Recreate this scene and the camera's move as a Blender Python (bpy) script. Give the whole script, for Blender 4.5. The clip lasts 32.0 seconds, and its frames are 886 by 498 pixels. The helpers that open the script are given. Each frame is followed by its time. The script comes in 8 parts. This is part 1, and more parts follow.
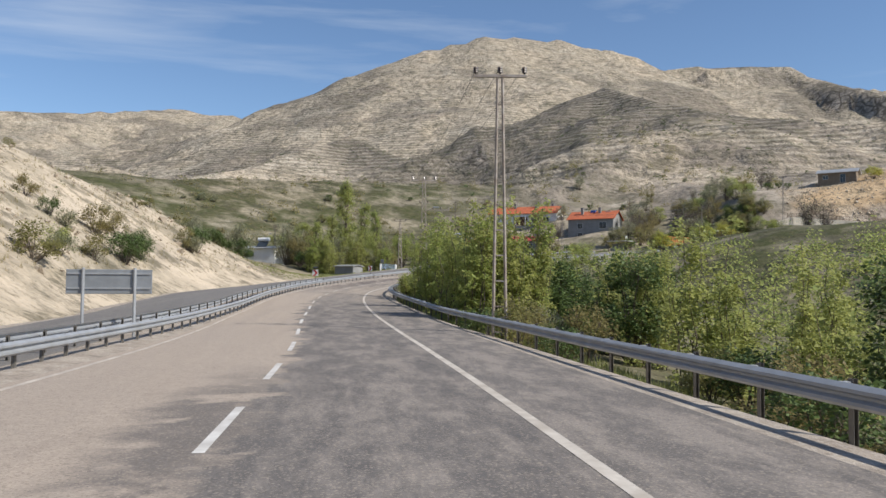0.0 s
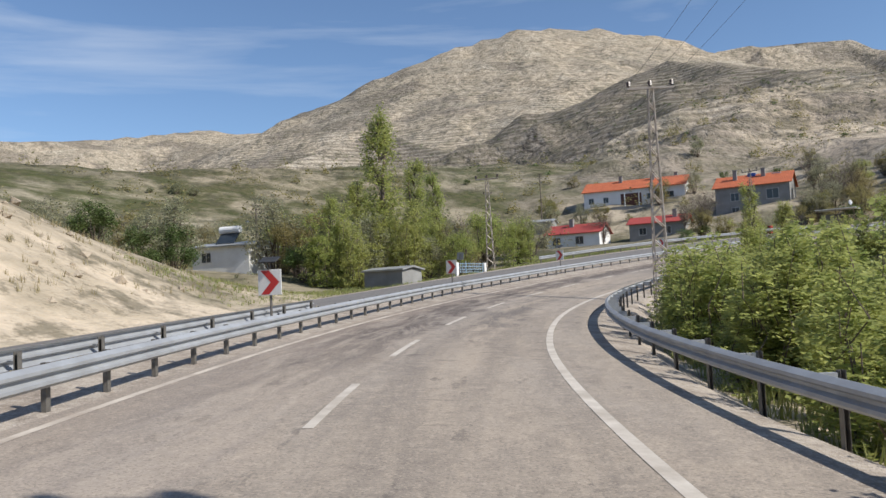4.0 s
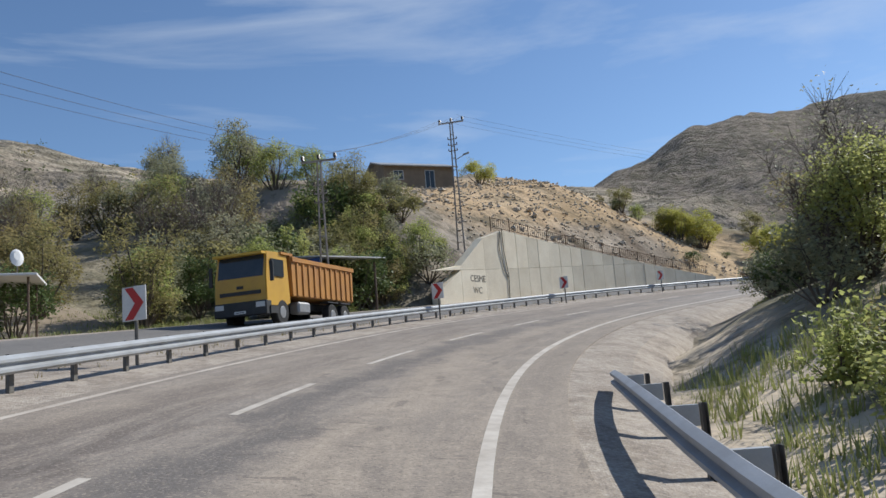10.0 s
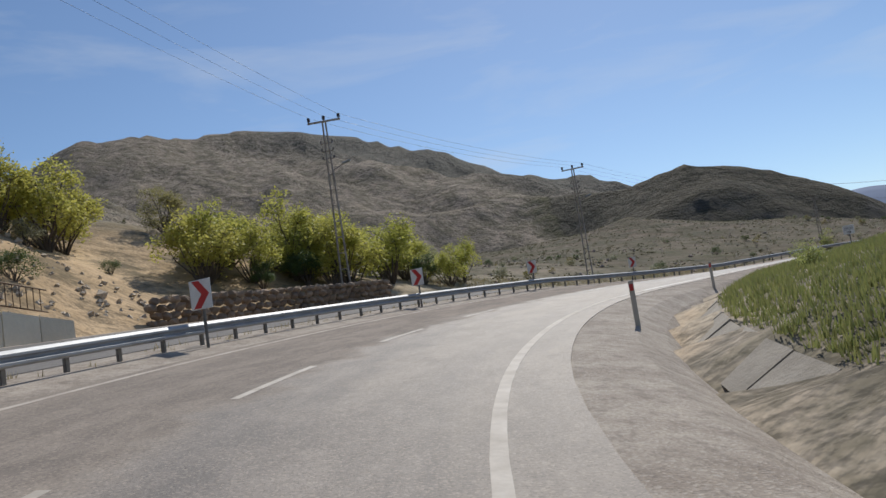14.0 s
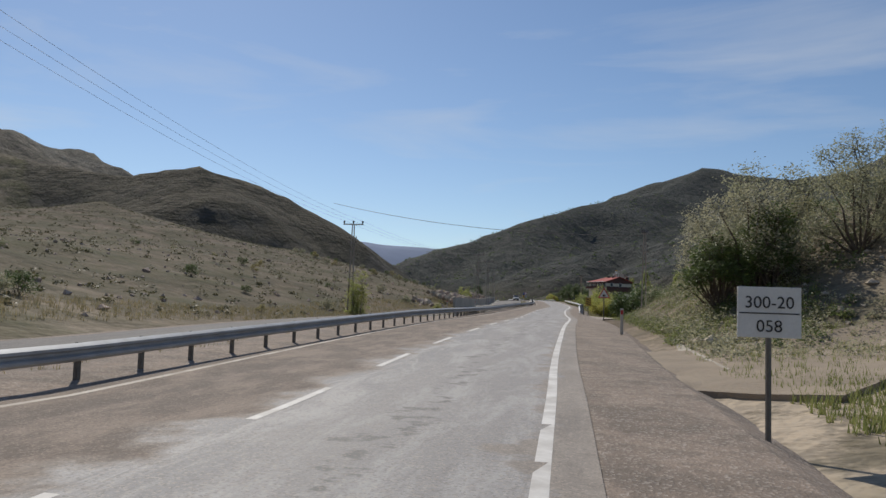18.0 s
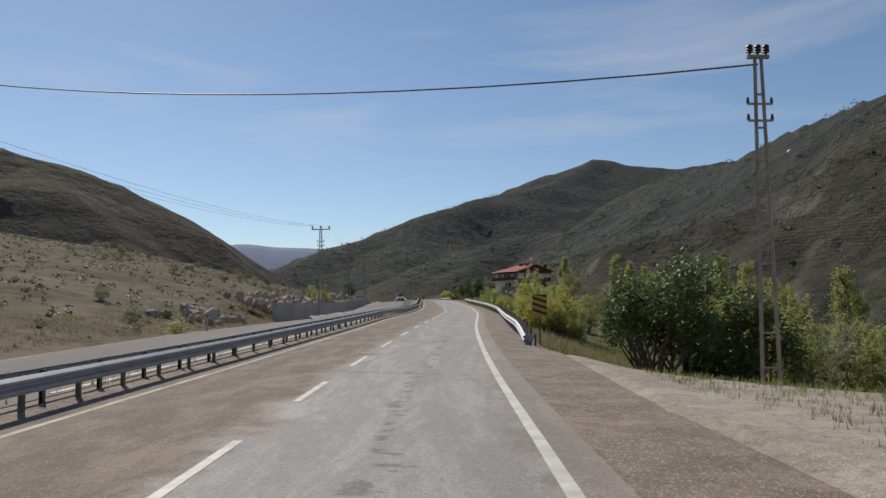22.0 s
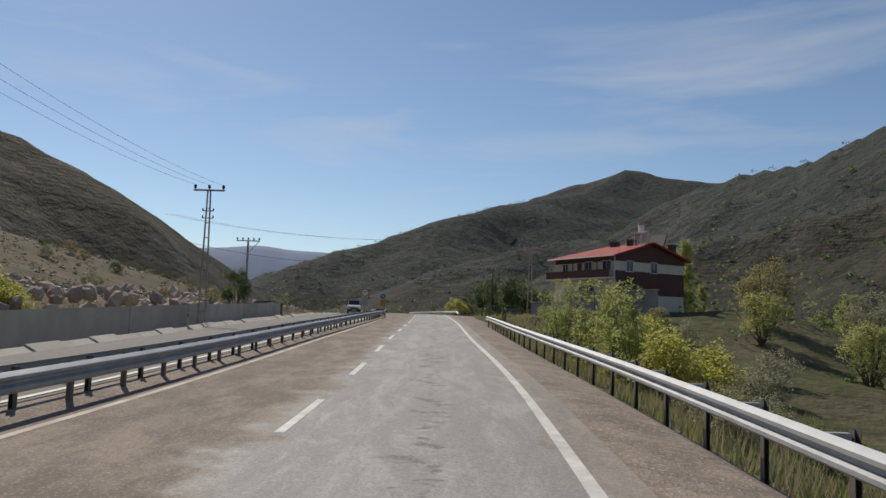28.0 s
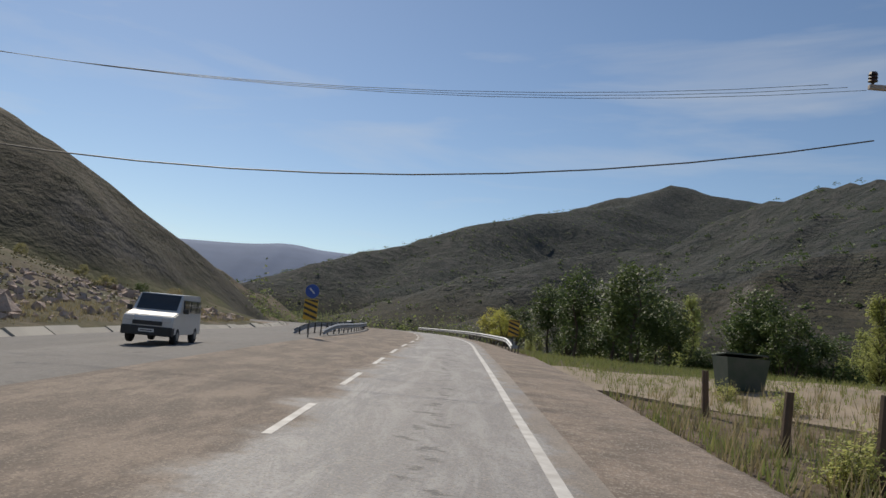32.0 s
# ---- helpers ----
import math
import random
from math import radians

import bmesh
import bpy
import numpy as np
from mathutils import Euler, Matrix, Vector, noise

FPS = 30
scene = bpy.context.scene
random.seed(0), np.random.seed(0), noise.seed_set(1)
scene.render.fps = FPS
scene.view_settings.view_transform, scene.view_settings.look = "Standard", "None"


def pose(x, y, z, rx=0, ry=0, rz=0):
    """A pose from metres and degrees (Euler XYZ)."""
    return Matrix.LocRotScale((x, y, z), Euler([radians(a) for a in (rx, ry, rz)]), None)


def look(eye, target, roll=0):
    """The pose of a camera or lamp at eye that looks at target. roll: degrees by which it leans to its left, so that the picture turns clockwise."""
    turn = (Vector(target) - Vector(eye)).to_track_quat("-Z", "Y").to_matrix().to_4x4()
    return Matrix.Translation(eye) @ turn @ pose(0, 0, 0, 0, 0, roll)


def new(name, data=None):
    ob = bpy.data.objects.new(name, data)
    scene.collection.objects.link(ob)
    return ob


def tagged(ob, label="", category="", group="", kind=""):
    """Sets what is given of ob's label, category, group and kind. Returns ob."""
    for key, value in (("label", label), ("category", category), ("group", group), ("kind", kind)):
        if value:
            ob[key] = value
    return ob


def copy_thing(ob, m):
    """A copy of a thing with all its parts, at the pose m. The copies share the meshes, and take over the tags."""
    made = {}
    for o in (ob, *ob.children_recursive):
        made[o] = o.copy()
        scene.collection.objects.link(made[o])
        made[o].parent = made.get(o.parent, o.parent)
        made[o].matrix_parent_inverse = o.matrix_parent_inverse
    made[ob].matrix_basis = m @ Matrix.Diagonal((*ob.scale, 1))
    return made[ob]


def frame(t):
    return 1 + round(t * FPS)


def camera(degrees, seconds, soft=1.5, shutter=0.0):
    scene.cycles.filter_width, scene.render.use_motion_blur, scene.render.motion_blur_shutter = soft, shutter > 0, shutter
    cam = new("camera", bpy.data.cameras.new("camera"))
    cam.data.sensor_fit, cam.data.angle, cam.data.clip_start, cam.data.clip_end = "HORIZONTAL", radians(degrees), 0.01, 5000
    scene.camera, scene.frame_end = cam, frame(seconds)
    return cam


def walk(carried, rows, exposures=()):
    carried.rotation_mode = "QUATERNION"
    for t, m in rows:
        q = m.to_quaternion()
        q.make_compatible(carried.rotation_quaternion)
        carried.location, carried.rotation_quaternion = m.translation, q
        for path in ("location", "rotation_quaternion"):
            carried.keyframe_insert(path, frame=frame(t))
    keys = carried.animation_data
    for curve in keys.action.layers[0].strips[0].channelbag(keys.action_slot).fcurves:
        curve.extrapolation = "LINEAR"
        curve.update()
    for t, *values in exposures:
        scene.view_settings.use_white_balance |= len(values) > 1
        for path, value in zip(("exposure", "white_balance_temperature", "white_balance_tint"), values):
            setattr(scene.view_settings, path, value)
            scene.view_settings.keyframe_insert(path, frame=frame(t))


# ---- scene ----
# ---- the camera and its drive: seconds, place, yaw, pitch, roll ----
cam = camera(59.35, 32.0)
PATH = [
    (0.0, 0.00, 0.00, 1.55, 0.00, 2.60, -0.33),
    (0.5, -0.71, 7.62, 1.47, 2.29, 2.85, -0.66),
    (1.0, -1.97, 15.20, 1.41, 5.09, 3.02, 3.22),
    (1.5, -3.32, 22.85, 1.39, 5.59, 3.53, 4.07),
    (2.0, -4.82, 30.59, 1.42, 5.86, 3.95, 4.65),
    (2.5, -5.89, 38.54, 1.53, 6.21, 4.15, 4.84),
    (3.0, -6.82, 46.47, 1.70, 5.86, 3.75, 3.74),
    (3.5, -7.55, 54.32, 1.90, 4.76, 3.44, 2.83),
    (4.0, -8.01, 62.02, 2.11, 2.83, 3.50, 2.60),
    (4.5, -8.11, 69.50, 2.31, 0.01, 3.82, 2.90),
    (5.0, -7.72, 76.67, 2.51, -3.77, 3.94, 2.86),
    (5.5, -6.80, 83.53, 2.71, -9.59, 3.96, 4.02),
    (6.0, -5.54, 90.13, 2.95, -13.09, 4.42, 4.49),
    (6.5, -3.68, 96.49, 3.25, -16.90, 6.41, 5.37),
    (7.0, -1.32, 102.75, 3.61, -21.59, 6.42, 5.62),
    (7.5, 1.66, 108.78, 4.04, -27.27, 8.34, 6.37),
    (8.0, 5.22, 114.57, 4.52, -32.66, 8.02, 6.91),
    (8.5, 9.30, 119.89, 5.03, -37.52, 7.84, 6.55),
    (9.0, 13.75, 124.57, 5.56, -42.24, 7.43, 5.78),
    (9.5, 18.51, 128.68, 6.10, -49.72, 7.51, 5.14),
    (10.0, 23.76, 132.49, 6.64, -55.93, 8.42, 4.57),
    (10.5, 29.32, 135.92, 7.18, -61.61, 8.53, 4.40),
    (11.0, 35.23, 138.69, 7.72, -67.13, 8.47, 4.96),
    (11.5, 41.30, 140.96, 8.26, -72.11, 8.00, 5.88),
    (12.0, 47.35, 142.54, 8.79, -76.93, 7.59, 6.60),
    (12.5, 53.48, 143.40, 9.32, -81.84, 6.93, 7.37),
    (13.0, 59.83, 143.89, 9.84, -86.89, 6.45, 7.93),
    (13.5, 66.19, 144.32, 10.34, -92.99, 6.09, 8.55),
    (14.0, 72.47, 143.91, 10.83, -98.82, 5.58, 8.61),
    (14.5, 78.56, 142.20, 11.27, -103.88, 5.28, 9.03),
    (15.0, 84.86, 140.47, 11.65, -107.77, 5.25, 7.37),
    (15.5, 90.88, 138.07, 11.97, -114.05, 4.95, 6.46),
    (16.0, 96.67, 134.98, 12.23, -119.72, 4.37, 3.97),
    (16.5, 102.16, 131.27, 12.45, -124.72, 4.20, 1.45),
    (17.0, 107.30, 127.03, 12.64, -128.99, 4.56, -0.53),
    (17.5, 112.02, 122.31, 12.82, -132.47, 4.99, -1.76),
    (18.0, 116.30, 117.17, 13.00, -135.09, 4.41, -1.90),
    (18.5, 120.63, 112.08, 13.19, -137.18, 4.45, -1.40),
    (19.0, 124.67, 106.66, 13.38, -139.07, 4.25, -0.86),
    (19.5, 128.51, 100.99, 13.58, -139.91, 4.18, -0.29),
    (20.0, 132.59, 95.67, 13.76, -140.86, 4.06, 0.02),
    (20.5, 136.59, 90.05, 13.92, -141.56, 4.19, 0.22),
    (21.0, 140.69, 84.34, 14.04, -141.98, 4.29, 0.54),
    (21.5, 144.97, 78.61, 14.12, -142.20, 4.38, 0.69),
    (22.0, 149.31, 72.84, 14.17, -142.59, 4.46, 0.60),
    (22.5, 153.76, 67.06, 14.22, -142.83, 4.53, 0.20),
    (23.0, 158.43, 61.31, 14.30, -142.88, 4.56, -0.08),
    (23.5, 163.14, 55.40, 14.43, -142.90, 4.49, -0.67),
    (24.0, 167.00, 49.18, 14.60, -141.83, 4.31, -0.53),
    (24.5, 171.09, 43.31, 14.78, -141.54, 4.29, -0.56),
    (25.0, 175.16, 37.54, 14.95, -141.24, 4.32, -0.47),
    (25.5, 179.16, 31.71, 15.09, -141.25, 4.54, -0.18),
    (26.0, 183.21, 25.86, 15.20, -141.31, 4.20, -0.15),
    (26.5, 187.32, 20.02, 15.30, -141.39, 4.11, -0.38),
    (27.0, 191.50, 14.20, 15.41, -141.44, 4.54, -0.86),
    (27.5, 195.73, 8.44, 15.54, -141.39, 5.22, -1.47),
    (28.0, 200.03, 2.75, 15.69, -141.20, 5.27, -1.86),
    (28.5, 204.37, -2.94, 15.86, -140.69, 5.30, -2.36),
    (29.0, 209.02, -8.52, 16.05, -140.48, 5.35, -3.00),
    (29.5, 213.71, -14.24, 16.26, -140.29, 5.45, -2.98),
    (30.0, 218.55, -20.12, 16.47, -140.18, 5.50, -3.03),
    (30.5, 223.40, -26.16, 16.68, -140.09, 5.47, -3.28),
    (31.0, 228.25, -32.19, 16.89, -139.97, 5.73, -2.81),
    (31.5, 233.16, -38.11, 17.10, -139.35, 5.92, -3.87),
    (32.0, 238.05, -44.02, 17.31, -139.15, 5.82, -5.32),
]

walk(cam, [(t, pose(x, y, z, 90 + pitch, roll, yaw)) for t, x, y, z, yaw, pitch, roll in PATH],
     exposures=[(0.0, 0.25, 6500, 10), (6.0, 0.3, 6480, 10), (8.0, 0.25, 6350, 10), (11.0, 0.05, 6250, 8), (13.0, -0.02, 6400, 9), (15.0, -0.3, 6550, 10), (18.0, -0.28, 6720, 10), (21.0, -0.27, 6900, 10), (32.0, -0.27, 7050, 10)])

# ---- sky and sun ----
SUN_AZ, SUN_EL = -114.0, 42.0          # azimuth as a yaw from +y, elevation
sun_dir = Vector((-math.sin(radians(SUN_AZ)) * math.cos(radians(SUN_EL)), math.cos(radians(SUN_AZ)) * math.cos(radians(SUN_EL)), math.sin(radians(SUN_EL))))
world = bpy.data.worlds.new("sky")
scene.world = world
world.use_nodes = True
wn, wl = world.node_tree.nodes, world.node_tree.links
wn.clear()
w_out = wn.new("ShaderNodeOutputWorld")
w_bg = wn.new("ShaderNodeBackground")
w_bg.inputs["Strength"].default_value = 0.11
w_sky = wn.new("ShaderNodeTexSky")
w_sky.sky_type = "NISHITA"
w_sky.sun_disc = False
w_sky.sun_elevation = radians(SUN_EL)
w_sky.sun_rotation = radians(-SUN_AZ)
w_sky.altitude = 1100
w_sky.air_density, w_sky.dust_density, w_sky.ozone_density = 1.05, 0.45, 4.2
# thin streaks of cirrus
w_tc = wn.new("ShaderNodeTexCoord")
w_map = wn.new("ShaderNodeMapping")
w_map.inputs["Scale"].default_value = (1.5, 2.2, 12.0)
w_map.inputs["Rotation"].default_value = (0.1, 0.08, 0.4)
w_noise = wn.new("ShaderNodeTexNoise")
w_noise.inputs["Scale"].default_value = 1.3
w_noise.inputs["Detail"].default_value = 7
w_noise.inputs["Roughness"].default_value = 0.55
w_noise.inputs["Distortion"].default_value = 0.4
w_ramp = wn.new("ShaderNodeValToRGB")
w_ramp.color_ramp.elements[0].position, w_ramp.color_ramp.elements[1].position = 0.50, 0.80
w_ramp.color_ramp.elements[1].color = (0.42, 0.42, 0.42, 1)
w_mix = wn.new("ShaderNodeMix")
w_mix.data_type = "RGBA"
w_mix.inputs["B"].default_value = (6.5, 6.9, 7.4, 1)
wl.new(w_tc.outputs["Generated"], w_map.inputs["Vector"])
wl.new(w_map.outputs["Vector"], w_noise.inputs["Vector"])
wl.new(w_noise.outputs["Fac"], w_ramp.inputs["Fac"])
wl.new(w_ramp.outputs["Color"], w_mix.inputs["Factor"])
wl.new(w_sky.outputs["Color"], w_mix.inputs["A"])
wl.new(w_mix.outputs["Result"], w_bg.inputs["Color"])
wl.new(w_bg.outputs["Background"], w_out.inputs["Surface"])
sun = new("sun", bpy.data.lights.new("sun", "SUN"))
sun.data.energy, sun.data.angle, sun.data.color = 4.4, radians(0.53), (1.0, 0.95, 0.87)
sun.matrix_world = look(sun_dir * 300, (0, 0, 0))

# ---- the road's line: its right edge marking, every 20 m ----
EDGE = [(6.9, -39.5, -0.00), (4.5, -19.6, -0.00), (2.1, 0.3, -0.00), (-0.5, 20.2, -0.15), (-3.9, 39.8, -0.00), (-6.3, 59.5, 0.46), (-6.4, 79.3, 1.01),
        (-2.3, 98.8, 1.82), (7.0, 116.3, 3.17), (21.1, 130.5, 4.83), (38.6, 140.1, 6.54), (58.3, 144.0, 8.20), (78.2, 142.6, 9.73), (96.9, 135.1, 10.75),
        (112.2, 122.2, 11.30), (124.6, 106.4, 11.84), (136.1, 90.1, 12.36), (147.7, 73.7, 12.60), (159.7, 57.8, 12.81), (171.2, 41.4, 13.27),
        (182.5, 25.0, 13.66), (194.2, 8.7, 13.97), (206.4, -7.2, 14.43), (219.1, -22.7, 14.98), (231.7, -38.2, 15.53), (244.5, -53.6, 15.97),
        (257.3, -69.0, 16.35), (271.6, -85.7, 16.55), (287.3, -101.0, 16.65), (305.3, -113.8, 16.55), (325.2, -123.2, 16.25), (346.4, -129.0, 15.85)]


def catmull(pts, per):
    p = np.array([2 * np.array(pts[0]) - np.array(pts[1]), *pts, 2 * np.array(pts[-1]) - np.array(pts[-2])], float)
    out = []
    for i in range(1, len(p) - 2):
        t = np.linspace(0, 1, per, endpoint=False)[:, None]
        a, b, c, d = p[i - 1], p[i], p[i + 1], p[i + 2]
        out.append(0.5 * (2 * b + (c - a) * t + (2 * a - 5 * b + 4 * c - d) * t ** 2 + (3 * b - a - 3 * c + d) * t ** 3))
    out.append(p[-2][None])
    return np.concatenate(out)


LINE = catmull(EDGE, 20)
LS = np.concatenate([[0], np.cumsum(np.linalg.norm(np.diff(LINE[:, :2], axis=0), axis=1))]) - 40.0
LT = np.gradient(LINE[:, :2], axis=0)
LT /= np.linalg.norm(LT, axis=1)[:, None]
LN = np.stack([LT[:, 1], -LT[:, 0]], 1)
S_END = LS[-1]


def bank(s):
    """The road's tilt across, higher on the left."""
    return np.interp(s, [45, 95, 130, 165, 234, 256], [0, 0.075, 0.095, 0.11, 0.11, 0])


def road_z(s, u):
    return np.interp(s, LS, LINE[:, 2]) - bank(s) * np.clip(u, -15.5, 3.0) - crown(s) * np.clip(-u - 8.5, 0, 10)


def crown(s):
    """The fall of the opposite carriageway, away from the median."""
    return np.interp(s, [30, 62, 80, 95, 106, 116, 125, 138, 248, 268, 340, 390, 410, 470], [0.03, 0.03, 0.09, 0.11, 0.085, 0.06, 0.03, 0, 0, 0.045, 0.03, 0.07, 0.10, 0.06])


def at(s, u, h=0.0):
    """World point s metres along the road and u metres right of its edge line, h above its surface."""
    x, y = np.interp(s, LS, LINE[:, 0]), np.interp(s, LS, LINE[:, 1])
    nx, ny = np.interp(s, LS, LN[:, 0]), np.interp(s, LS, LN[:, 1])
    k = math.hypot(nx, ny)
    return Vector((x + nx / k * u, y + ny / k * u, float(road_z(s, u)) + h))


def heading(s):
    """Yaw of the road's direction at s, for things whose +y looks along it."""
    tx, ty = np.interp(s, LS, LT[:, 0]), np.interp(s, LS, LT[:, 1])
    return math.degrees(math.atan2(-tx, ty))


# ---- the land: cross-sections beside the road, and the crests of the hills ----
D_L = [15.2, 17.4, 24, 34, 50, 80, 130]
S_L = [-60, 0, 30, 60, 74, 90, 105, 125, 150, 170, 183, 188, 200, 213, 222, 250, 290, 330, 360, 400, 440, 470, 520, 600]
H_L = np.array([[-0.2, 1.2, 7, 15, 22, 29, 40], [-0.2, 1.2, 7.5, 16.5, 23, 28, 38], [-0.2, 1.2, 7.5, 16.5, 23, 28, 36], [-0.2, 1.1, 6.5, 13.5, 18.5, 24, 35], [-0.2, 1.0, 6.2, 13, 18, 24, 35], [-0.2, 0.5, 4.2, 9.5, 13.5, 19, 31],
                [-0.2, -0.1, 0.1, 1, 3.5, 11, 27], [-0.2, -0.1, -0.2, 0, 0.6, 7, 26], [-0.2, -0.1, -0.3, -0.1, 0.6, 7.6, 28], [-0.2, 0.2, 1.6, 2.8, 5.0, 10, 28],
                [-0.7, 0.1, 4.2, 8.5, 11, 16, 28], [-0.9, 3.4, 8.8, 12, 15, 20, 30], [-0.8, 2.8, 8.5, 13, 15.5, 19, 28], [-0.4, 0.6, 7.5, 14.2, 19.5, 24, 28], [-0.3, 0.5, 3.6, 9.0, 14.5, 19, 24],
                [-0.2, 0.4, 2.2, 4, 6.5, 10.5, 15], [-0.3, -0.3, 0.6, 2.2, 5, 9, 13], [-0.3, -0.3, 0.8, 2.5, 5.5, 9.5, 14], [-0.3, -0.2, 1.4, 3.2, 6, 11, 16], [-0.5, -0.5, 2.4, 4.5, 7, 12, 18],
                [-0.5, -0.5, 1.4, 3.2, 7, 13, 20], [-0.3, 0.0, 1.2, 3.0, 7, 14, 22], [-0.3, 0, 0.8, 2.5, 7, 14, 23], [-0.3, 0, 0.6, 2, 6, 13, 22]])
D_R = [2.6, 5, 9, 16, 30, 60, 130]
S_R = [-60, 0, 40, 90, 130, 150, 162, 185, 225, 245, 262, 270, 277, 288, 300, 305.5, 318, 332, 380, 430, 450, 480, 520, 600]
H_R = np.array([[-0.5, -1, -1.8, -3, -4, -5, -6], [-0.5, -1, -1.8, -3, -4, -5, -6], [-0.5, -1, -1.8, -3, -4, -5, -6], [-0.5, -1, -1.6, -2.4, -3, -3, -4],
                [-0.4, -0.6, -0.5, 0, 1, 1, 0], [-0.4, 0.2, 1.0, 2, 3, 3, 2], [-0.5, 0.5, 1.8, 3, 4, 4, 3], [-0.6, 0.5, 1.6, 2.2, 2.6, 3, 3],
                [-0.6, 0.4, 0.9, 1.0, 1, 1, 1], [-0.5, 0.0, 0.1, 0.2, 0.3, 0, 0], [-0.3, 0.1, 0.4, 1, 2, 3, 5], [-0.3, 0.0, 0.2, 0.6, 1.2, 3, 6], [-0.4, 0.4, 2.0, 5, 8, 12, 18],
                [-0.5, 0.45, 4.2, 7, 10, 13, 18], [-0.4, 0.6, 4.4, 6.4, 9, 12, 18], [-0.06, -0.06, 0.1, 0.5, 1.2, 3, 6], [-0.06, -0.08, -0.1, -0.3, -0.8, -2, 0], [-0.5, -1.2, -2.4, -3.6, -5, -6, -6],
                [-0.5, -1.3, -2.6, -4, -6, -8, -8], [-0.4, -1.0, -1.6, -1.8, -4, -9, -10], [-0.2, -0.1, 0.6, 1.5, 1.4, -6, -10], [-0.2, -0.2, 0.2, 0.6, 0, -7, -10],
                [-0.2, -0.6, -1.2, -2.5, -5, -9, -10], [-0.3, -1, -2, -4, -7, -10, -11]])
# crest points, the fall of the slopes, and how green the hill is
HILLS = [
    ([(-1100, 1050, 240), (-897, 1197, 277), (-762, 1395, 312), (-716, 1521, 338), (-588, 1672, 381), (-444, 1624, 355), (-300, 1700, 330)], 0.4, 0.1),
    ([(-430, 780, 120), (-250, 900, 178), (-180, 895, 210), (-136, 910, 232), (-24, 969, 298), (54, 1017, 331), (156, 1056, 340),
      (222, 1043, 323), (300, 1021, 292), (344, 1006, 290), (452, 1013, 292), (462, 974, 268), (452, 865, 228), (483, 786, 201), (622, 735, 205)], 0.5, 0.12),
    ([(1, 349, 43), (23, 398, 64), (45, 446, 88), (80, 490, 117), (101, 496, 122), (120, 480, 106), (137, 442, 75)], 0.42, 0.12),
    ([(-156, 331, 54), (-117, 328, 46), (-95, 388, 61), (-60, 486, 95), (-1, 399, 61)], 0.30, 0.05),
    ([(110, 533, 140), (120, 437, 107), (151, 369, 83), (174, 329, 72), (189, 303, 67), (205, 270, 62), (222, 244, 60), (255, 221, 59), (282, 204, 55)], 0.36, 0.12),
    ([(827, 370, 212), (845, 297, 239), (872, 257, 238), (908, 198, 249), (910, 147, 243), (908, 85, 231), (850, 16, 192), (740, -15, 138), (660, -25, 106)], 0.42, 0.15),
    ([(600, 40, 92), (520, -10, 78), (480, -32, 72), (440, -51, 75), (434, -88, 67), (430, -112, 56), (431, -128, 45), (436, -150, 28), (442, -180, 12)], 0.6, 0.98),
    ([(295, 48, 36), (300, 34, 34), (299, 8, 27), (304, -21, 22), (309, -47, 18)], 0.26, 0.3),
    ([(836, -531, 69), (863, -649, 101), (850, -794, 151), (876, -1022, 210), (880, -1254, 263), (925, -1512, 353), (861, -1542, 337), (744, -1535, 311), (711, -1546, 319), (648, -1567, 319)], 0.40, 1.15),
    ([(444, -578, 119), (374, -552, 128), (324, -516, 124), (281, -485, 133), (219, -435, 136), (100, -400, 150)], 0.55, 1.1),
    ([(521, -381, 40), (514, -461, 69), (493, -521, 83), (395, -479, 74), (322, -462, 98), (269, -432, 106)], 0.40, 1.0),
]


def fbm(x, y, scale, octaves=4, seed=0):
    """Value noise of several octaves, for whole arrays."""
    total, amp, norm = np.zeros_like(x), 1.0, 0.0
    for o in range(octaves):
        fx, fy = x / scale * 2 ** o + 17.3 * o + seed, y / scale * 2 ** o - 9.1 * o + seed * 2
        ix, iy = np.floor(fx).astype(np.int64), np.floor(fy).astype(np.int64)
        tx, ty = fx - ix, fy - iy
        tx, ty = tx * tx * (3 - 2 * tx), ty * ty * (3 - 2 * ty)

        def h(a, b):
            v = (a * 374761393 + b * 668265263 + seed * 69069) & 0xFFFFFFFF
            v = ((v ^ (v >> 13)) * 1274126177) & 0xFFFFFFFF
            return ((v ^ (v >> 16)) & 0xFFFF) / 65535.0
        total += amp * ((h(ix, iy) * (1 - tx) + h(ix + 1, iy) * tx) * (1 - ty) + (h(ix, iy + 1) * (1 - tx) + h(ix + 1, iy + 1) * tx) * ty - 0.5)
        norm += amp
        amp *= 0.5
    return total / norm * 2


def table(s, d, ss, ds, hh):
    """Two-way linear look-up."""
    s, d = np.clip(s, ss[0], ss[-1]), np.clip(d, ds[0], ds[-1])
    i = np.clip(np.searchsorted(ss, s) - 1, 0, len(ss) - 2)
    j = np.clip(np.searchsorted(ds, d) - 1, 0, len(ds) - 2)
    ss, ds = np.array(ss, float), np.array(ds, float)
    a, b = (s - ss[i]) / (ss[i + 1] - ss[i]), (d - ds[j]) / (ds[j + 1] - ds[j])
    return (hh[i, j] * (1 - a) + hh[i + 1, j] * a) * (1 - b) + (hh[i, j + 1] * (1 - a) + hh[i + 1, j + 1] * a) * b


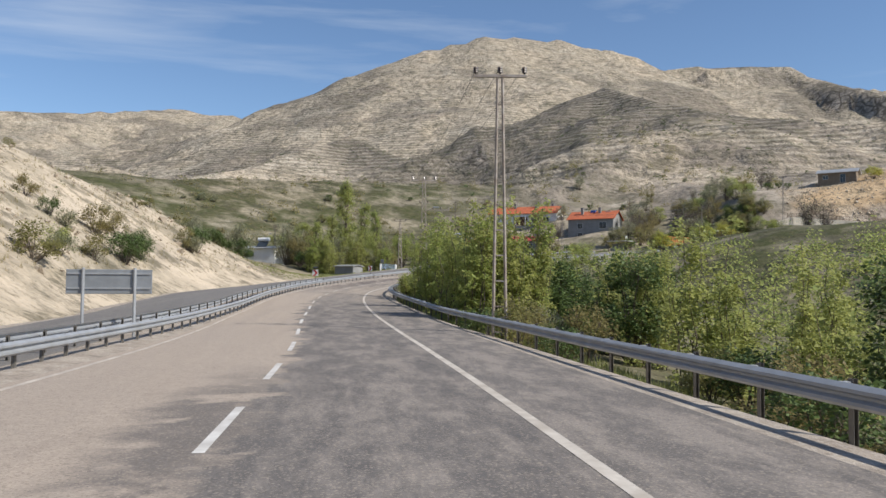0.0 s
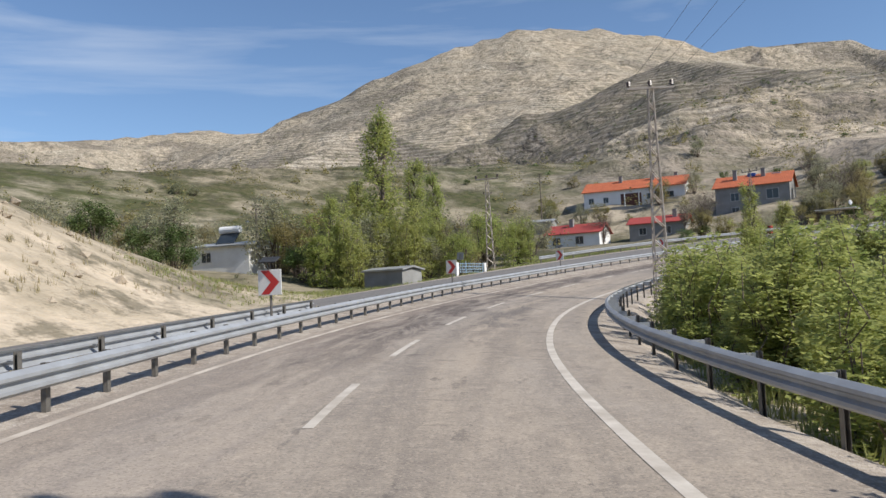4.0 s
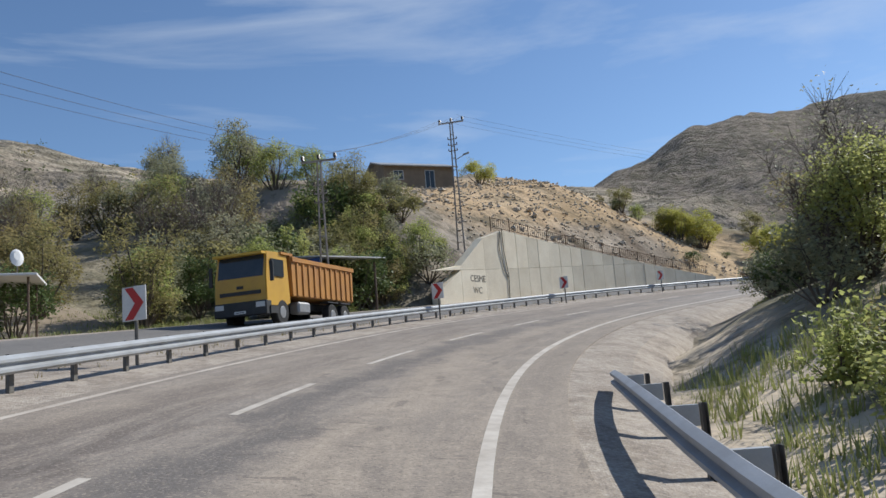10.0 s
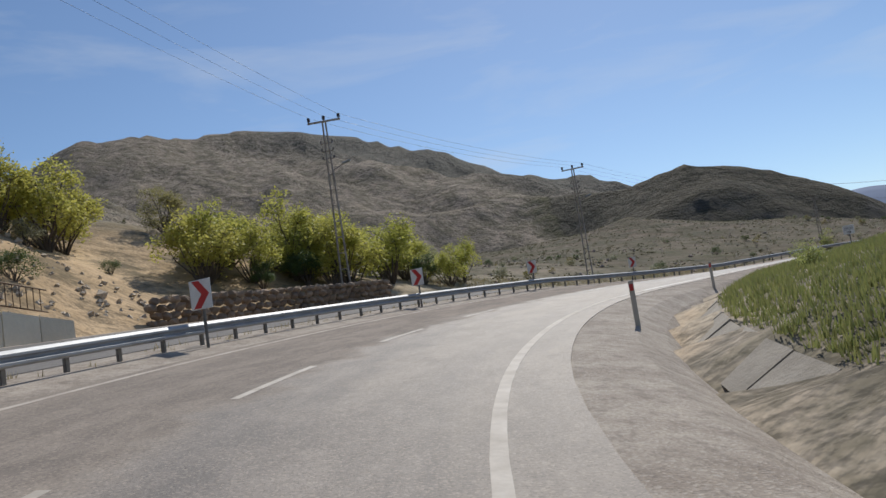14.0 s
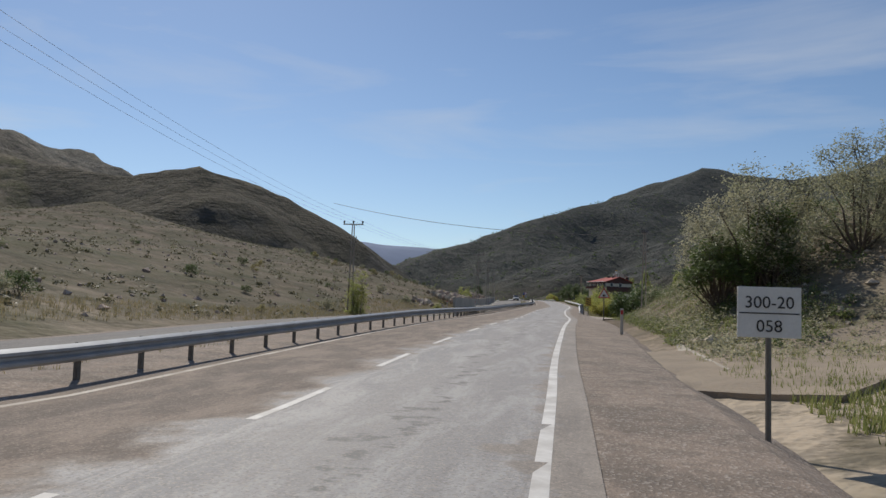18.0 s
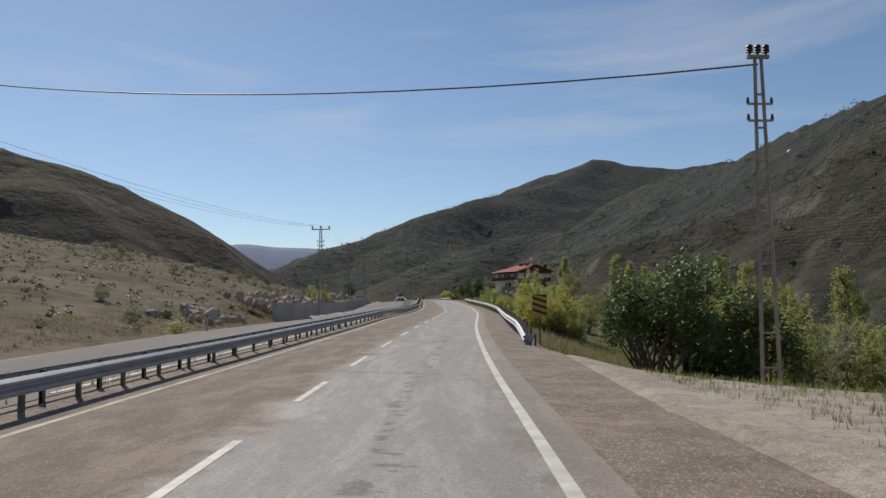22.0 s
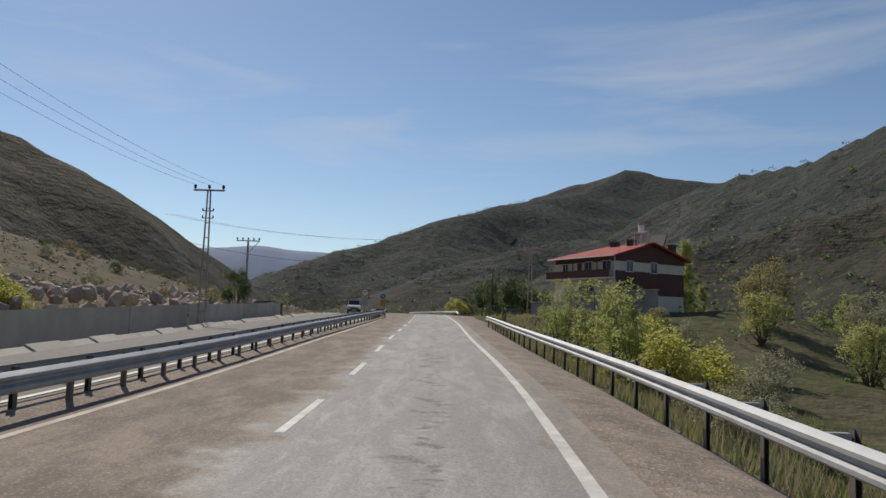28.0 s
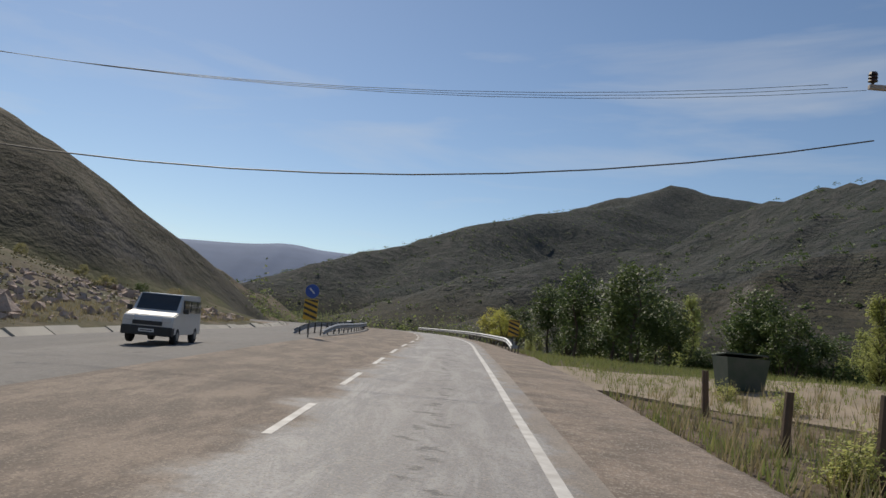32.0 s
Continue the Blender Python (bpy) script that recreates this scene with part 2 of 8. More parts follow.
def land(x, y):
    """Height and greenness of the ground at arrays x, y."""
    x, y = np.asarray(x, float).ravel(), np.asarray(y, float).ravel()
    best, idx = np.full(x.shape, 1e18), np.zeros(x.shape, int)
    for k in range(0, len(LINE), 2):
        d2 = (x - LINE[k, 0]) ** 2 + (y - LINE[k, 1]) ** 2
        m = d2 < best
        best[m], idx[m] = d2[m], k
    dx, dy = x - LINE[idx, 0], y - LINE[idx, 1]
    u = dx * LN[idx, 0] + dy * LN[idx, 1]
    s = LS[idx] + np.clip(dx * LT[idx, 0] + dy * LT[idx, 1], -1.5, 1.5)
    dist = np.sqrt(best)
    side = np.where(u < 0, -1.0, 1.0)
    zr = road_z(s, u)
    left, right = table(s, dist, S_L, D_L, H_L), table(s, dist, S_R, D_R, H_R)
    inside = (u > -15.2) & (u < 2.6)
    right = right - np.where(dist < 4.0, np.interp(s, [155, 165, 240, 252], [0, 0.45, 0.45, 0]) * np.clip((4.0 - dist) / 1.2, 0, 1), 0)
    # past the road's end the two sides run into each other
    over = idx >= len(LINE) - 3
    swing = np.clip((u / np.maximum(dist, 1) + 0.9) / 1.8, 0, 1)
    rough = np.clip((dist - np.where(side < 0, 16, 3)) / 14, 0, 1)
    near = np.where(inside, -np.interp(s, [155, 165, 240, 252], [0.45, 0.8, 0.8, 0.45]), np.where(over, left * (1 - swing) + right * swing, np.where(side < 0, left, right))) + rough * (fbm(x, y, 9, 3, 3) * 0.55 + fbm(x, y, 40, 3, 5) * 1.6)
    z = zr + near
    # the land inside the bend: an even blend of what lies round it
    total, weight = np.zeros_like(x), np.zeros_like(x)
    for k in range(0, len(LINE), 12):
        w = 1.0 / ((x - LINE[k, 0]) ** 2 + (y - LINE[k, 1]) ** 2 + 25.0) ** 2
        total += w * (LINE[k, 2] + np.interp(LS[k], S_R, H_R[:, 5]))
        weight += w
    t_in = np.where(u > 0, np.clip((dist - 22) / 34, 0, 1), 0)
    t_in = t_in * t_in * (3 - 2 * t_in)
    z = z * (1 - t_in) + (total / weight + fbm(x, y, 40, 3, 5) * 1.6) * t_in
    far = np.clip((dist - 110) / 250, 0, 1)
    far = far * far * (3 - 2 * far)
    z = z * (1 - far) + (12 + fbm(x, y, 260, 3, 9) * 7) * far
    green = np.where(side < 0, np.interp(s, [-60, 90, 115, 175, 186, 216, 240, 600], [0.05, 0.1, 0.85, 0.8, -0.1, 0.0, 0.5, 0.45]), np.where(dist < 4.4, -0.1, np.where(dist < 7, 0.45, 0.85)))
    green = np.where((side > 0) & (s > 266) & (s < 305) & (dist > 4), 0.3, green)
    green = green * (1 - far) + 0.8 * far
    wob = fbm(x, y, 90, 4, 11)
    fine = fbm(x, y, 28, 3, 13)
    # gullies and spurs that run down the slopes
    gully = (0.5 - np.abs(fbm(x, y, 150, 3, 21))) * 30 + (0.5 - np.abs(fbm(x, y, 48, 3, 23))) * 9 - 14
    crag = fbm(x, y, 36, 4, 27)
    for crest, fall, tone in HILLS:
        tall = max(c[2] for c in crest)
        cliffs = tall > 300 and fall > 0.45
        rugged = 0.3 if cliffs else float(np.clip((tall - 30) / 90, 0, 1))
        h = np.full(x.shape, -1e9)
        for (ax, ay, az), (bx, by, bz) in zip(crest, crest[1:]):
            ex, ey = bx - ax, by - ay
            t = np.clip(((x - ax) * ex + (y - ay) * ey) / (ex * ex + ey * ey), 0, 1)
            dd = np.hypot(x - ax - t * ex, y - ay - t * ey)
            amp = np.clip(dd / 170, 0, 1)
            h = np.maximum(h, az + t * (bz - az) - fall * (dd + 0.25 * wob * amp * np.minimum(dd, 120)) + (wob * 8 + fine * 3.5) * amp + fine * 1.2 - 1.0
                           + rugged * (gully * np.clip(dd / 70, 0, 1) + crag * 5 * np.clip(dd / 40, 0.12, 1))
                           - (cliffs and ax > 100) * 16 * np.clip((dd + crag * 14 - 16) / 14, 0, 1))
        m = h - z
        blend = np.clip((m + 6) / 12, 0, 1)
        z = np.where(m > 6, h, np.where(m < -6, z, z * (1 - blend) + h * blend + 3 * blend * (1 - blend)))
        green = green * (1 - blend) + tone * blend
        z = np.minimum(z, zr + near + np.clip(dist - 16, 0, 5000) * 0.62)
    return z, green, dist, u, s


def gz(x, y):
    return float(land([x], [y])[0][0])


# ---- materials ----
def material(name):
    m = bpy.data.materials.new(name)
    m.use_nodes = True
    n, l = m.node_tree.nodes, m.node_tree.links
    return m, n, l, n["Principled BSDF"]


def mixed(n, l, fac, a, b):
    k = n.new("ShaderNodeMix")
    k.data_type = "RGBA"
    for key, v in (("Factor", fac), ("A", a), ("B", b)):
        if isinstance(v, (tuple, float, int)):
            k.inputs[key].default_value = (*v, 1) if isinstance(v, tuple) else v
        else:
            l.new(v, k.inputs[key])
    return k.outputs["Result"]


def noise_of(n, l, vec, scale, detail=4, rough=0.6, lo=0.4, hi=0.6, stretch=None, distortion=0.0):
    if stretch:
        mp = n.new("ShaderNodeMapping")
        mp.inputs["Scale"].default_value = stretch
        l.new(vec, mp.inputs["Vector"])
        vec = mp.outputs["Vector"]
    t = n.new("ShaderNodeTexNoise")
    t.inputs["Scale"].default_value, t.inputs["Detail"].default_value, t.inputs["Roughness"].default_value = scale, detail, rough
    t.inputs["Distortion"].default_value = distortion
    l.new(vec, t.inputs["Vector"])
    r = n.new("ShaderNodeMapRange")
    r.inputs["From Min"].default_value, r.inputs["From Max"].default_value = lo, hi
    l.new(t.outputs["Fac"], r.inputs["Value"])
    return r.outputs["Result"]


def bumped(n, l, bsdf, height, strength=0.3, distance=0.02):
    b = n.new("ShaderNodeBump")
    b.inputs["Strength"].default_value, b.inputs["Distance"].default_value = strength, distance
    l.new(height, b.inputs["Height"])
    l.new(b.outputs["Normal"], bsdf.inputs["Normal"])


def place_of(n):
    return n.new("ShaderNodeNewGeometry").outputs["Position"]


def plain(name, a, b, scale=4.0, rough=0.7, metal=0.0, bump=0.2, fine=40.0, vary=0.0, dist=0.01):
    """A surface of two tones with coarse stains, fine grain and relief."""
    m, n, l, p = material(name)
    obj = n.new("ShaderNodeTexCoord").outputs["Object"]
    c = mixed(n, l, noise_of(n, l, obj, scale, 5, 0.6, 0.35, 0.65), a, b)
    g = noise_of(n, l, obj, fine, 3, 0.6, 0.3, 0.7)
    dark = tuple(v * 0.72 for v in a)
    c = mixed(n, l, mul(n, l, g, 0.35), c, dark)
    if vary:
        info = n.new("ShaderNodeObjectInfo")
        hsv = n.new("ShaderNodeHueSaturation")
        mr = n.new("ShaderNodeMapRange")
        mr.inputs["To Min"].default_value, mr.inputs["To Max"].default_value = 1 - vary, 1 + vary
        l.new(info.outputs["Random"], mr.inputs["Value"])
        l.new(mr.outputs["Result"], hsv.inputs["Value"])
        l.new(c, hsv.inputs["Color"])
        c = hsv.outputs["Color"]
    l.new(c, p.inputs["Base Color"])
    p.inputs["Roughness"].default_value, p.inputs["Metallic"].default_value = rough, metal
    if bump:
        bumped(n, l, p, g, bump, dist)
    return m


def mul(n, l, v, k):
    x = n.new("ShaderNodeMath")
    x.operation = "MULTIPLY"
    l.new(v, x.inputs[0])
    if isinstance(k, (int, float)):
        x.inputs[1].default_value = k
    else:
        l.new(k, x.inputs[1])
    return x.outputs[0]


def step_of(n, l, v, lo, hi):
    r = n.new("ShaderNodeMapRange")
    r.interpolation_type = "SMOOTHSTEP"
    r.inputs["From Min"].default_value, r.inputs["From Max"].default_value = lo, hi
    l.new(v, r.inputs["Value"])
    return r.outputs["Result"]


def ground_material():
    m, n, l, p = material("hill_ground")
    pos = place_of(n)
    sep = n.new("ShaderNodeSeparateXYZ")
    l.new(pos, sep.inputs[0])
    att = n.new("ShaderNodeAttribute")
    att.attribute_name = "cover"
    big = noise_of(n, l, pos, 0.02, 6, 0.62, 0.36, 0.64)
    mid = noise_of(n, l, pos, 0.11, 6, 0.65, 0.38, 0.62)
    small = noise_of(n, l, pos, 0.7, 5, 0.65, 0.35, 0.65)
    grit = noise_of(n, l, pos, 5.0, 4, 0.7, 0.35, 0.65)
    rock = mixed(n, l, mid, (0.60, 0.49, 0.36), (0.44, 0.355, 0.26))
    rock = mixed(n, l, big, rock, (0.46, 0.39, 0.30))
    rock = mixed(n, l, mul(n, l, grit, 0.5), rock, (0.50, 0.44, 0.35))
    # ledges that run level round the slopes
    wave = n.new("ShaderNodeTexWave")
    wave.wave_type, wave.bands_direction = "BANDS", "Z"
    wave.inputs["Scale"].default_value, wave.inputs["Distortion"].default_value = 0.11, 3.2
    wave.inputs["Detail"].default_value, wave.inputs["Detail Scale"].default_value = 4, 0.25
    l.new(pos, wave.inputs["Vector"])
    ledge = n.new("ShaderNodeMapRange")
    ledge.inputs["From Min"].default_value, ledge.inputs["From Max"].default_value = 0.62, 0.95
    l.new(wave.outputs["Fac"], ledge.inputs["Value"])
    huge = noise_of(n, l, pos, 0.0055, 6, 0.6, 0.515, 0.55)
    rock = mixed(n, l, mul(n, l, huge, 0.7), rock, (0.21, 0.18, 0.15))
    rock = mixed(n, l, mul(n, l, noise_of(n, l, pos, 0.016, 6, 0.66, 0.56, 0.62), 0.6), rock, (0.56, 0.49, 0.39))
    # browner soil down the valley
    along = n.new("ShaderNodeVectorMath")
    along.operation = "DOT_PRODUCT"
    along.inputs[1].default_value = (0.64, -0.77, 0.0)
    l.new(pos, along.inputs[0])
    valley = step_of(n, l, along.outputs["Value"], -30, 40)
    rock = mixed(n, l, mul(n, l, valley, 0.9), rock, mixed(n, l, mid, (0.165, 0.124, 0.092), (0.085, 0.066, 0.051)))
    # a paler hill across the side valley
    pale_off = n.new("ShaderNodeVectorMath")
    pale_off.operation = "DISTANCE"
    pale_off.inputs[1].default_value = (860.0, 220.0, 150.0)
    l.new(pos, pale_off.inputs[0])
    rock = mixed(n, l, mul(n, l, step_of(n, l, pale_off.outputs["Value"], 620, 420), 0.85), rock, mixed(n, l, mid, (0.37, 0.31, 0.25), (0.25, 0.21, 0.17)))
    # ochre rubble above the retaining wall
    wall_off = n.new("ShaderNodeVectorMath")
    wall_off.operation = "DISTANCE"
    wall_off.inputs[1].default_value = (103.0, 160.0, 18.0)
    l.new(pos, wall_off.inputs[0])
    wander2 = n.new("ShaderNodeMath")
    wander2.operation = "MULTIPLY_ADD"
    l.new(noise_of(n, l, pos, 0.08, 5, 0.65, 0.2, 0.8), wander2.inputs[0])
    wander2.inputs[1].default_value = 18.0
    l.new(wall_off.outputs["Value"], wander2.inputs[2])
    rock = mixed(n, l, mul(n, l, step_of(n, l, wander2.outputs[0], 40, 30), 0.9), rock, mixed(n, l, mid, (0.56, 0.41, 0.25), (0.46, 0.31, 0.17)))
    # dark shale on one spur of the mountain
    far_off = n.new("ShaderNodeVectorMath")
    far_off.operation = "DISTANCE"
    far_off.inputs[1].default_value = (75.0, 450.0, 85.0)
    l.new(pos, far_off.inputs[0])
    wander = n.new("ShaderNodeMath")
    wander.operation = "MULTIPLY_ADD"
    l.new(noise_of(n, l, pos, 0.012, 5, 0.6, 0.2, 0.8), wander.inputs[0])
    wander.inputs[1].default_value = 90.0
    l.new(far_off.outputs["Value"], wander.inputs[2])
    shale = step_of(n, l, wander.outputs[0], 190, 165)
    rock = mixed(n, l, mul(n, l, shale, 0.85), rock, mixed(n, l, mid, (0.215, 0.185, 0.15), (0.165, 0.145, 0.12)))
    scrub = mixed(n, l, small, (0.045, 0.055, 0.022), (0.12, 0.105, 0.06))
    scrub = mixed(n, l, mul(n, l, big, 0.6), scrub, (0.07, 0.085, 0.03))
    # a much darker tone where the cover value nears one
    dark_hill = mixed(n, l, mid, (0.022, 0.031, 0.026), (0.056, 0.051, 0.043))
    scrub = mixed(n, l, step_of(n, l, att.outputs["Fac"], 0.88, 1.0), scrub, dark_hill)
    spots = noise_of(n, l, pos, 0.28, 6, 0.72, 0.52, 0.60)
    cover = n.new("ShaderNodeMath")
    cover.operation = "MULTIPLY_ADD"
    l.new(mid, cover.inputs[0])
    cover.inputs[1].default_value = 0.6
    cover.inputs[2].default_value = -0.3
    cov = n.new("ShaderNodeMath")
    cov.operation = "ADD"
    cov.use_clamp = True
    l.new(cover.outputs[0], cov.inputs[0])
    l.new(att.outputs["Fac"], cov.inputs[1])
    c = mixed(n, l, cov.outputs[0], rock, scrub)
    # each ledge is a dark band over a paler strip, so the terraces read
    pale_strip = n.new("ShaderNodeMapRange")
    pale_strip.inputs["From Min"].default_value, pale_strip.inputs["From Max"].default_value = 0.35, 0.1
    l.new(wave.outputs["Fac"], pale_strip.inputs["Value"])
    terraced = mul(n, l, noise_of(n, l, pos, 0.02, 5, 0.66, 0.36, 0.56), step_of(n, l, sep.outputs[2], 24, 44))
    c = mixed(n, l, mul(n, l, mul(n, l, ledge.outputs["Result"], terraced), 0.5), c, (0.15, 0.125, 0.09))
    c = mixed(n, l, mul(n, l, mul(n, l, pale_strip.outputs["Result"], terraced), 0.3), c, mixed(n, l, valley, (0.58, 0.51, 0.41), (0.19, 0.155, 0.11)))
    # bare broken rock where the slope is steep
    nrm = n.new("ShaderNodeSeparateXYZ")
    l.new(n.new("ShaderNodeNewGeometry").outputs["Normal"], nrm.inputs[0])
    crack = n.new("ShaderNodeTexVoronoi")
    crack.feature = "DISTANCE_TO_EDGE"
    crack.inputs["Scale"].default_value = 0.09
    l.new(pos, crack.inputs["Vector"])
    cliff = mixed(n, l, mid, (0.46, 0.40, 0.33), (0.20, 0.175, 0.15))
    cliff = mixed(n, l, step_of(n, l, crack.outputs["Distance"], 0.12, 0.02), cliff, (0.12, 0.10, 0.085))
    cliff = mixed(n, l, valley, cliff, mixed(n, l, mid, (0.20, 0.18, 0.16), (0.10, 0.09, 0.08)))
    c = mixed(n, l, mul(n, l, step_of(n, l, nrm.outputs[2], 0.80, 0.70), 0.8), c, cliff)
    c = mixed(n, l, mul(n, l, spots, 0.6), c, (0.075, 0.07, 0.045))
    c = mixed(n, l, mul(n, l, noise_of(n, l, pos, 1.1, 5, 0.75, 0.55, 0.62), 0.5), c, (0.105, 0.09, 0.058))
    c = mixed(n, l, mul(n, l, noise_of(n, l, pos, 0.06, 7, 0.78, 0.55, 0.62), 0.5), c, (0.06, 0.06, 0.04))
    # bluish haze over the far valley hills, painted into the ground colour
    haze_tint = mixed(n, l, mid, (0.036, 0.052, 0.052), (0.080, 0.088, 0.090))
    c = mixed(n, l, mul(n, l, mul(n, l, step_of(n, l, along.outputs["Value"], 380, 470), step_of(n, l, sep.outputs[2], 24, 46)), 0.6), c, haze_tint)
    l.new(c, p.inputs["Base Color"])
    p.inputs["Roughness"].default_value = 0.95
    p.inputs["Specular IOR Level"].default_value = 0.1
    add = n.new("ShaderNodeMath")
    l.new(mul(n, l, mid, 2.6), add.inputs[0])
    l.new(mul(n, l, small, 0.35), add.inputs[1])
    high = n.new("ShaderNodeMapRange")
    high.inputs["From Min"].default_value, high.inputs["From Max"].default_value = 22, 40
    high.inputs["To Min"].default_value, high.inputs["To Max"].default_value = 0.25, 0.75
    l.new(sep.outputs[2], high.inputs["Value"])
    bumped(n, l, p, add.outputs[0], 0.3, 0.9)
    l.new(high.outputs["Result"], n["Bump"].inputs["Strength"])
    return m


def asphalt_material(name, pale, dark, grey, lo=0.44, hi=0.62, lanes=False):
    """Worn chip-seal: pale stone, dark bitumen bleeding in the wheel tracks, patches; uv in metres (across, along)."""
    m, n, l, p = material(name)
    uv = n.new("ShaderNodeUVMap").outputs["UV"]
    pos = place_of(n)
    patch = noise_of(n, l, uv, 1.0, 5, 0.6, 0.45, 0.62, (0.22, 0.035, 1), 0.6)
    streak = noise_of(n, l, uv, 1.0, 6, 0.68, lo, hi, (0.75, 0.05, 1), 0.8)
    blot = noise_of(n, l, uv, 0.9, 5, 0.7, 0.52, 0.64, (1.0, 0.45, 1), 0.5)
    grit = noise_of(n, l, pos, 26.0, 4, 0.75, 0.3, 0.7)
    c = mixed(n, l, patch, pale, grey)
    c = mixed(n, l, mul(n, l, streak, 0.5), c, dark)
    c = mixed(n, l, mul(n, l, blot, 0.3), c, dark)
    c = mixed(n, l, mul(n, l, noise_of(n, l, uv, 2.6, 6, 0.75, 0.47, 0.62, (1.0, 0.55, 1)), 0.28), c, dark)
    c = mixed(n, l, mul(n, l, noise_of(n, l, uv, 1.7, 5, 0.7, 0.60, 0.64, (1.0, 0.3, 1)), 0.55), c, tuple(q * 0.7 for q in dark))
    c = mixed(n, l, mul(n, l, noise_of(n, l, uv, 4.0, 5, 0.8, 0.52, 0.62), 0.4), c, tuple(min(0.6, q * 1.25) for q in pale))
    if lanes:
        sep = n.new("ShaderNodeSeparateXYZ")
        l.new(uv, sep.inputs[0])
        wob = n.new("ShaderNodeMath")
        wob.operation = "MULTIPLY_ADD"
        l.new(noise_of(n, l, uv, 0.6, 5, 0.65, 0.2, 0.8), wob.inputs[0])
        wob.inputs[1].default_value = 1.6
        l.new(sep.outputs[0], wob.inputs[2])
        u, v = wob.outputs[0], sep.outputs[1]
        ragged = noise_of(n, l, uv, 1.4, 6, 0.76, 0.42, 0.56, (1.0, 0.3, 1))
        smear = noise_of(n, l, uv, 1.6, 7, 0.78, 0.40, 0.54, (1.0, 0.16, 1), 0.6)

        def band(lo, hi, s0, s1, soft=0.35, ends=22.0):
            """A strip between two offsets from the edge, from s0 to s1, with ragged sides."""
            across = mul(n, l, step_of(n, l, u, lo - soft, lo + soft), step_of(n, l, u, hi + soft, hi - soft))
            return mul(n, l, across, mul(n, l, step_of(n, l, v, s0 - ends, s0 + ends), step_of(n, l, v, s1 + ends, s1 - ends)))

        # an older, darker surface in the nearer lane with oily wheel tracks, and fresh pale chippings beside it
        old = mul(n, l, step_of(n, l, u, -2.55, -2.35), step_of(n, l, v, 76, 40))
        fresh = mul(n, l, step_of(n, l, u, -2.35, -2.75), step_of(n, l, v, 85, 50))
        c = mixed(n, l, mul(n, l, fresh, 0.7), c, (0.47, 0.385, 0.31))
        c = mixed(n, l, mul(n, l, old, 0.92), c, mixed(n, l, ragged, (0.27, 0.24, 0.215), (0.115, 0.11, 0.11)))
        for lo in (-1.9, 0.0):
            c = mixed(n, l, mul(n, l, mul(n, l, band(lo, lo + 0.7, -60, 50), smear), 0.6), c, (0.075, 0.075, 0.08))
        # a tongue of tar over the lane line, bleeding tar beside the median, and dark wheel tracks through the bend
        c = mixed(n, l, mul(n, l, mul(n, l, band(-3.6, -2.4, -8, 14, 0.5, 4.0), noise_of(n, l, uv, 0.7, 4, 0.6, 0.40, 0.5)), 0.8), c, (0.10, 0.095, 0.095))
        c = mixed(n, l, mul(n, l, mul(n, l, band(-4.1, -2.55, 76, 152, 0.3, 8.0), smear), 0.95), c, (0.075, 0.060, 0.057))
        c = mixed(n, l, mul(n, l, mul(n, l, band(-5.0, -4.0, 74, 130, 0.4, 8.0), smear), 0.6), c, (0.13, 0.095, 0.085))
        c = mixed(n, l, mul(n, l, mul(n, l, band(-1.7, -0.6, 80, 97, 0.4, 6.0), smear), 0.85), c, (0.11, 0.10, 0.098))
        c = mixed(n, l, mul(n, l, mul(n, l, band(-2.2, -1.35, 124, 228), noise_of(n, l, uv, 1.2, 6, 0.7, 0.30, 0.46, (1.0, 0.1, 1))), 0.85), c, (0.105, 0.10, 0.10))
        c = mixed(n, l, mul(n, l, mul(n, l, band(-0.3, 0.5, 150, 232), smear), 0.6), c, (0.15, 0.14, 0.135))
        c = mixed(n, l, mul(n, l, mul(n, l, band(-4.9, -2.9, 150, 235), smear), 0.55), c, (0.14, 0.115, 0.10))
        # short blots where tar was dripped
        c = mixed(n, l, mul(n, l, mul(n, l, band(-2.6, 0.9, 78, 150), noise_of(n, l, uv, 2.4, 3, 0.5, 0.63, 0.66, (0.55, 1.6, 1))), 0.9), c, (0.07, 0.06, 0.06))
        # past the bend: brown chippings in the inner lane, smooth grey in the outer with a ridge of marks
        c = mixed(n, l, mul(n, l, step_of(n, l, v, 135, 195), 0.6), c, mixed(n, l, ragged, (0.30, 0.26, 0.225), (0.19, 0.165, 0.145)))
        inner = mul(n, l, step_of(n, l, u, -2.4, -2.9), step_of(n, l, v, 190, 235))
        c = mixed(n, l, mul(n, l, inner, 0.9), c, mixed(n, l, ragged, (0.30, 0.235, 0.185), (0.16, 0.125, 0.10)))
        outer_lane = mul(n, l, mul(n, l, step_of(n, l, u, -2.6, -2.2), step_of(n, l, u, 1.0, 0.75)), step_of(n, l, v, 222, 250))
        # smooth grey surface, its colour raised to carry the sheen on the lane
        c = mixed(n, l, mul(n, l, outer_lane, 0.85), c, mixed(n, l, smear, (0.40, 0.395, 0.39), (0.27, 0.265, 0.265)))
        # tyres have polished the outer lane
        polish = mul(n, l, step_of(n, l, u, -2.8, -2.2), step_of(n, l, v, 165, 205))
        c = mixed(n, l, mul(n, l, mul(n, l, band(-2.3, -1.6, 240, 600, 0.25), smear), 0.6), c, (0.20, 0.205, 0.215))
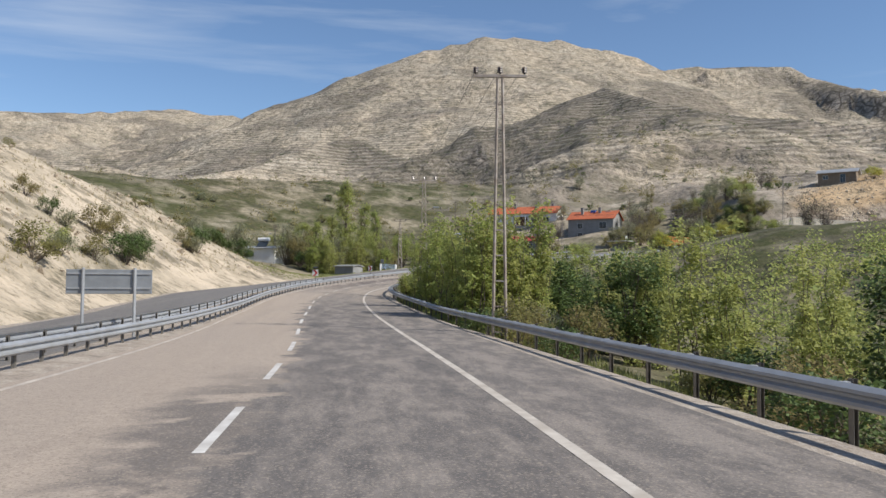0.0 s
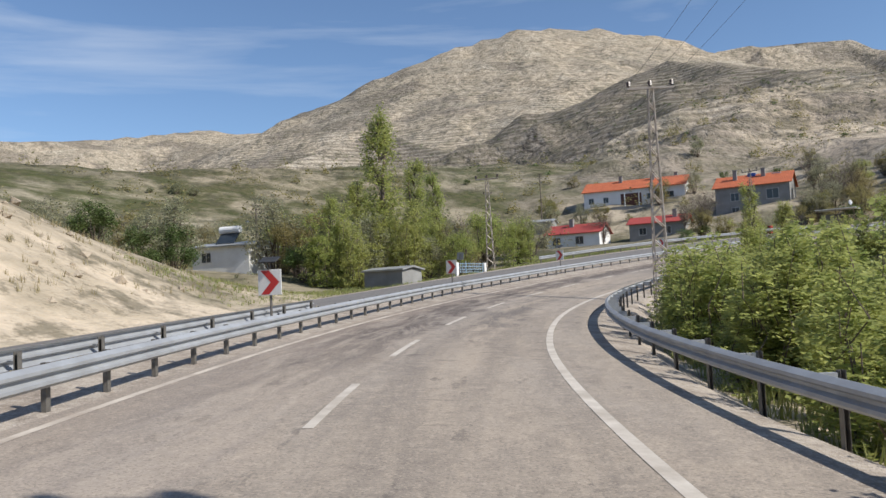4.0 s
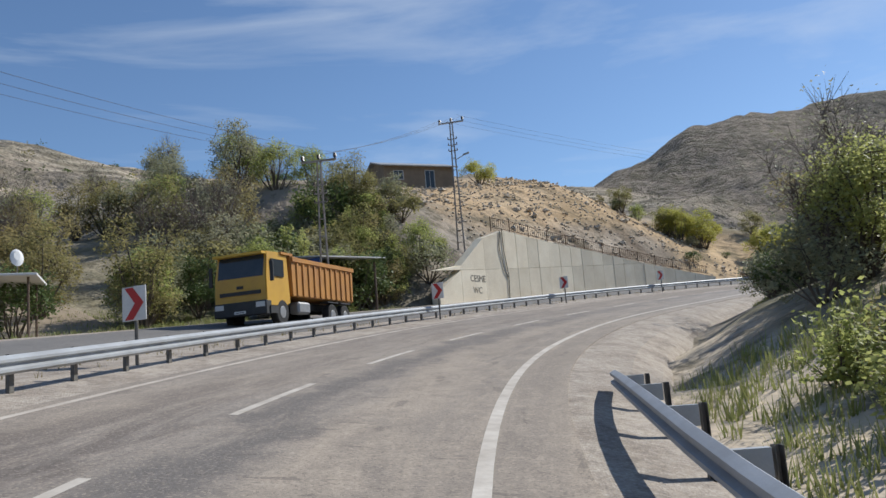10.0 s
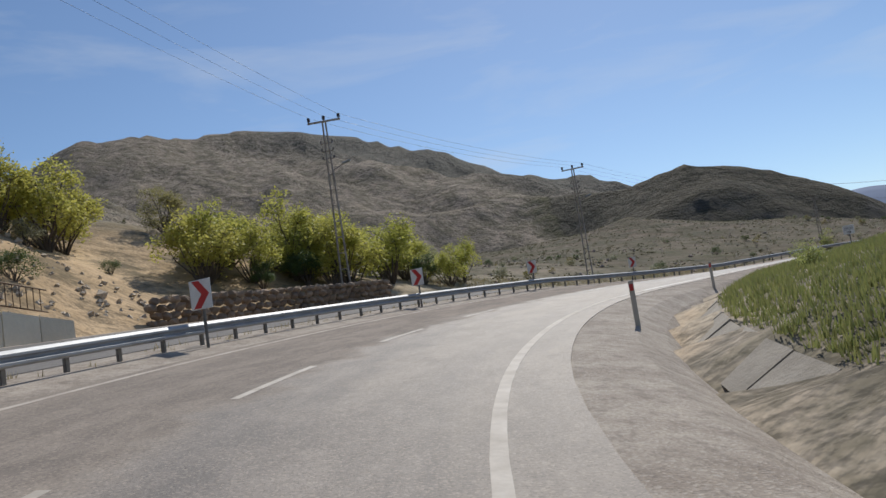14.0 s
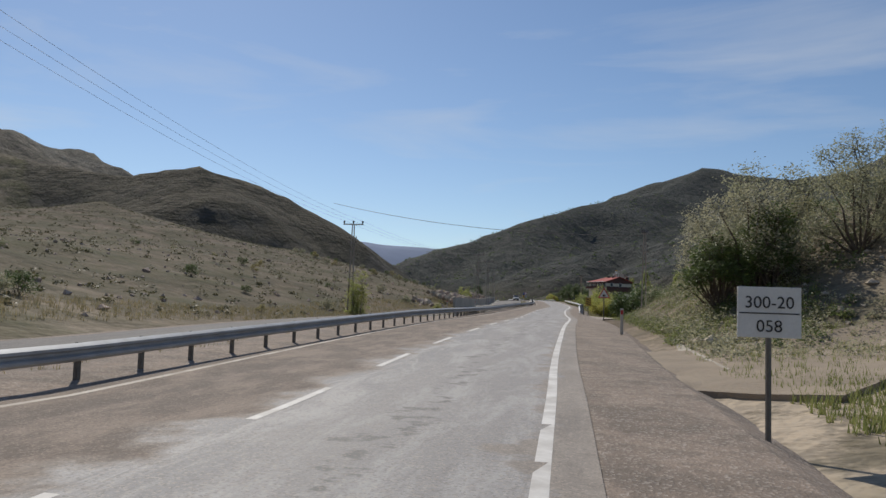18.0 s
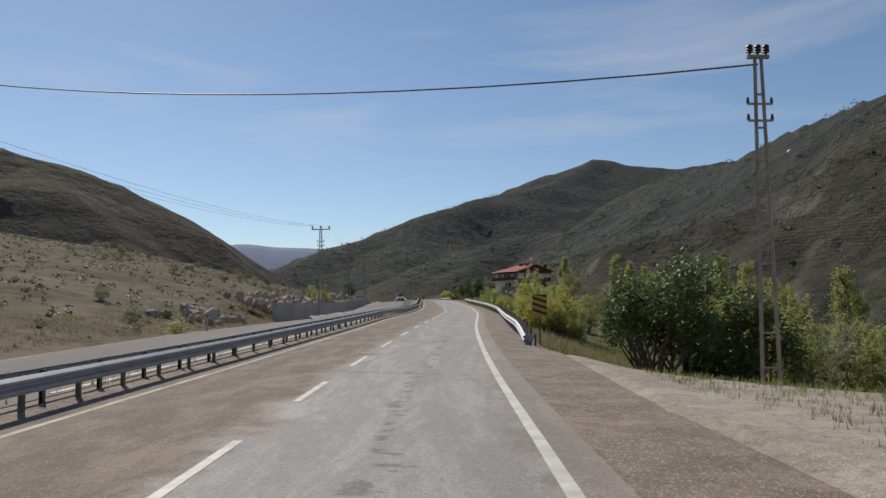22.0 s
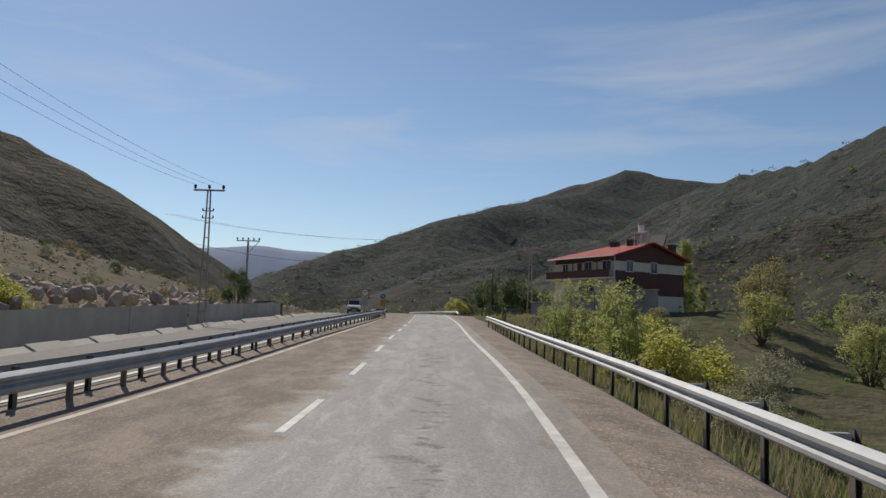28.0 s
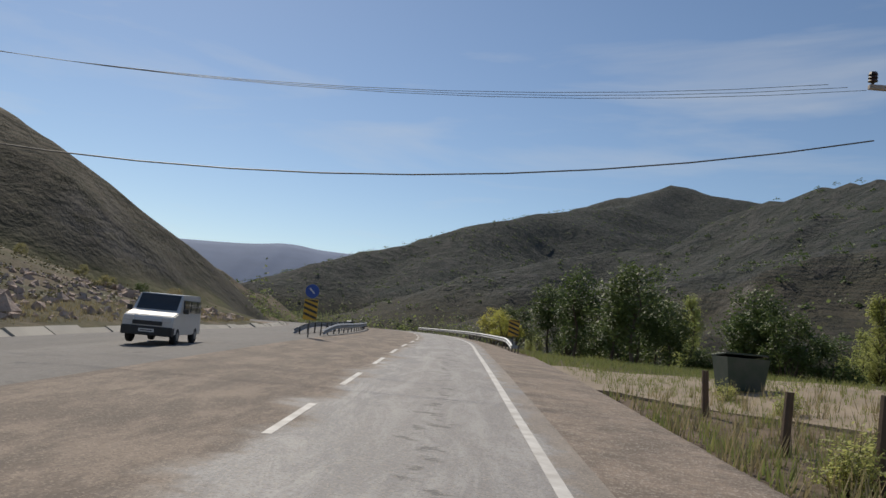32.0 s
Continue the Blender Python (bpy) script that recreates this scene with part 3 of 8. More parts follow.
        c = mixed(n, l, mul(n, l, mul(n, l, band(-0.75, -0.5, 236, 600, 0.08), noise_of(n, l, uv, 3.2, 3, 0.6, 0.5, 0.56, (0.7, 1.0, 1))), 0.85), c, (0.10, 0.10, 0.10))
        for lo in (-4.6, -6.1):
            c = mixed(n, l, mul(n, l, mul(n, l, band(lo, lo + 0.6, 240, 600, 0.3), smear), 0.5), c, (0.115, 0.095, 0.08))
    chips = n.new("ShaderNodeTexVoronoi")
    chips.inputs["Scale"].default_value = 48.0
    l.new(pos, chips.inputs["Vector"])
    chip = n.new("ShaderNodeSeparateColor")
    l.new(chips.outputs["Color"], chip.inputs[0])
    c = mixed(n, l, mul(n, l, step_of(n, l, chip.outputs[0], 0.8, 0.86), 0.35), c, tuple(q * 0.55 for q in dark))
    c = mixed(n, l, mul(n, l, step_of(n, l, chip.outputs[1], 0.82, 0.88), 0.3), c, tuple(min(0.62, q * 1.35) for q in pale))
    speck = noise_of(n, l, pos, 9.0, 5, 0.8, 0.45, 0.7)
    c = mixed(n, l, mul(n, l, speck, 0.3), c, tuple(q * 0.5 for q in grey))
    c = mixed(n, l, mul(n, l, grit, 0.3), c, tuple(q * 0.4 for q in pale))
    l.new(c, p.inputs["Base Color"])
    rg = n.new("ShaderNodeMapRange")
    rg.inputs["To Min"].default_value, rg.inputs["To Max"].default_value = 0.93, 0.70
    p.inputs["Specular IOR Level"].default_value = 0.35
    l.new(polish if lanes else mul(n, l, streak, 0.4), rg.inputs["Value"])
    l.new(rg.outputs["Result"], p.inputs["Roughness"])
    bumped(n, l, p, grit, 0.35, 0.012)
    return m


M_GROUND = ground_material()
M_ROAD = asphalt_material("worn_asphalt", (0.43, 0.36, 0.285), (0.16, 0.14, 0.125), (0.34, 0.30, 0.26), lanes=True)
M_ROAD_FAR = asphalt_material("grey_asphalt", (0.23, 0.215, 0.20), (0.13, 0.125, 0.12), (0.19, 0.18, 0.17))


def gravel_material():
    m, n, l, p = material("roadside_gravel")
    uv = n.new("ShaderNodeUVMap").outputs["UV"]
    pos = place_of(n)
    sep = n.new("ShaderNodeSeparateXYZ")
    l.new(uv, sep.inputs[0])
    coarse = noise_of(n, l, pos, 0.9, 6, 0.7, 0.4, 0.62)
    pale = mixed(n, l, coarse, (0.46, 0.40, 0.33), (0.30, 0.25, 0.20))
    brown = mixed(n, l, coarse, (0.31, 0.24, 0.185), (0.17, 0.135, 0.105))
    c = mixed(n, l, step_of(n, l, sep.outputs[1], 222, 250), pale, brown)
    vor = n.new("ShaderNodeTexVoronoi")
    vor.inputs["Scale"].default_value = 34.0
    l.new(pos, vor.inputs["Vector"])
    tint = n.new("ShaderNodeSeparateColor")
    l.new(vor.outputs["Color"], tint.inputs[0])
    c = mixed(n, l, mul(n, l, tint.outputs[0], 0.4), c, (0.13, 0.105, 0.09))
    c = mixed(n, l, mul(n, l, step_of(n, l, tint.outputs[1], 0.8, 0.86), 0.4), c, (0.52, 0.47, 0.41))
    c = mixed(n, l, mul(n, l, noise_of(n, l, pos, 3.5, 5, 0.75, 0.5, 0.64), 0.5), c, (0.13, 0.105, 0.085))
    l.new(c, p.inputs["Base Color"])
    p.inputs["Roughness"].default_value = 0.95
    bumped(n, l, p, vor.outputs["Distance"], 0.4, 0.03)
    return m


M_GRAVEL = gravel_material()
M_DIRT = plain("trodden_dirt", (0.34, 0.275, 0.20), (0.25, 0.20, 0.145), 0.5, 0.95, 0, 0.5, 9.0, dist=0.03)
M_LINE = plain("road_paint", (0.70, 0.68, 0.64), (0.46, 0.43, 0.39), 2.2, 0.7, 0, 0.2, 12.0)
M_LINE_OLD = plain("faded_road_paint", (0.60, 0.55, 0.48), (0.40, 0.35, 0.29), 2.2, 0.8, 0, 0.2, 12.0)
M_LINE_RUBBED = plain("rubbed_road_paint", (0.60, 0.54, 0.46), (0.36, 0.30, 0.245), 1.4, 0.85, 0, 0.2, 9.0)
M_STEEL = plain("galvanised_steel", (0.42, 0.44, 0.46), (0.32, 0.33, 0.34), 2.0, 0.6, 0.3, 0.05, 60.0)
M_POST = plain("weathered_steel_post", (0.20, 0.19, 0.17), (0.13, 0.12, 0.11), 6.0, 0.6, 0.4, 0.1, 60.0)
M_CONC = plain("grey_concrete", (0.50, 0.465, 0.40), (0.39, 0.36, 0.31), 0.7, 0.9, 0, 0.3, 20.0, vary=0.08)


# ---- building helpers ----
def finish(name, verts, faces, mat, parent=None, label="", uvs=None, smooth=False):
    me = bpy.data.meshes.new(name)
    me.from_pydata([tuple(v) for v in verts], [], faces)
    if uvs is not None:
        layer = me.uv_layers.new(name="UVMap")
        layer.data.foreach_set("uv", np.array([uvs[i] for f in faces for i in f], np.float32).ravel())
    if smooth:
        me.polygons.foreach_set("use_smooth", [True] * len(me.polygons))
    me.materials.append(mat)
    ob = new(name, me)
    ob.parent = parent
    if label:
        tagged(ob, label)
    return ob


def ribbon(name, s0, s1, section, mat, step=2.0, label="", parent=None, category=""):
    """A strip along the road: section is a list of (u, h); it closes to a solid when it has more than two points."""
    stations = np.arange(s0, s1 + step * 0.5, step)
    stations[-1] = s1
    k = len(section)
    verts, uvs, faces = [], [], []
    for s in stations:
        for u, h in section:
            uu = u(s) if callable(u) else u
            verts.append(at(s, uu, h(s) if callable(h) else h))
            uvs.append((uu, s))
    for i in range(len(stations) - 1):
        for j in range(k - 1):
            a = i * k + j
            faces.append((a, a + 1, a + k + 1, a + k))
    ob = finish(name, verts, faces, mat, parent, label, uvs)
    if not parent:
        tagged(ob, label, category, "", "structure")
    return ob


# ---- ground ----
def axis_steps(lo, a, b, hi, fine, growth):
    mid = list(np.arange(a, b, fine))
    out, d, v = [], fine, b
    while v < hi:
        out.append(v)
        d *= growth
        v += d
    out.append(hi)
    down, d, v = [], fine, a - fine
    while v > lo:
        down.append(v)
        d *= growth
        v -= d
    down.append(lo)
    return np.array(down[::-1] + mid + out)


gx, gy = axis_steps(-4000, -70, 300, 4300, 2.0, 1.026), axis_steps(-4200, -130, 230, 4000, 2.0, 1.026)
GX, GY = np.meshgrid(gx, gy)
gh, gg, _, _, _ = land(GX, GY)
nx_, ny_ = len(gx), len(gy)
me = bpy.data.meshes.new("ground")
quad = [(j * nx_ + i, j * nx_ + i + 1, (j + 1) * nx_ + i + 1, (j + 1) * nx_ + i) for j in range(ny_ - 1) for i in range(nx_ - 1)]
me.from_pydata(np.stack([GX.ravel(), GY.ravel(), gh], 1).tolist(), [], quad)
me.attributes.new("cover", "FLOAT", "POINT").data.foreach_set("value", gg.astype(np.float32))
me.polygons.foreach_set("use_smooth", [True] * len(me.polygons))
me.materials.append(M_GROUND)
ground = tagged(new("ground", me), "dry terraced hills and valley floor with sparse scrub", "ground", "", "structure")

# ---- the far ridge that closes the valley, haze painted into its blue ----
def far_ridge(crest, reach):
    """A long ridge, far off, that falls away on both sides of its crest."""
    pts = catmull(crest, 6)
    span = pts[-1, :2] - pts[0, :2]
    d = span / np.linalg.norm(span)
    rows = [(k, 1 - abs(k) ** 1.3) for k in np.linspace(-1, 1, 15)]
    verts, faces = [], []
    for q, p in enumerate(pts):
        for k, h in rows:
            lump = 1 + 0.03 * math.sin(q * 1.7 + k * 5) * (1 - h) + 0.012 * math.sin(q * 0.9 + k * 13) * (1 - h)
            verts.append((p[0] + d[1] * k * reach, p[1] - d[0] * k * reach, -30 + (p[2] + 30) * h * lump))
    m = len(rows)
    for q in range(len(pts) - 1):
        for k in range(m - 1):
            faces.append((q * m + k, q * m + k + 1, (q + 1) * m + k + 1, (q + 1) * m + k))
    me = bpy.data.meshes.new("backdrop")
    me.from_pydata(verts, [], faces)
    me.polygons.foreach_set("use_smooth", [True] * len(me.polygons))
    # the blue is distance haze put into the base colour
    me.materials.append(plain("haze_blue_distance", (0.13, 0.185, 0.30), (0.10, 0.15, 0.25), 0.004, 0.95, 0, 0, 0.02))
    return tagged(new("backdrop", me), "far ridge in painted haze blue closing the valley", "backdrop", "", "structure")


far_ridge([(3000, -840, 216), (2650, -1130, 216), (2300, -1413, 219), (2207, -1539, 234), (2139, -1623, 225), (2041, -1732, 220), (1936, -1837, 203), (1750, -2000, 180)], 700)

# ---- roads ----
ROAD_END = S_END - 2


def eased(s, ss, uu):
    """A look-up whose corners are rounded over a few metres."""
    return float(np.mean([np.interp(s + d, ss, uu) for d in (-5, -3, -1, 1, 3, 5)]))


def edge_u(s):
    """Where the right edge line runs."""
    return eased(s, [5, 17, 23, 28, 34, 42, 55, 70, 83, 97, 113, 125, 140, 150, 165, 176, 181, 186, 192, 201, 213, 253, 266, 280, 309, 316, 325, 338, 355, 395, 406, 426, 445, 458, 478],
                 [0.1, 0.14, 0.1, 0.22, 0.42, 0.43, 0.38, 0.05, -0.25, -0.08, 0.0, -0.06, -0.15, -0.06, -0.2, -0.38, -0.3, 0.02, 0.04, -0.24, 0.0, 0.2, 0.2, 0.03, 0.22, 0.32, 0.2, -0.1, -0.16, 0.1, 0.2, 0.05, -0.03, -0.05, -0.25])


def lane_u(s):
    """Where the lane dashes run."""
    return eased(s, [12, 25, 43, 60, 84, 110, 190, 203, 216, 252, 270, 340, 390, 459, 480], [-3.5, -3.35, -3.0, -3.05, -3.08, -3.2, -3.25, -3.5, -3.25, -3.0, -3.2, -3.15, -3.05, -3.25, -3.5])


def inner_u(s):
    """Where the line along the median runs."""
    return eased(s, [13, 22, 30, 42, 60, 84, 98, 130, 155, 179, 195, 220, 260, 284, 311, 330, 341, 356, 398, 427, 452],
                 [-7.4, -7.1, -6.65, -6.45, -6.1, -5.5, -5.2, -5.5, -5.7, -6.47, -6.4, -6.1, -5.9, -5.95, -6.15, -5.95, -5.8, -6.25, -5.75, -5.45, -5.4])


def rail_u(s):
    """Where the barrier along the median stands."""
    return eased(s, [14, 22, 30, 42, 60, 86, 101, 115, 128, 155, 170, 182, 195, 205, 219, 240, 258, 272, 286, 300, 316, 330, 342, 358, 380, 399, 428, 443, 456],
                 [-8.5, -8.2, -7.3, -6.75, -6.4, -6.2, -6.65, -6.9, -7.05, -6.85, -7.6, -8.05, -7.9, -7.8, -7.5, -7.1, -6.8, -6.45, -6.5, -6.8, -7.0, -6.8, -6.65, -7.15, -6.8, -6.4, -6.07, -5.93, -5.9]) + 0.14


def rail_r(s):
    """Where the barrier along the right verge stands."""
    return eased(s, [0, 48, 57, 70, 83, 95, 111, 122, 137, 156, 330, 345, 357, 380, 400, 428, 446], [3.3, 3.25, 2.8, 1.9, 1.3, 1.3, 1.5, 1.4, 1.5, 1.55, 1.65, 1.45, 1.45, 1.8, 2.05, 1.95, 1.85])


def opposite_u(s):
    """The near edge of the opposite carriageway."""
    return -8.95 if s < 290 else float(np.interp(s, [290, 312, 440, 452], [-8.95, rail_u(s) - 0.8, rail_u(s) - 0.6, rail_u(s) - 0.6]))


def outer(s):
    """The outer edge of the gravel beyond the opposite carriageway."""
    return -float(np.interp(s, [80, 100, 140, 165, 215, 235, 300], [17.5, 16.2, 16.2, 15.3, 15.3, 15.6, 15.5]))


def road_left(s):
    return inner_u(s) - 0.3 if s < 440 else float(np.interp(s, [440, 452], [inner_u(s) - 0.3, -7.4]))


def road_right(s):
    """How far the asphalt goes on past the edge line."""
    return float(np.interp(s, [46, 66, 84, 200, 230], [2.3, 1.3, 0.9, 0.9, 0.5]))


road = ribbon("road", -38, ROAD_END, [(lambda s: road_left(s) - 0.05, -0.4), (road_left, 0.0), (-3.55, 0.0), (lambda s: edge_u(s) + road_right(s), 0.0), (lambda s: edge_u(s) + road_right(s) + 0.05, -0.4)], M_ROAD, 2.0, "sun-bleached asphalt road with worn dark wheel tracks", category="road")
road_opposite = ribbon("road_opposite", -38, ROAD_END, [(-14.7, -0.4), (-14.65, 0.0), (-12, 0.0), (lambda s: opposite_u(s) - 0.05, 0.0), (opposite_u, -0.4)], M_ROAD_FAR, 2.0, "grey asphalt of the opposite carriageway", category="road")
median = ribbon("median_strip", -38, 449, [(lambda s: opposite_u(s) - 0.1, -0.02), (lambda s: (opposite_u(s) + road_left(s)) / 2, 0.04), (lambda s: road_left(s) + 0.06, -0.02)], M_GRAVEL, 2.0, "pale gravel strip between the carriageways", category="verge")
ribbon("median_opening", 449, ROAD_END, [(-9.1, -0.004), (-8.2, -0.004), (-7.3, -0.004)], M_ROAD_FAR, 2.0, "worn crossing place between the carriageways", category="road")


def steep(s):
    """How sharply the shoulder falls away; flat where tracks and yards join."""
    return float(np.interp(s, [235, 252, 325, 332, 442, 450, 486, 494], [1, 0, 0, 1, 1, 0, 0, 1]))


def wide(s):
    """Extra width of the shoulder at the start of the road."""
    return float(np.interp(s, [48, 72], [1.5, 0]))


ribbon("verge_left", -38, ROAD_END, [(lambda s: outer(s) - 0.9, -0.6), (outer, -0.02), (-14.6, -0.02)], M_GRAVEL, 2.0, "pale gravel verge beside the opposite carriageway", category="verge")
ribbon("verge_right", -38, ROAD_END, [(lambda s: edge_u(s) + road_right(s) - 0.06, -0.015), (lambda s: max(1.1, edge_u(s) + road_right(s) + 0.2), -0.03), (lambda s: max(1.9, rail_r(s) + 0.1 if s < 80 else 0), lambda s: -0.03 - 0.09 * steep(s)), (lambda s: 2.5 + wide(s), lambda s: -0.06 - 0.34 * steep(s)), (lambda s: 3.1 + wide(s), lambda s: -0.3 - 0.65 * steep(s))], M_GRAVEL, 2.0, "gravel shoulder at the road's edge", category="verge")


ribbon("edge_line", -38, 228, [(lambda s: edge_u(s) - 0.075, 0.004), (lambda s: edge_u(s) + 0.075, 0.004)], M_LINE_OLD, 1.0, "faded white edge line on pale asphalt", category="road marking")
ribbon("edge_line", 228, ROAD_END, [(lambda s: edge_u(s) - 0.075, 0.004), (lambda s: edge_u(s) + 0.075, 0.004)], M_LINE, 1.0, "worn white edge line painted on asphalt", category="road marking")
ribbon("inner_line", -38, 446, [(lambda s: inner_u(s) - 0.06, 0.004), (lambda s: inner_u(s) + 0.06, 0.004)], M_LINE_RUBBED, 1.0, "rubbed white line along the median", category="road marking")
ribbon("opposite_line", 316, 446, [(lambda s: opposite_u(s) - 0.32, 0.004), (lambda s: opposite_u(s) - 0.2, 0.004)], M_LINE, 1.0, "white line along the opposite carriageway", category="road marking")
DASHES = np.interp(np.arange(0, 94), [0, 7, 18, 21, 32, 36, 40, 48, 54, 61, 68, 72, 77, 93], [-36.3, 7.7, 76.6, 97.6, 164.3, 189.8, 216.7, 267.7, 308, 353.6, 397.5, 425.4, 457.9, 556])
for s in DASHES:
    ribbon("lane_dash", s, s + 3.0, [(lambda q: lane_u(q) - 0.06, 0.004), (lambda q: lane_u(q) + 0.06, 0.004)], M_LINE if s > 225 or s < 50 else M_LINE_OLD, 1.0, "white lane dash painted on asphalt", category="road marking")

# ---- boxes, prisms and tubes ----
def box_data(x0, y0, z0, x1, y1, z1):
    v = [(x0, y0, z0), (x1, y0, z0), (x1, y1, z0), (x0, y1, z0), (x0, y0, z1), (x1, y0, z1), (x1, y1, z1), (x0, y1, z1)]
    f = [(0, 3, 2, 1), (4, 5, 6, 7), (0, 1, 5, 4), (1, 2, 6, 5), (2, 3, 7, 6), (3, 0, 4, 7)]
    return v, f


def part(name, bm, mat, parent=None, label="", smooth=False):
    me = bpy.data.meshes.new(name)
    bm.to_mesh(me)
    bm.free()
    me.materials.append(mat)
    if smooth:
        me.polygons.foreach_set("use_smooth", [True] * len(me.polygons))
    ob = new(name, me)
    ob.parent = parent
    if label:
        tagged(ob, label)
    return ob


def add_box(bm, x0, y0, z0, x1, y1, z1, m=None):
    v, f = box_data(x0, y0, z0, x1, y1, z1)
    vs = [bm.verts.new(m @ Vector(p) if m else p) for p in v]
    for q in f:
        bm.faces.new([vs[i] for i in q])


def add_tube(bm, a, b, ra, rb, sides=6):
    """A tapered tube from a to b, capped."""
    a, b = Vector(a), Vector(b)
    q = (b - a).to_track_quat("Z", "Y")
    ring = [[], []]
    for k, (c, r) in enumerate(((a, ra), (b, rb))):
        for i in range(sides):
            t = 2 * math.pi * i / sides
            ring[k].append(bm.verts.new(c + q @ Vector((r * math.cos(t), r * math.sin(t), 0))))
    for i in range(sides):
        j = (i + 1) % sides
        bm.faces.new((ring[0][i], ring[0][j], ring[1][j], ring[1][i]))
    bm.faces.new(ring[1])
    bm.faces.new(ring[0][::-1])


def box(name, x0, y0, z0, x1, y1, z1, mat, parent=None, label="", bevel=0.0):
    bm = bmesh.new()
    add_box(bm, x0, y0, z0, x1, y1, z1)
    if bevel:
        bmesh.ops.bevel(bm, geom=bm.edges[:], offset=bevel, segments=1, affect="EDGES")
    return part(name, bm, mat, parent, label)


def tube(name, a, b, ra, rb, mat, parent=None, label="", sides=8):
    bm = bmesh.new()
    add_tube(bm, a, b, ra, rb, sides)
    return part(name, bm, mat, parent, label, smooth=False)


def thing(name, m, label, category, group=""):
    e = new(name)
    e.empty_display_size = 0.2
    e.matrix_basis = m
    return tagged(e, label, category, group)


M_RED = plain("red_sign_paint", (0.55, 0.03, 0.03), (0.45, 0.03, 0.03), 3, 0.5, 0, 0.03)
M_WHITE = plain("white_sign_paint", (0.78, 0.78, 0.76), (0.68, 0.68, 0.66), 3, 0.5, 0, 0.03)
M_YELLOW = plain("yellow_sign_paint", (0.68, 0.42, 0.05), (0.58, 0.36, 0.05), 3, 0.55, 0, 0.03)
M_BLACK = plain("black_paint", (0.03, 0.03, 0.03), (0.05, 0.05, 0.05), 3, 0.6, 0, 0.03)
M_BLUE = plain("blue_sign_paint", (0.03, 0.10, 0.40), (0.03, 0.08, 0.33), 3, 0.5, 0, 0.03)
M_SIGNBACK = plain("bare_sign_back", (0.36, 0.38, 0.40), (0.28, 0.30, 0.31), 2, 0.55, 0.5, 0.05)
M_LATTICE = plain("painted_lattice_steel", (0.42, 0.38, 0.34), (0.26, 0.21, 0.17), 3, 0.6, 0.3, 0.1)
M_WIRE = plain("dark_cable", (0.06, 0.06, 0.06), (0.09, 0.09, 0.09), 1, 0.6, 0.2, 0)
M_INSUL = plain("brown_ceramic", (0.07, 0.04, 0.03), (0.05, 0.03, 0.025), 3, 0.3, 0, 0)
M_WOODPOLE = plain("weathered_pole", (0.16, 0.13, 0.10), (0.10, 0.085, 0.07), 4, 0.85, 0, 0.3)

# ---- crash barriers ----
W_SECTION = [(0.0, 0.0), (0.045, 0.03), (0.08, 0.055), (0.08, 0.1), (0.02, 0.135), (0.02, 0.175), (0.08, 0.21), (0.08, 0.255), (0.045, 0.28), (0.0, 0.31)]
post_bm = bmesh.new()
for bx in ((-0.05, -0.03, -0.5, -0.045, 0.03, 0.56), (-0.05, -0.03, -0.5, 0.05, -0.025, 0.56), (-0.05, 0.025, -0.5, 0.05, 0.03, 0.56)):
    add_box(post_bm, *bx)
POST_MESH = bpy.data.meshes.new("post")
post_bm.to_mesh(POST_MESH)
POST_MESH.materials.append(M_POST)
sp_bm = bmesh.new()
add_box(sp_bm, -0.04, -0.16, 0.34, 0.04, 0.16, 0.53)
SPACER_MESH = bpy.data.meshes.new("spacer")
sp_bm.to_mesh(SPACER_MESH)
SPACER_MESH.materials.append(M_STEEL)


def guardrail(s0, s1, u, toward, gap, label, group, pitch=1.36, flare0=False, flare1=False, set_back=0.1):
    """A W-beam barrier from s0 to s1 at offset u(s); toward: side that the beam faces, +1 right or -1 left; posts set_back behind it."""
    root = thing("guardrail", Matrix.Translation(at(s0, u(s0))), label, "guardrail", group)
    inv = root.matrix_basis.inverted()
    seg = 4.08
    n = max(1, int((s1 - s0) / seg))
    for k in range(n):
        a, b = s0 + (s1 - s0) * k / n, s0 + (s1 - s0) * (k + 1) / n + (0.03 if k < n - 1 else 0)
        verts, faces = [], []
        m = 2 * len(W_SECTION)
        for i, s in enumerate(np.linspace(a, b, 4)):
            end = max(0.0, (s0 + 6 - s) / 6) if flare0 else (max(0.0, (s - s1 + 6) / 6) if flare1 else 0.0)
            drop = end * end * 0.3
            for off in (0.0, -0.006):
                for d, h in (W_SECTION if off == 0 else W_SECTION[::-1]):
                    verts.append(inv @ at(s, u(s) + toward * (d + off), 0.30 + 0.87 * h - drop))
        for i in range(3):
            for j in range(m):
                q = (j + 1) % m
                faces.append((i * m + j, i * m + q, (i + 1) * m + q, (i + 1) * m + j))
        finish("beam", verts, faces, M_STEEL, root)
    for s in np.arange(s0 + 0.4, s1, pitch):
        end = max(0.0, (s0 + 6 - s) / 6) if flare0 else (max(0.0, (s - s1 + 6) / 6) if flare1 else 0.0)
        p = new("post", POST_MESH)
        p.parent = root
        p.matrix_basis = inv @ Matrix.Translation(at(s, u(s) - toward * (set_back + 0.04), -end * end * 0.3)) @ pose(0, 0, 0, 0, 0, heading(s) + (90 if toward > 0 else -90))
        if set_back > 0.15:
            q = new("spacer", SPACER_MESH)
            q.parent = root
            q.matrix_basis = inv @ Matrix.Translation(at(s, u(s) - toward * set_back * 0.5, -end * end * 0.3)) @ pose(0, 0, 0, 0, 0, heading(s) + 90)
    return root

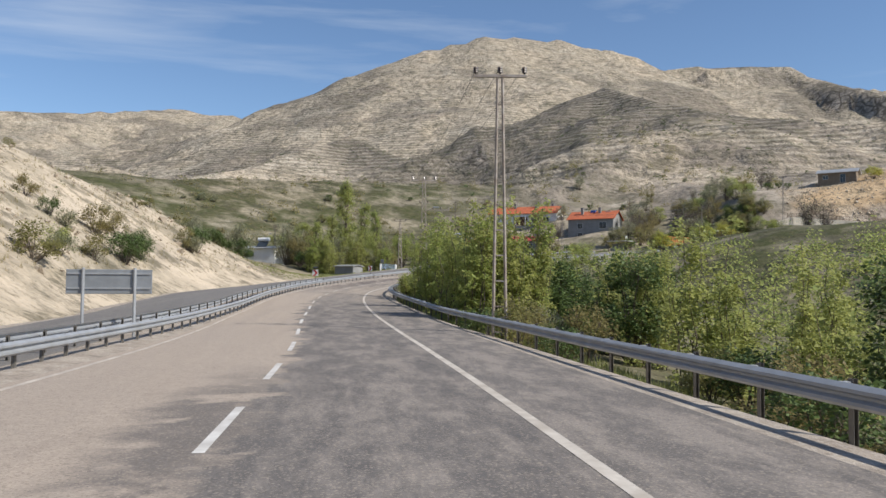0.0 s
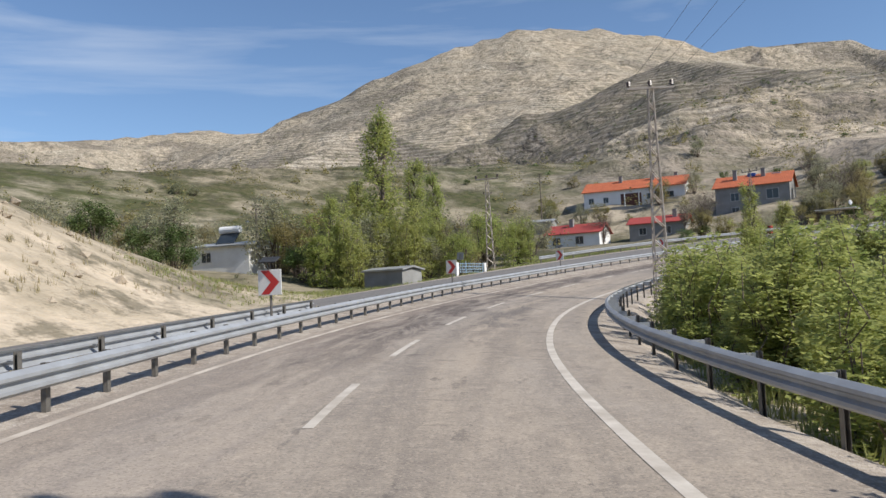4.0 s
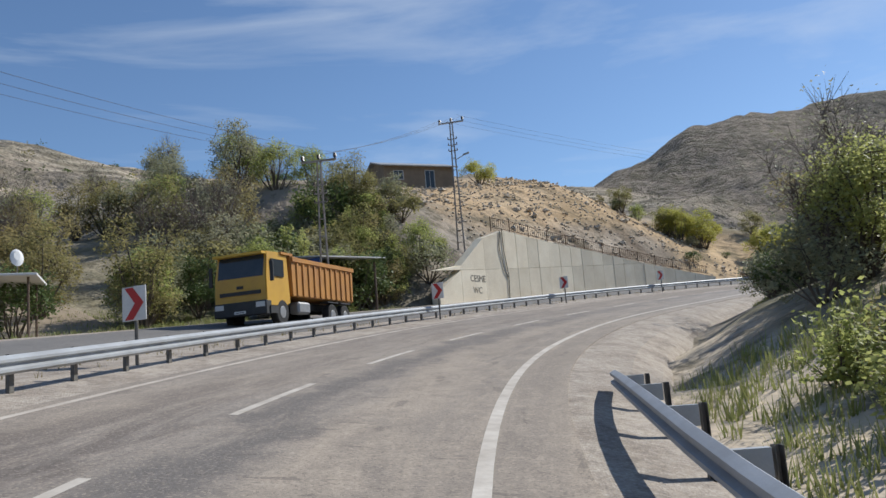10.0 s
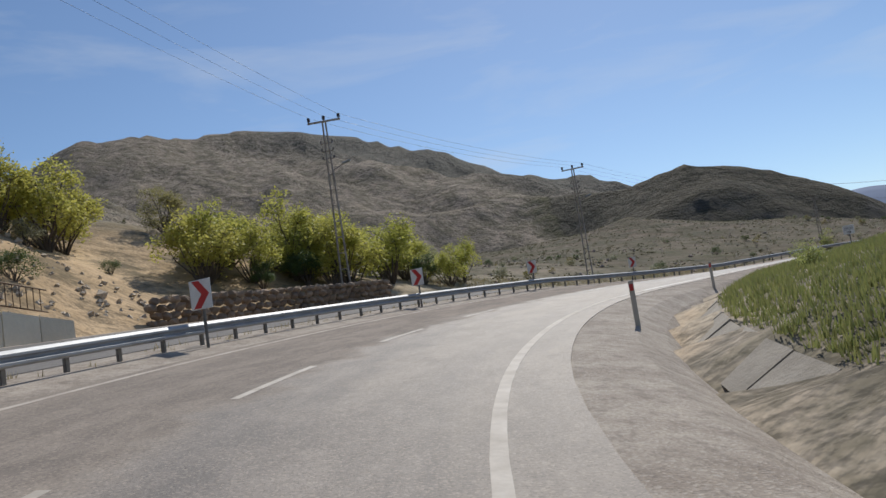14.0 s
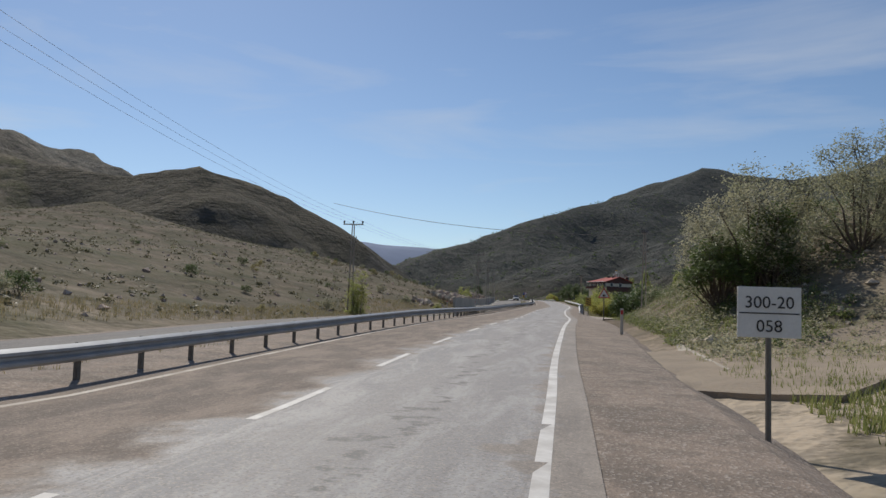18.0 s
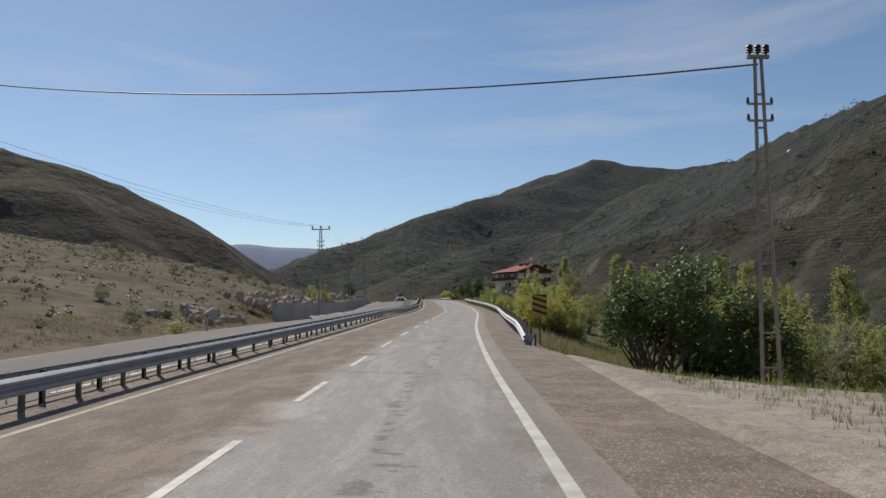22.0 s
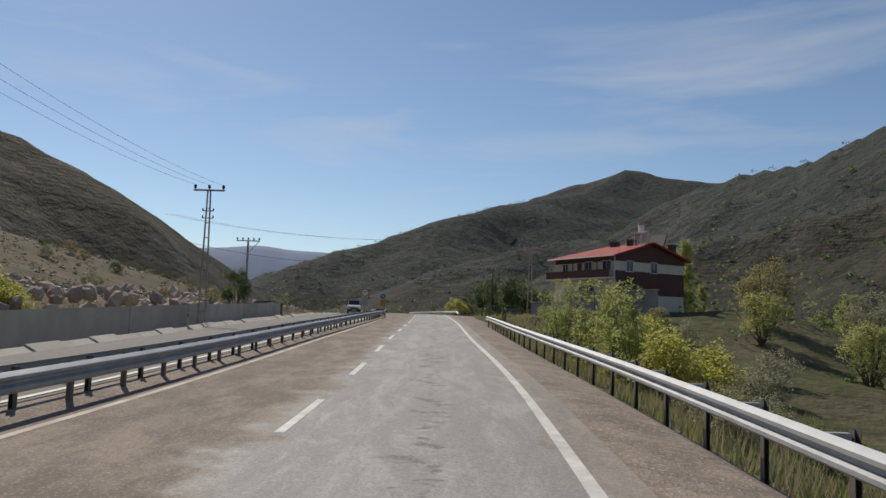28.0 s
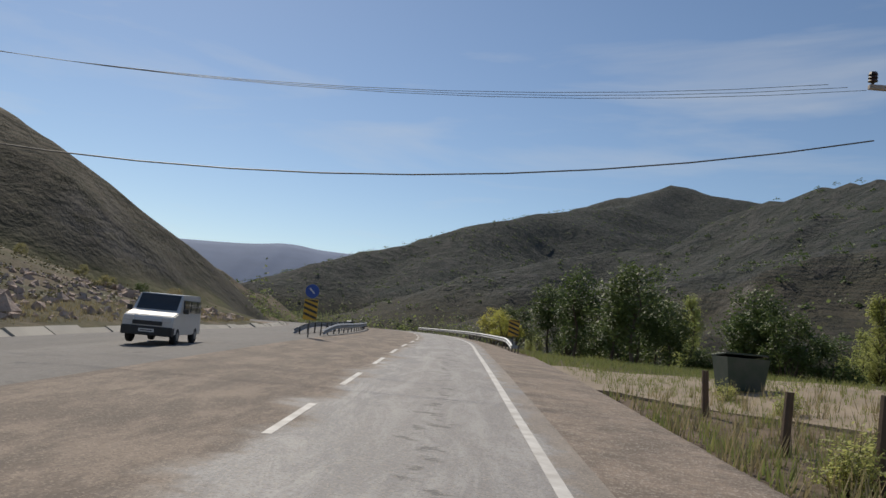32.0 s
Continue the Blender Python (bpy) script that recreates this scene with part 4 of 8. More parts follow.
STRETCHES = [(-36, 60), (60, 150), (150, 250), (250, 350), (350, 456)]
for a, b in STRETCHES:
    guardrail(a, b, rail_u, 1, 0, "galvanised W-beam guardrail on short posts along the gravel median", "median guardrails", 1.36 if b <= 250 else 1.75, flare1=(b == 456))
for a, b in ((-36, 85), (296, 372), (372, 456)):
    guardrail(a, b, lambda s: rail_u(s) - (1.35 if s < 200 else 0.5), -1, 0, "galvanised guardrail facing the opposite carriageway", "median guardrails", 2.0, flare0=(a == 296))
for a, b in ((-36, 60), (60, 156)):
    guardrail(a, b, rail_r, -1, 0, "galvanised guardrail with spacer blocks beside the bushes", "verge guardrails", 2.0, set_back=0.34, flare1=(b == 156))
guardrail(329, 439.5, rail_r, -1, 0, "galvanised guardrail with spacer blocks above the valley", "verge guardrails", 2.0, set_back=0.34, flare0=True, flare1=False)
guardrail(123, 157, lambda s: -15.6, 1, 0, "galvanised guardrail at the far side of the road", "far guardrails", 2.0, flare1=True)
guardrail(486, 530, lambda s: -7.6, 1, 0, "short galvanised guardrail where the median begins again", "median guardrails", 2.0, flare0=True)
guardrail(486, 530, lambda s: -8.9, -1, 0, "short galvanised guardrail where the median begins again", "median guardrails", 2.0, flare0=True)
guardrail(492, 545, lambda s: 1.9, -1, 0, "galvanised guardrail on the outside of the bend", "verge guardrails", 2.0, set_back=0.34, flare0=True)


# ---- road signs ----
def facing(s, u, h=0.0, turn=0.0):
    """A pose on the roadside whose -y looks back at oncoming drivers."""
    return Matrix.Translation(at(s, u, h)) @ pose(0, 0, 0, 0, 0, heading(s) + turn)


def chevron_sign(s, u, turn=0.0, size=0.66, solar=False, bent=0.0):
    root = thing("chevron_sign", facing(s, u, 0, turn), "white sign with a red bend arrow" + (" under a small solar panel" if solar else " on a dark post"), "road sign", "bend signs")
    tube("post", (0, 0.04, -0.4), (0, 0.04, 0.9 + size), 0.035, 0.035, M_POST, root)
    board = box("board", -size / 2, -0.012, 0.88, size / 2, 0.012, 0.88 + size, M_WHITE, root, bevel=0.004)
    bm = bmesh.new()
    w, z0, z1 = size / 2, 0.9, 0.86 + size
    zm = (z0 + z1) / 2
    pts = [(-w * 0.75, z0), (-w * 0.05, z0), (w * 0.85, zm), (-w * 0.05, z1), (-w * 0.75, z1), (w * 0.1, zm)]
    front = [bm.verts.new((x, -0.017, z)) for x, z in pts]
    bm.faces.new(front[:3] + [front[5]])
    bm.faces.new([front[5]] + front[2:5])
    part("arrow", bm, M_RED, board, "red bend arrow")
    if solar:
        p = box("solar_panel", -0.25, -0.17, 0, 0.25, 0.17, 0.03, M_BLACK, root, "dark solar panel")
        p.matrix_basis = pose(0, 0, 1.12 + size, 25, 0, 0)
        tube("bracket", (0, 0.04, 0.9 + size), (0, 0.04, 1.12 + size), 0.02, 0.02, M_POST, root)
    return root


for s in (81.5, 99.0, 113.6, 128.2, 142.4, 156.6, 173.0, 186.3, 198.3, 209.8, 222.4, 232.9, 245.0):
    u, solar = -7.3, s in (81.5, 113.6)
    chevron_sign(s, u, -18 if s > 90 else -6, solar=solar)


def striped_board(s, u, lean=1, label="yellow and black striped hazard board on a post"):
    root = thing("hazard_board", facing(s, u), label, "road sign", "hazard boards")
    tube("post", (0, 0.03, -0.4), (0, 0.03, 1.35), 0.03, 0.03, M_POST, root)
    box("board", -0.3, -0.01, 0.75, 0.3, 0.01, 1.65, M_YELLOW, root, bevel=0.003)
    for k in range(4):
        bm = bmesh.new()
        z = 0.78 + k * 0.24
        q = [(-0.29 * lean, z), (0.29 * lean, z + 0.2), (0.29 * lean, z + 0.31), (-0.29 * lean, z + 0.11)]
        q = [(x, min(zz, 1.64)) for x, zz in q]
        bm.faces.new([bm.verts.new((x, -0.014, zz)) for x, zz in (q if lean > 0 else q[::-1])])
        part("stripe", bm, M_BLACK, root, "black slanting stripe")
    return root


striped_board(333.5, 2.5, -1)
striped_board(492.5, 1.95, -1)
b = striped_board(482.5, -7.6, -1, "striped hazard board under a round blue arrow sign")
bm = bmesh.new()
bmesh.ops.create_cone(bm, cap_ends=True, segments=28, radius1=0.3, radius2=0.3, depth=0.02, matrix=pose(0, -0.01, 2.0, 90))
part("disc", bm, M_BLUE, b, "round blue disc")
bm = bmesh.new()
add_tube(bm, (-0.12, -0.03, 2.12), (0.1, -0.03, 1.9), 0.03, 0.03, 4)
part("arrow", bm, M_WHITE, b, "white arrow")
tube("upper_post", (0, 0.03, 1.35), (0, 0.03, 2.1), 0.03, 0.03, M_POST, b)

# sign seen from behind, on two legs in the median
root = thing("direction_sign", facing(25.5, -9.0), "blank grey back of a wide road sign on two posts", "road sign")
box("panel", -1.25, -0.02, 1.35, 1.25, 0.02, 2.1, M_SIGNBACK, root, bevel=0.01)
for x in (-0.75, 0.75):
    tube("post", (x, -0.06, -0.5), (x, -0.06, 2.15), 0.05, 0.05, M_STEEL, root)
for z in (1.5, 1.95):
    box("rail", -1.2, -0.05, z, 1.2, -0.02, z + 0.05, M_STEEL, root)

# kilometre board
root = thing("kilometre_board", facing(256.4, 2.75, -0.2), "small white road number board on a dark post", "road sign")
tube("post", (0, 0.03, -0.5), (0, 0.03, 1.6), 0.035, 0.035, M_POST, root)
board = box("board", -0.36, -0.012, 1.25, 0.36, 0.012, 1.85, M_WHITE, root, bevel=0.004)


def lettering(text, size, m, parent, mat, name="lettering"):
    cu = bpy.data.curves.new(name, "FONT")
    cu.body, cu.size, cu.extrude = text, size, 0.002
    cu.align_x = "CENTER"
    ob = new(name, cu)
    ob.matrix_basis = m
    ob.parent = parent
    cu.materials.append(mat)
    return ob


lettering("300-20", 0.2, pose(0, -0.018, 1.6, 90, 0, 0), board, M_BLACK)
lettering("058", 0.2, pose(0, -0.018, 1.32, 90, 0, 0), board, M_BLACK)
box("divider", -0.34, -0.016, 1.53, 0.34, -0.012, 1.545, M_BLACK, board)

# triangular warning sign
root = thing("warning_sign", facing(305.0, 2.7, -0.1), "white triangular warning sign with a red rim on a post", "road sign")
tube("post", (0, 0.03, -0.5), (0, 0.03, 2.2), 0.035, 0.035, M_POST, root)
for nm, r, y, mat in (("rim", 0.52, 0.0, M_RED), ("face", 0.38, -0.014, M_WHITE)):
    bm = bmesh.new()
    bmesh.ops.create_cone(bm, cap_ends=True, segments=3, radius1=r, radius2=r, depth=0.016, matrix=pose(0, y, 1.9, 90) @ pose(0, 0, 0, 0, 0, 0))
    p = part(nm, bm, mat, root)
box("pictogram", -0.1, -0.028, 1.75, 0.1, -0.022, 1.9, M_BLACK, root)

# no-turning sign at the end of the barrier
root = thing("no_turning_sign", facing(455.5, -7.5), "round white no-turning sign with a red rim above a grey plate", "road sign")
tube("post", (0, 0.03, -0.4), (0, 0.03, 2.3), 0.03, 0.03, M_POST, root)
for nm, r, y, mat in (("rim", 0.33, 0.0, M_RED), ("face", 0.25, -0.014, M_WHITE)):
    bm = bmesh.new()
    bmesh.ops.create_cone(bm, cap_ends=True, segments=28, radius1=r, radius2=r, depth=0.016, matrix=pose(0, y, 2.0, 90))
    part(nm, bm, mat, root)
bm = bmesh.new()
add_box(bm, -0.12, -0.03, 1.86, -0.06, -0.022, 2.06)
add_box(bm, 0.06, -0.03, 1.9, 0.12, -0.022, 2.06)
add_box(bm, -0.12, -0.03, 2.06, 0.12, -0.022, 2.12)
part("turn_mark", bm, M_BLACK, root)
box("plate", -0.28, -0.01, 0.85, 0.28, 0.012, 1.6, M_SIGNBACK, root, bevel=0.004)


def delineator(s, u):
    root = thing("delineator_post", facing(s, u), "slim pale roadside post with a red reflector", "marker post", "marker posts")
    box("post", -0.06, -0.03, -0.3, 0.06, 0.03, 0.95, M_CONC, root, bevel=0.01)
    box("reflector", -0.045, -0.036, 0.72, 0.045, -0.03, 0.88, M_RED, root, "red reflector")


for s, u in ((213, 1.9), (231.5, 2.1), (277.3, 2.3), (402, -15.2), (432, -15.2), (466, -15.6), (372, -15.2), (345, -15.2)):
    delineator(s, u)


# ---- power poles ----
def pole_cross(root, z, half, arms=3, mat=None):
    box("crossarm", -half, -0.05, z - 0.05, half, 0.05, z + 0.05, mat or M_LATTICE, root, bevel=0.008)
    for k in range(arms):
        x = -half + 0.08 + k * (2 * half - 0.16) / (arms - 1)
        bm = bmesh.new()
        add_tube(bm, (x, 0, z + 0.05), (x, 0, z + 0.12), 0.03, 0.03, 6)
        for j in range(3):
            add_tube(bm, (x, 0, z + 0.12 + j * 0.07), (x, 0, z + 0.18 + j * 0.07), 0.1, 0.075, 8)
        part("insulator", bm, M_INSUL, root, "dark ribbed insulator")


def lattice_pole(x, y, z0, z1, yaw, half=0.9, base=0.42, arms_low=0, lamp=False, zig=0.75):
    """A slim lattice pole: four corner angles that taper, zigzag bars on each face, a crossarm with insulators."""
    root = thing("lattice_pole", pose(x, y, z0, 0, 0, yaw), "slim grey steel lattice power pole with a crossarm", "power pole", "power poles")
    h = z1 - z0
    top = 0.1
    for sx in (-1, 1):
        for sy in (-1, 1):
            bm = bmesh.new()
            add_tube(bm, (sx * base, sy * base * 0.7, -0.6), (sx * top, sy * top * 0.7, h), 0.035, 0.03, 4)
            part("leg", bm, M_LATTICE, root)
    for face in range(4):
        z, side = 0.2, 1
        while z < h - 0.3:
            zn = min(z + zig, h - 0.1)
            ra, rb = base + (top - base) * z / h, base + (top - base) * zn / h
            if face < 2:
                yy = 1 if face else -1
                a, b = (-side * ra, yy * ra * 0.7, z), (side * rb, yy * rb * 0.7, zn)
            else:
                xx = 1 if face == 3 else -1
                a, b = (xx * ra, -side * ra * 0.7, z), (xx * rb, side * rb * 0.7, zn)
            bm = bmesh.new()
            add_tube(bm, a, b, 0.024, 0.024, 4)
            part("lacing_bar", bm, M_LATTICE, root)
            z, side = zn, -side
    pole_cross(root, h, half)
    for k in range(arms_low):
        zz = h - 1.3 - k * 0.55
        box("step_iron", -0.35, -0.03, zz, 0.35, 0.03, zz + 0.05, M_LATTICE, root)
        for xx in (-0.33, 0.33):
            bm = bmesh.new()
            add_tube(bm, (xx, 0, zz + 0.05), (xx, 0, zz + 0.2), 0.05, 0.03, 6)
            part("insulator", bm, M_INSUL, root)
    if lamp:
        bm = bmesh.new()
        add_tube(bm, (0.1, 0, h - 2.5), (0.9, 0, h - 2.2), 0.03, 0.03, 6)
        part("lamp_arm", bm, M_LATTICE, root)
        box("lamp_head", 0.75, -0.1, h - 2.25, 1.25, 0.1, h - 2.12, M_SIGNBACK, root, bevel=0.03)
    return root


def ladder_pole(x, y, z0, z1, yaw, half=0.95, arms_low=0, lamp=False):
    """A pole of two steel channels that lean together, joined by rungs, with bracket arms and a crossarm."""
    root = thing("ladder_pole", pose(x, y, z0, 0, 0, yaw), "tall pole of two pale steel channels joined by rungs", "power pole", "power poles")
    h = z1 - z0
    foot, top = 0.25, 0.085
    for sx in (-1, 1):
        bm = bmesh.new()
        add_tube(bm, (sx * foot, 0, -0.6), (sx * top, 0, h), 0.06, 0.05, 4)
        part("leg", bm, M_LATTICE, root)
    z = 0.7
    while z < h - 0.5:
        w = foot + (top - foot) * z / h
        box("rung", -w, -0.025, z, w, 0.025, z + 0.05, M_LATTICE, root)
        z += 0.9
    pole_cross(root, h, half)
    for k in range(arms_low):
        zz = h - 1.3 - k * 0.45
        box("bracket", -0.34, -0.03, zz, 0.34, 0.03, zz + 0.05, M_LATTICE, root)
        for xx in (-0.32, 0.32):
            bm = bmesh.new()
            add_tube(bm, (xx, 0, zz + 0.05), (xx, 0, zz + 0.2), 0.05, 0.03, 6)
            part("insulator", bm, M_INSUL, root)
    if lamp:
        bm = bmesh.new()
        add_tube(bm, (0.1, 0, h - 2.9), (0.75, 0, h - 2.6), 0.03, 0.03, 6)
        part("lamp_arm", bm, M_LATTICE, root)
        head = box("lamp_head", -0.25, -0.09, -0.05, 0.25, 0.09, 0.06, M_SIGNBACK, root, "street lamp head", 0.03)
        head.matrix_basis = pose(0.95, 0, h - 2.52, 0, -14, 0)
    return root


POLES = [(2.0, 27.5, 9.0, 0, 0, False), (-1.6, 63.2, 10.0, 6, 2, True), (-0.3, 95.6, 10.7, 0, 0, False), (-7.1, 127.7, 11.9, -10, 1, False),
         (23.3, 152.0, 14.8, -45, 4, False), (53.0, 159.0, 17.5, -65, 3, False), (71.1, 162.1, 24.3, -70, 3, True), (115.9, 142.2, 23.2, -105, 3, True),
         (135.2, 121.1, 22.3, -120, 3, True), (173.4, 72.1, 20.6, -140, 2, False), (208.0, 16.8, 22.6, -142, 4, True), (222.4, -2.0, 22.9, -142, 3, True),
         (241.0, -24.9, 23.2, -142, 2, False), (241.3, -62.0, 23.1, -140, 2, False)]
tops = []
for x, y, zt, yaw, low, lamp in POLES:
    zg = gz(x, y)
    if x < 0:
        lattice_pole(x, y, zg, zt, yaw, 1.0, 0.34, low, lamp, 0.5)
    else:
        ladder_pole(x, y, zg, zt, yaw, 0.95, low, lamp)
    tops.append(Vector((x, y, zt)))
# the stubby pole with a braced double crossarm
root = thing("transformer_pole", pose(265.5, -46.4, gz(265.5, -46.4), 0, 0, -142), "grey pole with a braced crossarm and a row of insulators", "power pole")
hh = 23.2 - gz(265.5, -46.4)
tube("shaft", (0, 0, -0.5), (0, 0, hh), 0.14, 0.1, M_LATTICE, root)
pole_cross(root, hh, 1.2, 5)
tube("brace", (0.1, 0, hh - 1.2), (1.1, 0, hh - 0.05), 0.03, 0.03, M_LATTICE, root)


def wood_pole(x, y, zt, yaw, label):
    zg = gz(x, y)
    root = thing("service_pole", pose(x, y, zg, 0, 0, yaw), label, "power pole", "service poles")
    h = zt - zg
    tube("shaft", (0, 0, -0.5), (0, 0, h), 0.12, 0.075, M_WOODPOLE, root, sides=10)
    for k, z in enumerate((h - 0.15, h - 0.5, h - 0.9)):
        box("bracket", -0.4, -0.04, z, 0.4, 0.04, z + 0.06, M_WOODPOLE, root)
        for xx in (-0.35, 0.35):
            bm = bmesh.new()
            add_tube(bm, (xx, 0, z + 0.06), (xx, 0, z + 0.2), 0.05, 0.03, 6)
            part("insulator", bm, M_INSUL, root)
    tube("lamp_arm", (0, 0, h - 1.8), (-0.7, 0, h - 1.6), 0.025, 0.025, M_WOODPOLE, root)
    box("lamp_head", -1.1, -0.09, h - 1.66, -0.65, 0.09, h - 1.54, M_SIGNBACK, root, bevel=0.03)


ladder_pole(154.9, 51.6, gz(154.9, 51.6), 20.8, -140, 0.3, 2, True)
wood_pole(-29.7, 137.0, 11.9, 0, "dark weathered service pole among trees")
wood_pole(3.0, 196.0, 22.5, -20, "dark weathered service pole above a house")


# a short leaning post at the end of the barrier, with a bracket for two wires
lean = thing("service_post", Matrix.Translation(at(440.6, 2.05, -0.4)) @ pose(0, 0, 0, 2, 3, -140), "short weathered leaning post with a wire bracket behind the barrier", "power pole", "service poles")
tube("shaft", (0, 0, -0.4), (0, 0, 4.2), 0.05, 0.04, M_WOODPOLE, lean, sides=10)
box("bracket", -0.42, -0.03, 3.95, 0.02, 0.03, 4.0, M_POST, lean)
for xx in (-0.38, -0.2):
    tube("insulator", (xx, 0, 4.0), (xx, 0, 4.14), 0.04, 0.025, M_INSUL, lean, "dark insulator", 6)


def cable(a, b, sag, r=0.007, label="thin dark overhead cable between poles"):
    a, b = Vector(a), Vector(b)
    cu = bpy.data.curves.new("power_cable", "CURVE")
    cu.dimensions, cu.bevel_depth, cu.bevel_resolution = "3D", r, 0
    sp = cu.splines.new("POLY")
    n = 14
    sp.points.add(n)
    for k in range(n + 1):
        t = k / n
        p = a.lerp(b, t)
        p.z -= sag * 4 * t * (1 - t)
        sp.points[k].co = (*p, 1)
    cu.materials.append(M_WIRE)
    return tagged(new("power_cable", cu), label, "cable", "overhead cables")


for i, j in ((0, 1), (1, 2), (2, 3), (3, 4), (4, 5), (5, 6), (6, 7), (7, 8), (8, 9), (9, 10), (10, 11), (11, 12)):
    d = (tops[j] - tops[i]).normalized()
    nrm = Vector((d.y, -d.x, 0)).normalized()
    for k in (-0.82, 0, 0.82):
        cable(tops[i] + nrm * k + Vector((0, 0, 0.33)), tops[j] + nrm * k + Vector((0, 0, 0.33)), (tops[j] - tops[i]).length * 0.016)
# service lines across the road
cable((154.9, 51.6, 20.6), (190.0, 62.0, 25.0), 1.0, 0.025, "thick dark service cable across the road")
cable((243.6, -69.1, 24.0), (272.2, -44.3, 23.0), 2.1, 0.022, "thick dark service cable across the road")
for k in (-0.8, 0, 0.8):
    cable((244.2 + k * 0.5, -68.4 + k * 0.6, 25.5), (274.0 + k * 0.5, -42.5 + k * 0.6, 26.0), 1.7, 0.008)
cable((-7.1, 127.7, 11.0), (-29.7, 137.0, 11.7), 0.7)

# ---- retaining walls, ditches, stone walls ----
def slab(name, s0, s1, u0, u1, h0a, h0b, h1a, h1b, mat, parent, label=""):
    """A block between two stations: u0..u1 across, foot h0 and top h1 at each end (a, b); h measured from the road."""
    inv = parent.matrix_basis.inverted()
    v = []
    for h in ((h0a, h0b), (h1a, h1b)):
        for s, u, hh in ((s0, u0, h[0]), (s1, u0, h[1]), (s1, u1, h[1]), (s0, u1, h[0])):
            v.append(inv @ at(s, u, hh))
    return finish(name, v, [(0, 3, 2, 1), (4, 5, 6, 7), (0, 1, 5, 4), (1, 2, 6, 5), (2, 3, 7, 6), (3, 0, 4, 7)], mat, parent, label)


M_WALL = plain("stained_retaining_concrete", (0.86, 0.77, 0.60), (0.74, 0.64, 0.48), 0.6, 0.92, 0, 0.35, 9.0, vary=0.10, dist=0.02)
M_RUST = plain("rusty_fence_steel", (0.13, 0.075, 0.04), (0.08, 0.05, 0.03), 5, 0.8, 0.2, 0.2)
M_STONE = plain("rubble_stone", (0.34, 0.25, 0.175), (0.25, 0.185, 0.13), 1.5, 0.95, 0, 0.5, 8.0, vary=0.3, dist=0.03)
M_DARKSTONE = plain("dark_field_stone", (0.17, 0.145, 0.12), (0.10, 0.085, 0.07), 1.5, 0.95, 0, 0.5, 8.0, dist=0.03)
M_ROCK = plain("limestone_boulder", (0.50, 0.42, 0.32), (0.38, 0.31, 0.23), 0.8, 0.95, 0, 0.7, 5.0, vary=0.25, dist=0.06)
M_REDROCK = plain("reddish_boulder", (0.46, 0.35, 0.285), (0.34, 0.255, 0.21), 0.8, 0.95, 0, 0.7, 5.0, vary=0.25, dist=0.06)


def wall_top(s):
    return float(np.interp(s, [185.2, 185.6, 190.6, 192, 201, 214.5], [0.8, 1.0, 4.9, 4.85, 3.3, 0.5]))


wall_root = thing("retaining_wall", Matrix.Translation(at(200, -15.2)), "stained pale concrete retaining wall of upright panels", "wall")
edges = np.concatenate([[185.2, 187.4, 189.8], np.arange(192.0, 214.6, 1.12)])
for a, b in zip(edges, edges[1:]):
    push = random.uniform(-0.02, 0.02)
    for lo_a, lo_b, hi_a, hi_b in ((-0.5, -0.5, min(2.1, wall_top(a)), min(2.1, wall_top(b))), (2.115, 2.115, wall_top(a), wall_top(b))):
        if hi_b - lo_b > 0.1 or hi_a - lo_a > 0.1:
            slab("panel", a + 0.012, b - 0.012, -15.15 + push, -15.75, lo_a, lo_b, max(hi_a, lo_a + 0.02), max(hi_b, lo_b + 0.02), M_WALL, wall_root)
# railing on the wall
fence = thing("wall_railing", Matrix.Translation(at(200, -15.4)), "rusty steel railing along the top of the retaining wall", "fence")
inv = fence.matrix_basis.inverted()
st = np.arange(191.0, 214.4, 1.9)
for a, b in zip(st, st[1:]):
    tube("post", inv @ at(a, -15.4, wall_top(a) - 0.1), inv @ at(a, -15.4, wall_top(a) + 0.95), 0.04, 0.04, M_RUST, fence, sides=5)
    for h in (0.2, 0.88):
        tube("rail", inv @ at(a, -15.4, wall_top(a) + h), inv @ at(b, -15.4, wall_top(b) + h), 0.025, 0.025, M_RUST, fence, sides=4)
    for k in range(1, 9):
        s = a + (b - a) * k / 9
        tube("picket", inv @ at(s, -15.4, wall_top(s) + 0.2), inv @ at(s, -15.4, wall_top(s) + 0.88), 0.014, 0.014, M_RUST, fence, sides=4)

# low wall under the boulders
def low_u(s):
    """The face of the wall below the boulders."""
    return float(np.interp(s, [370, 374.7, 461], [-18.9, -18.8, -15.75]))


def low_top(s):
    return float(np.interp(s, [370, 461], [1.7, 1.3]))


low = thing("concrete_wall", Matrix.Translation(at(405, -18.0)), "long grey concrete wall holding back the hillside", "wall")
st = np.linspace(374.7, 461, 22)
for a, b in zip(st, st[1:]):
    inv = low.matrix_basis.inverted()
    push = random.uniform(-0.02, 0.02)
    v = [inv @ at(q, low_u(q) + push - d, hh) for top in (0, 1) for q, d in ((a + 0.015, 0), (b - 0.015, 0), (b - 0.015, 0.4), (a + 0.015, 0.4)) for hh in ((low_top(q) if top else -0.9),)]
    finish("panel", v, [(0, 3, 2, 1), (4, 5, 6, 7), (0, 1, 5, 4), (1, 2, 6, 5), (2, 3, 7, 6), (3, 0, 4, 7)], M_CONC, low)
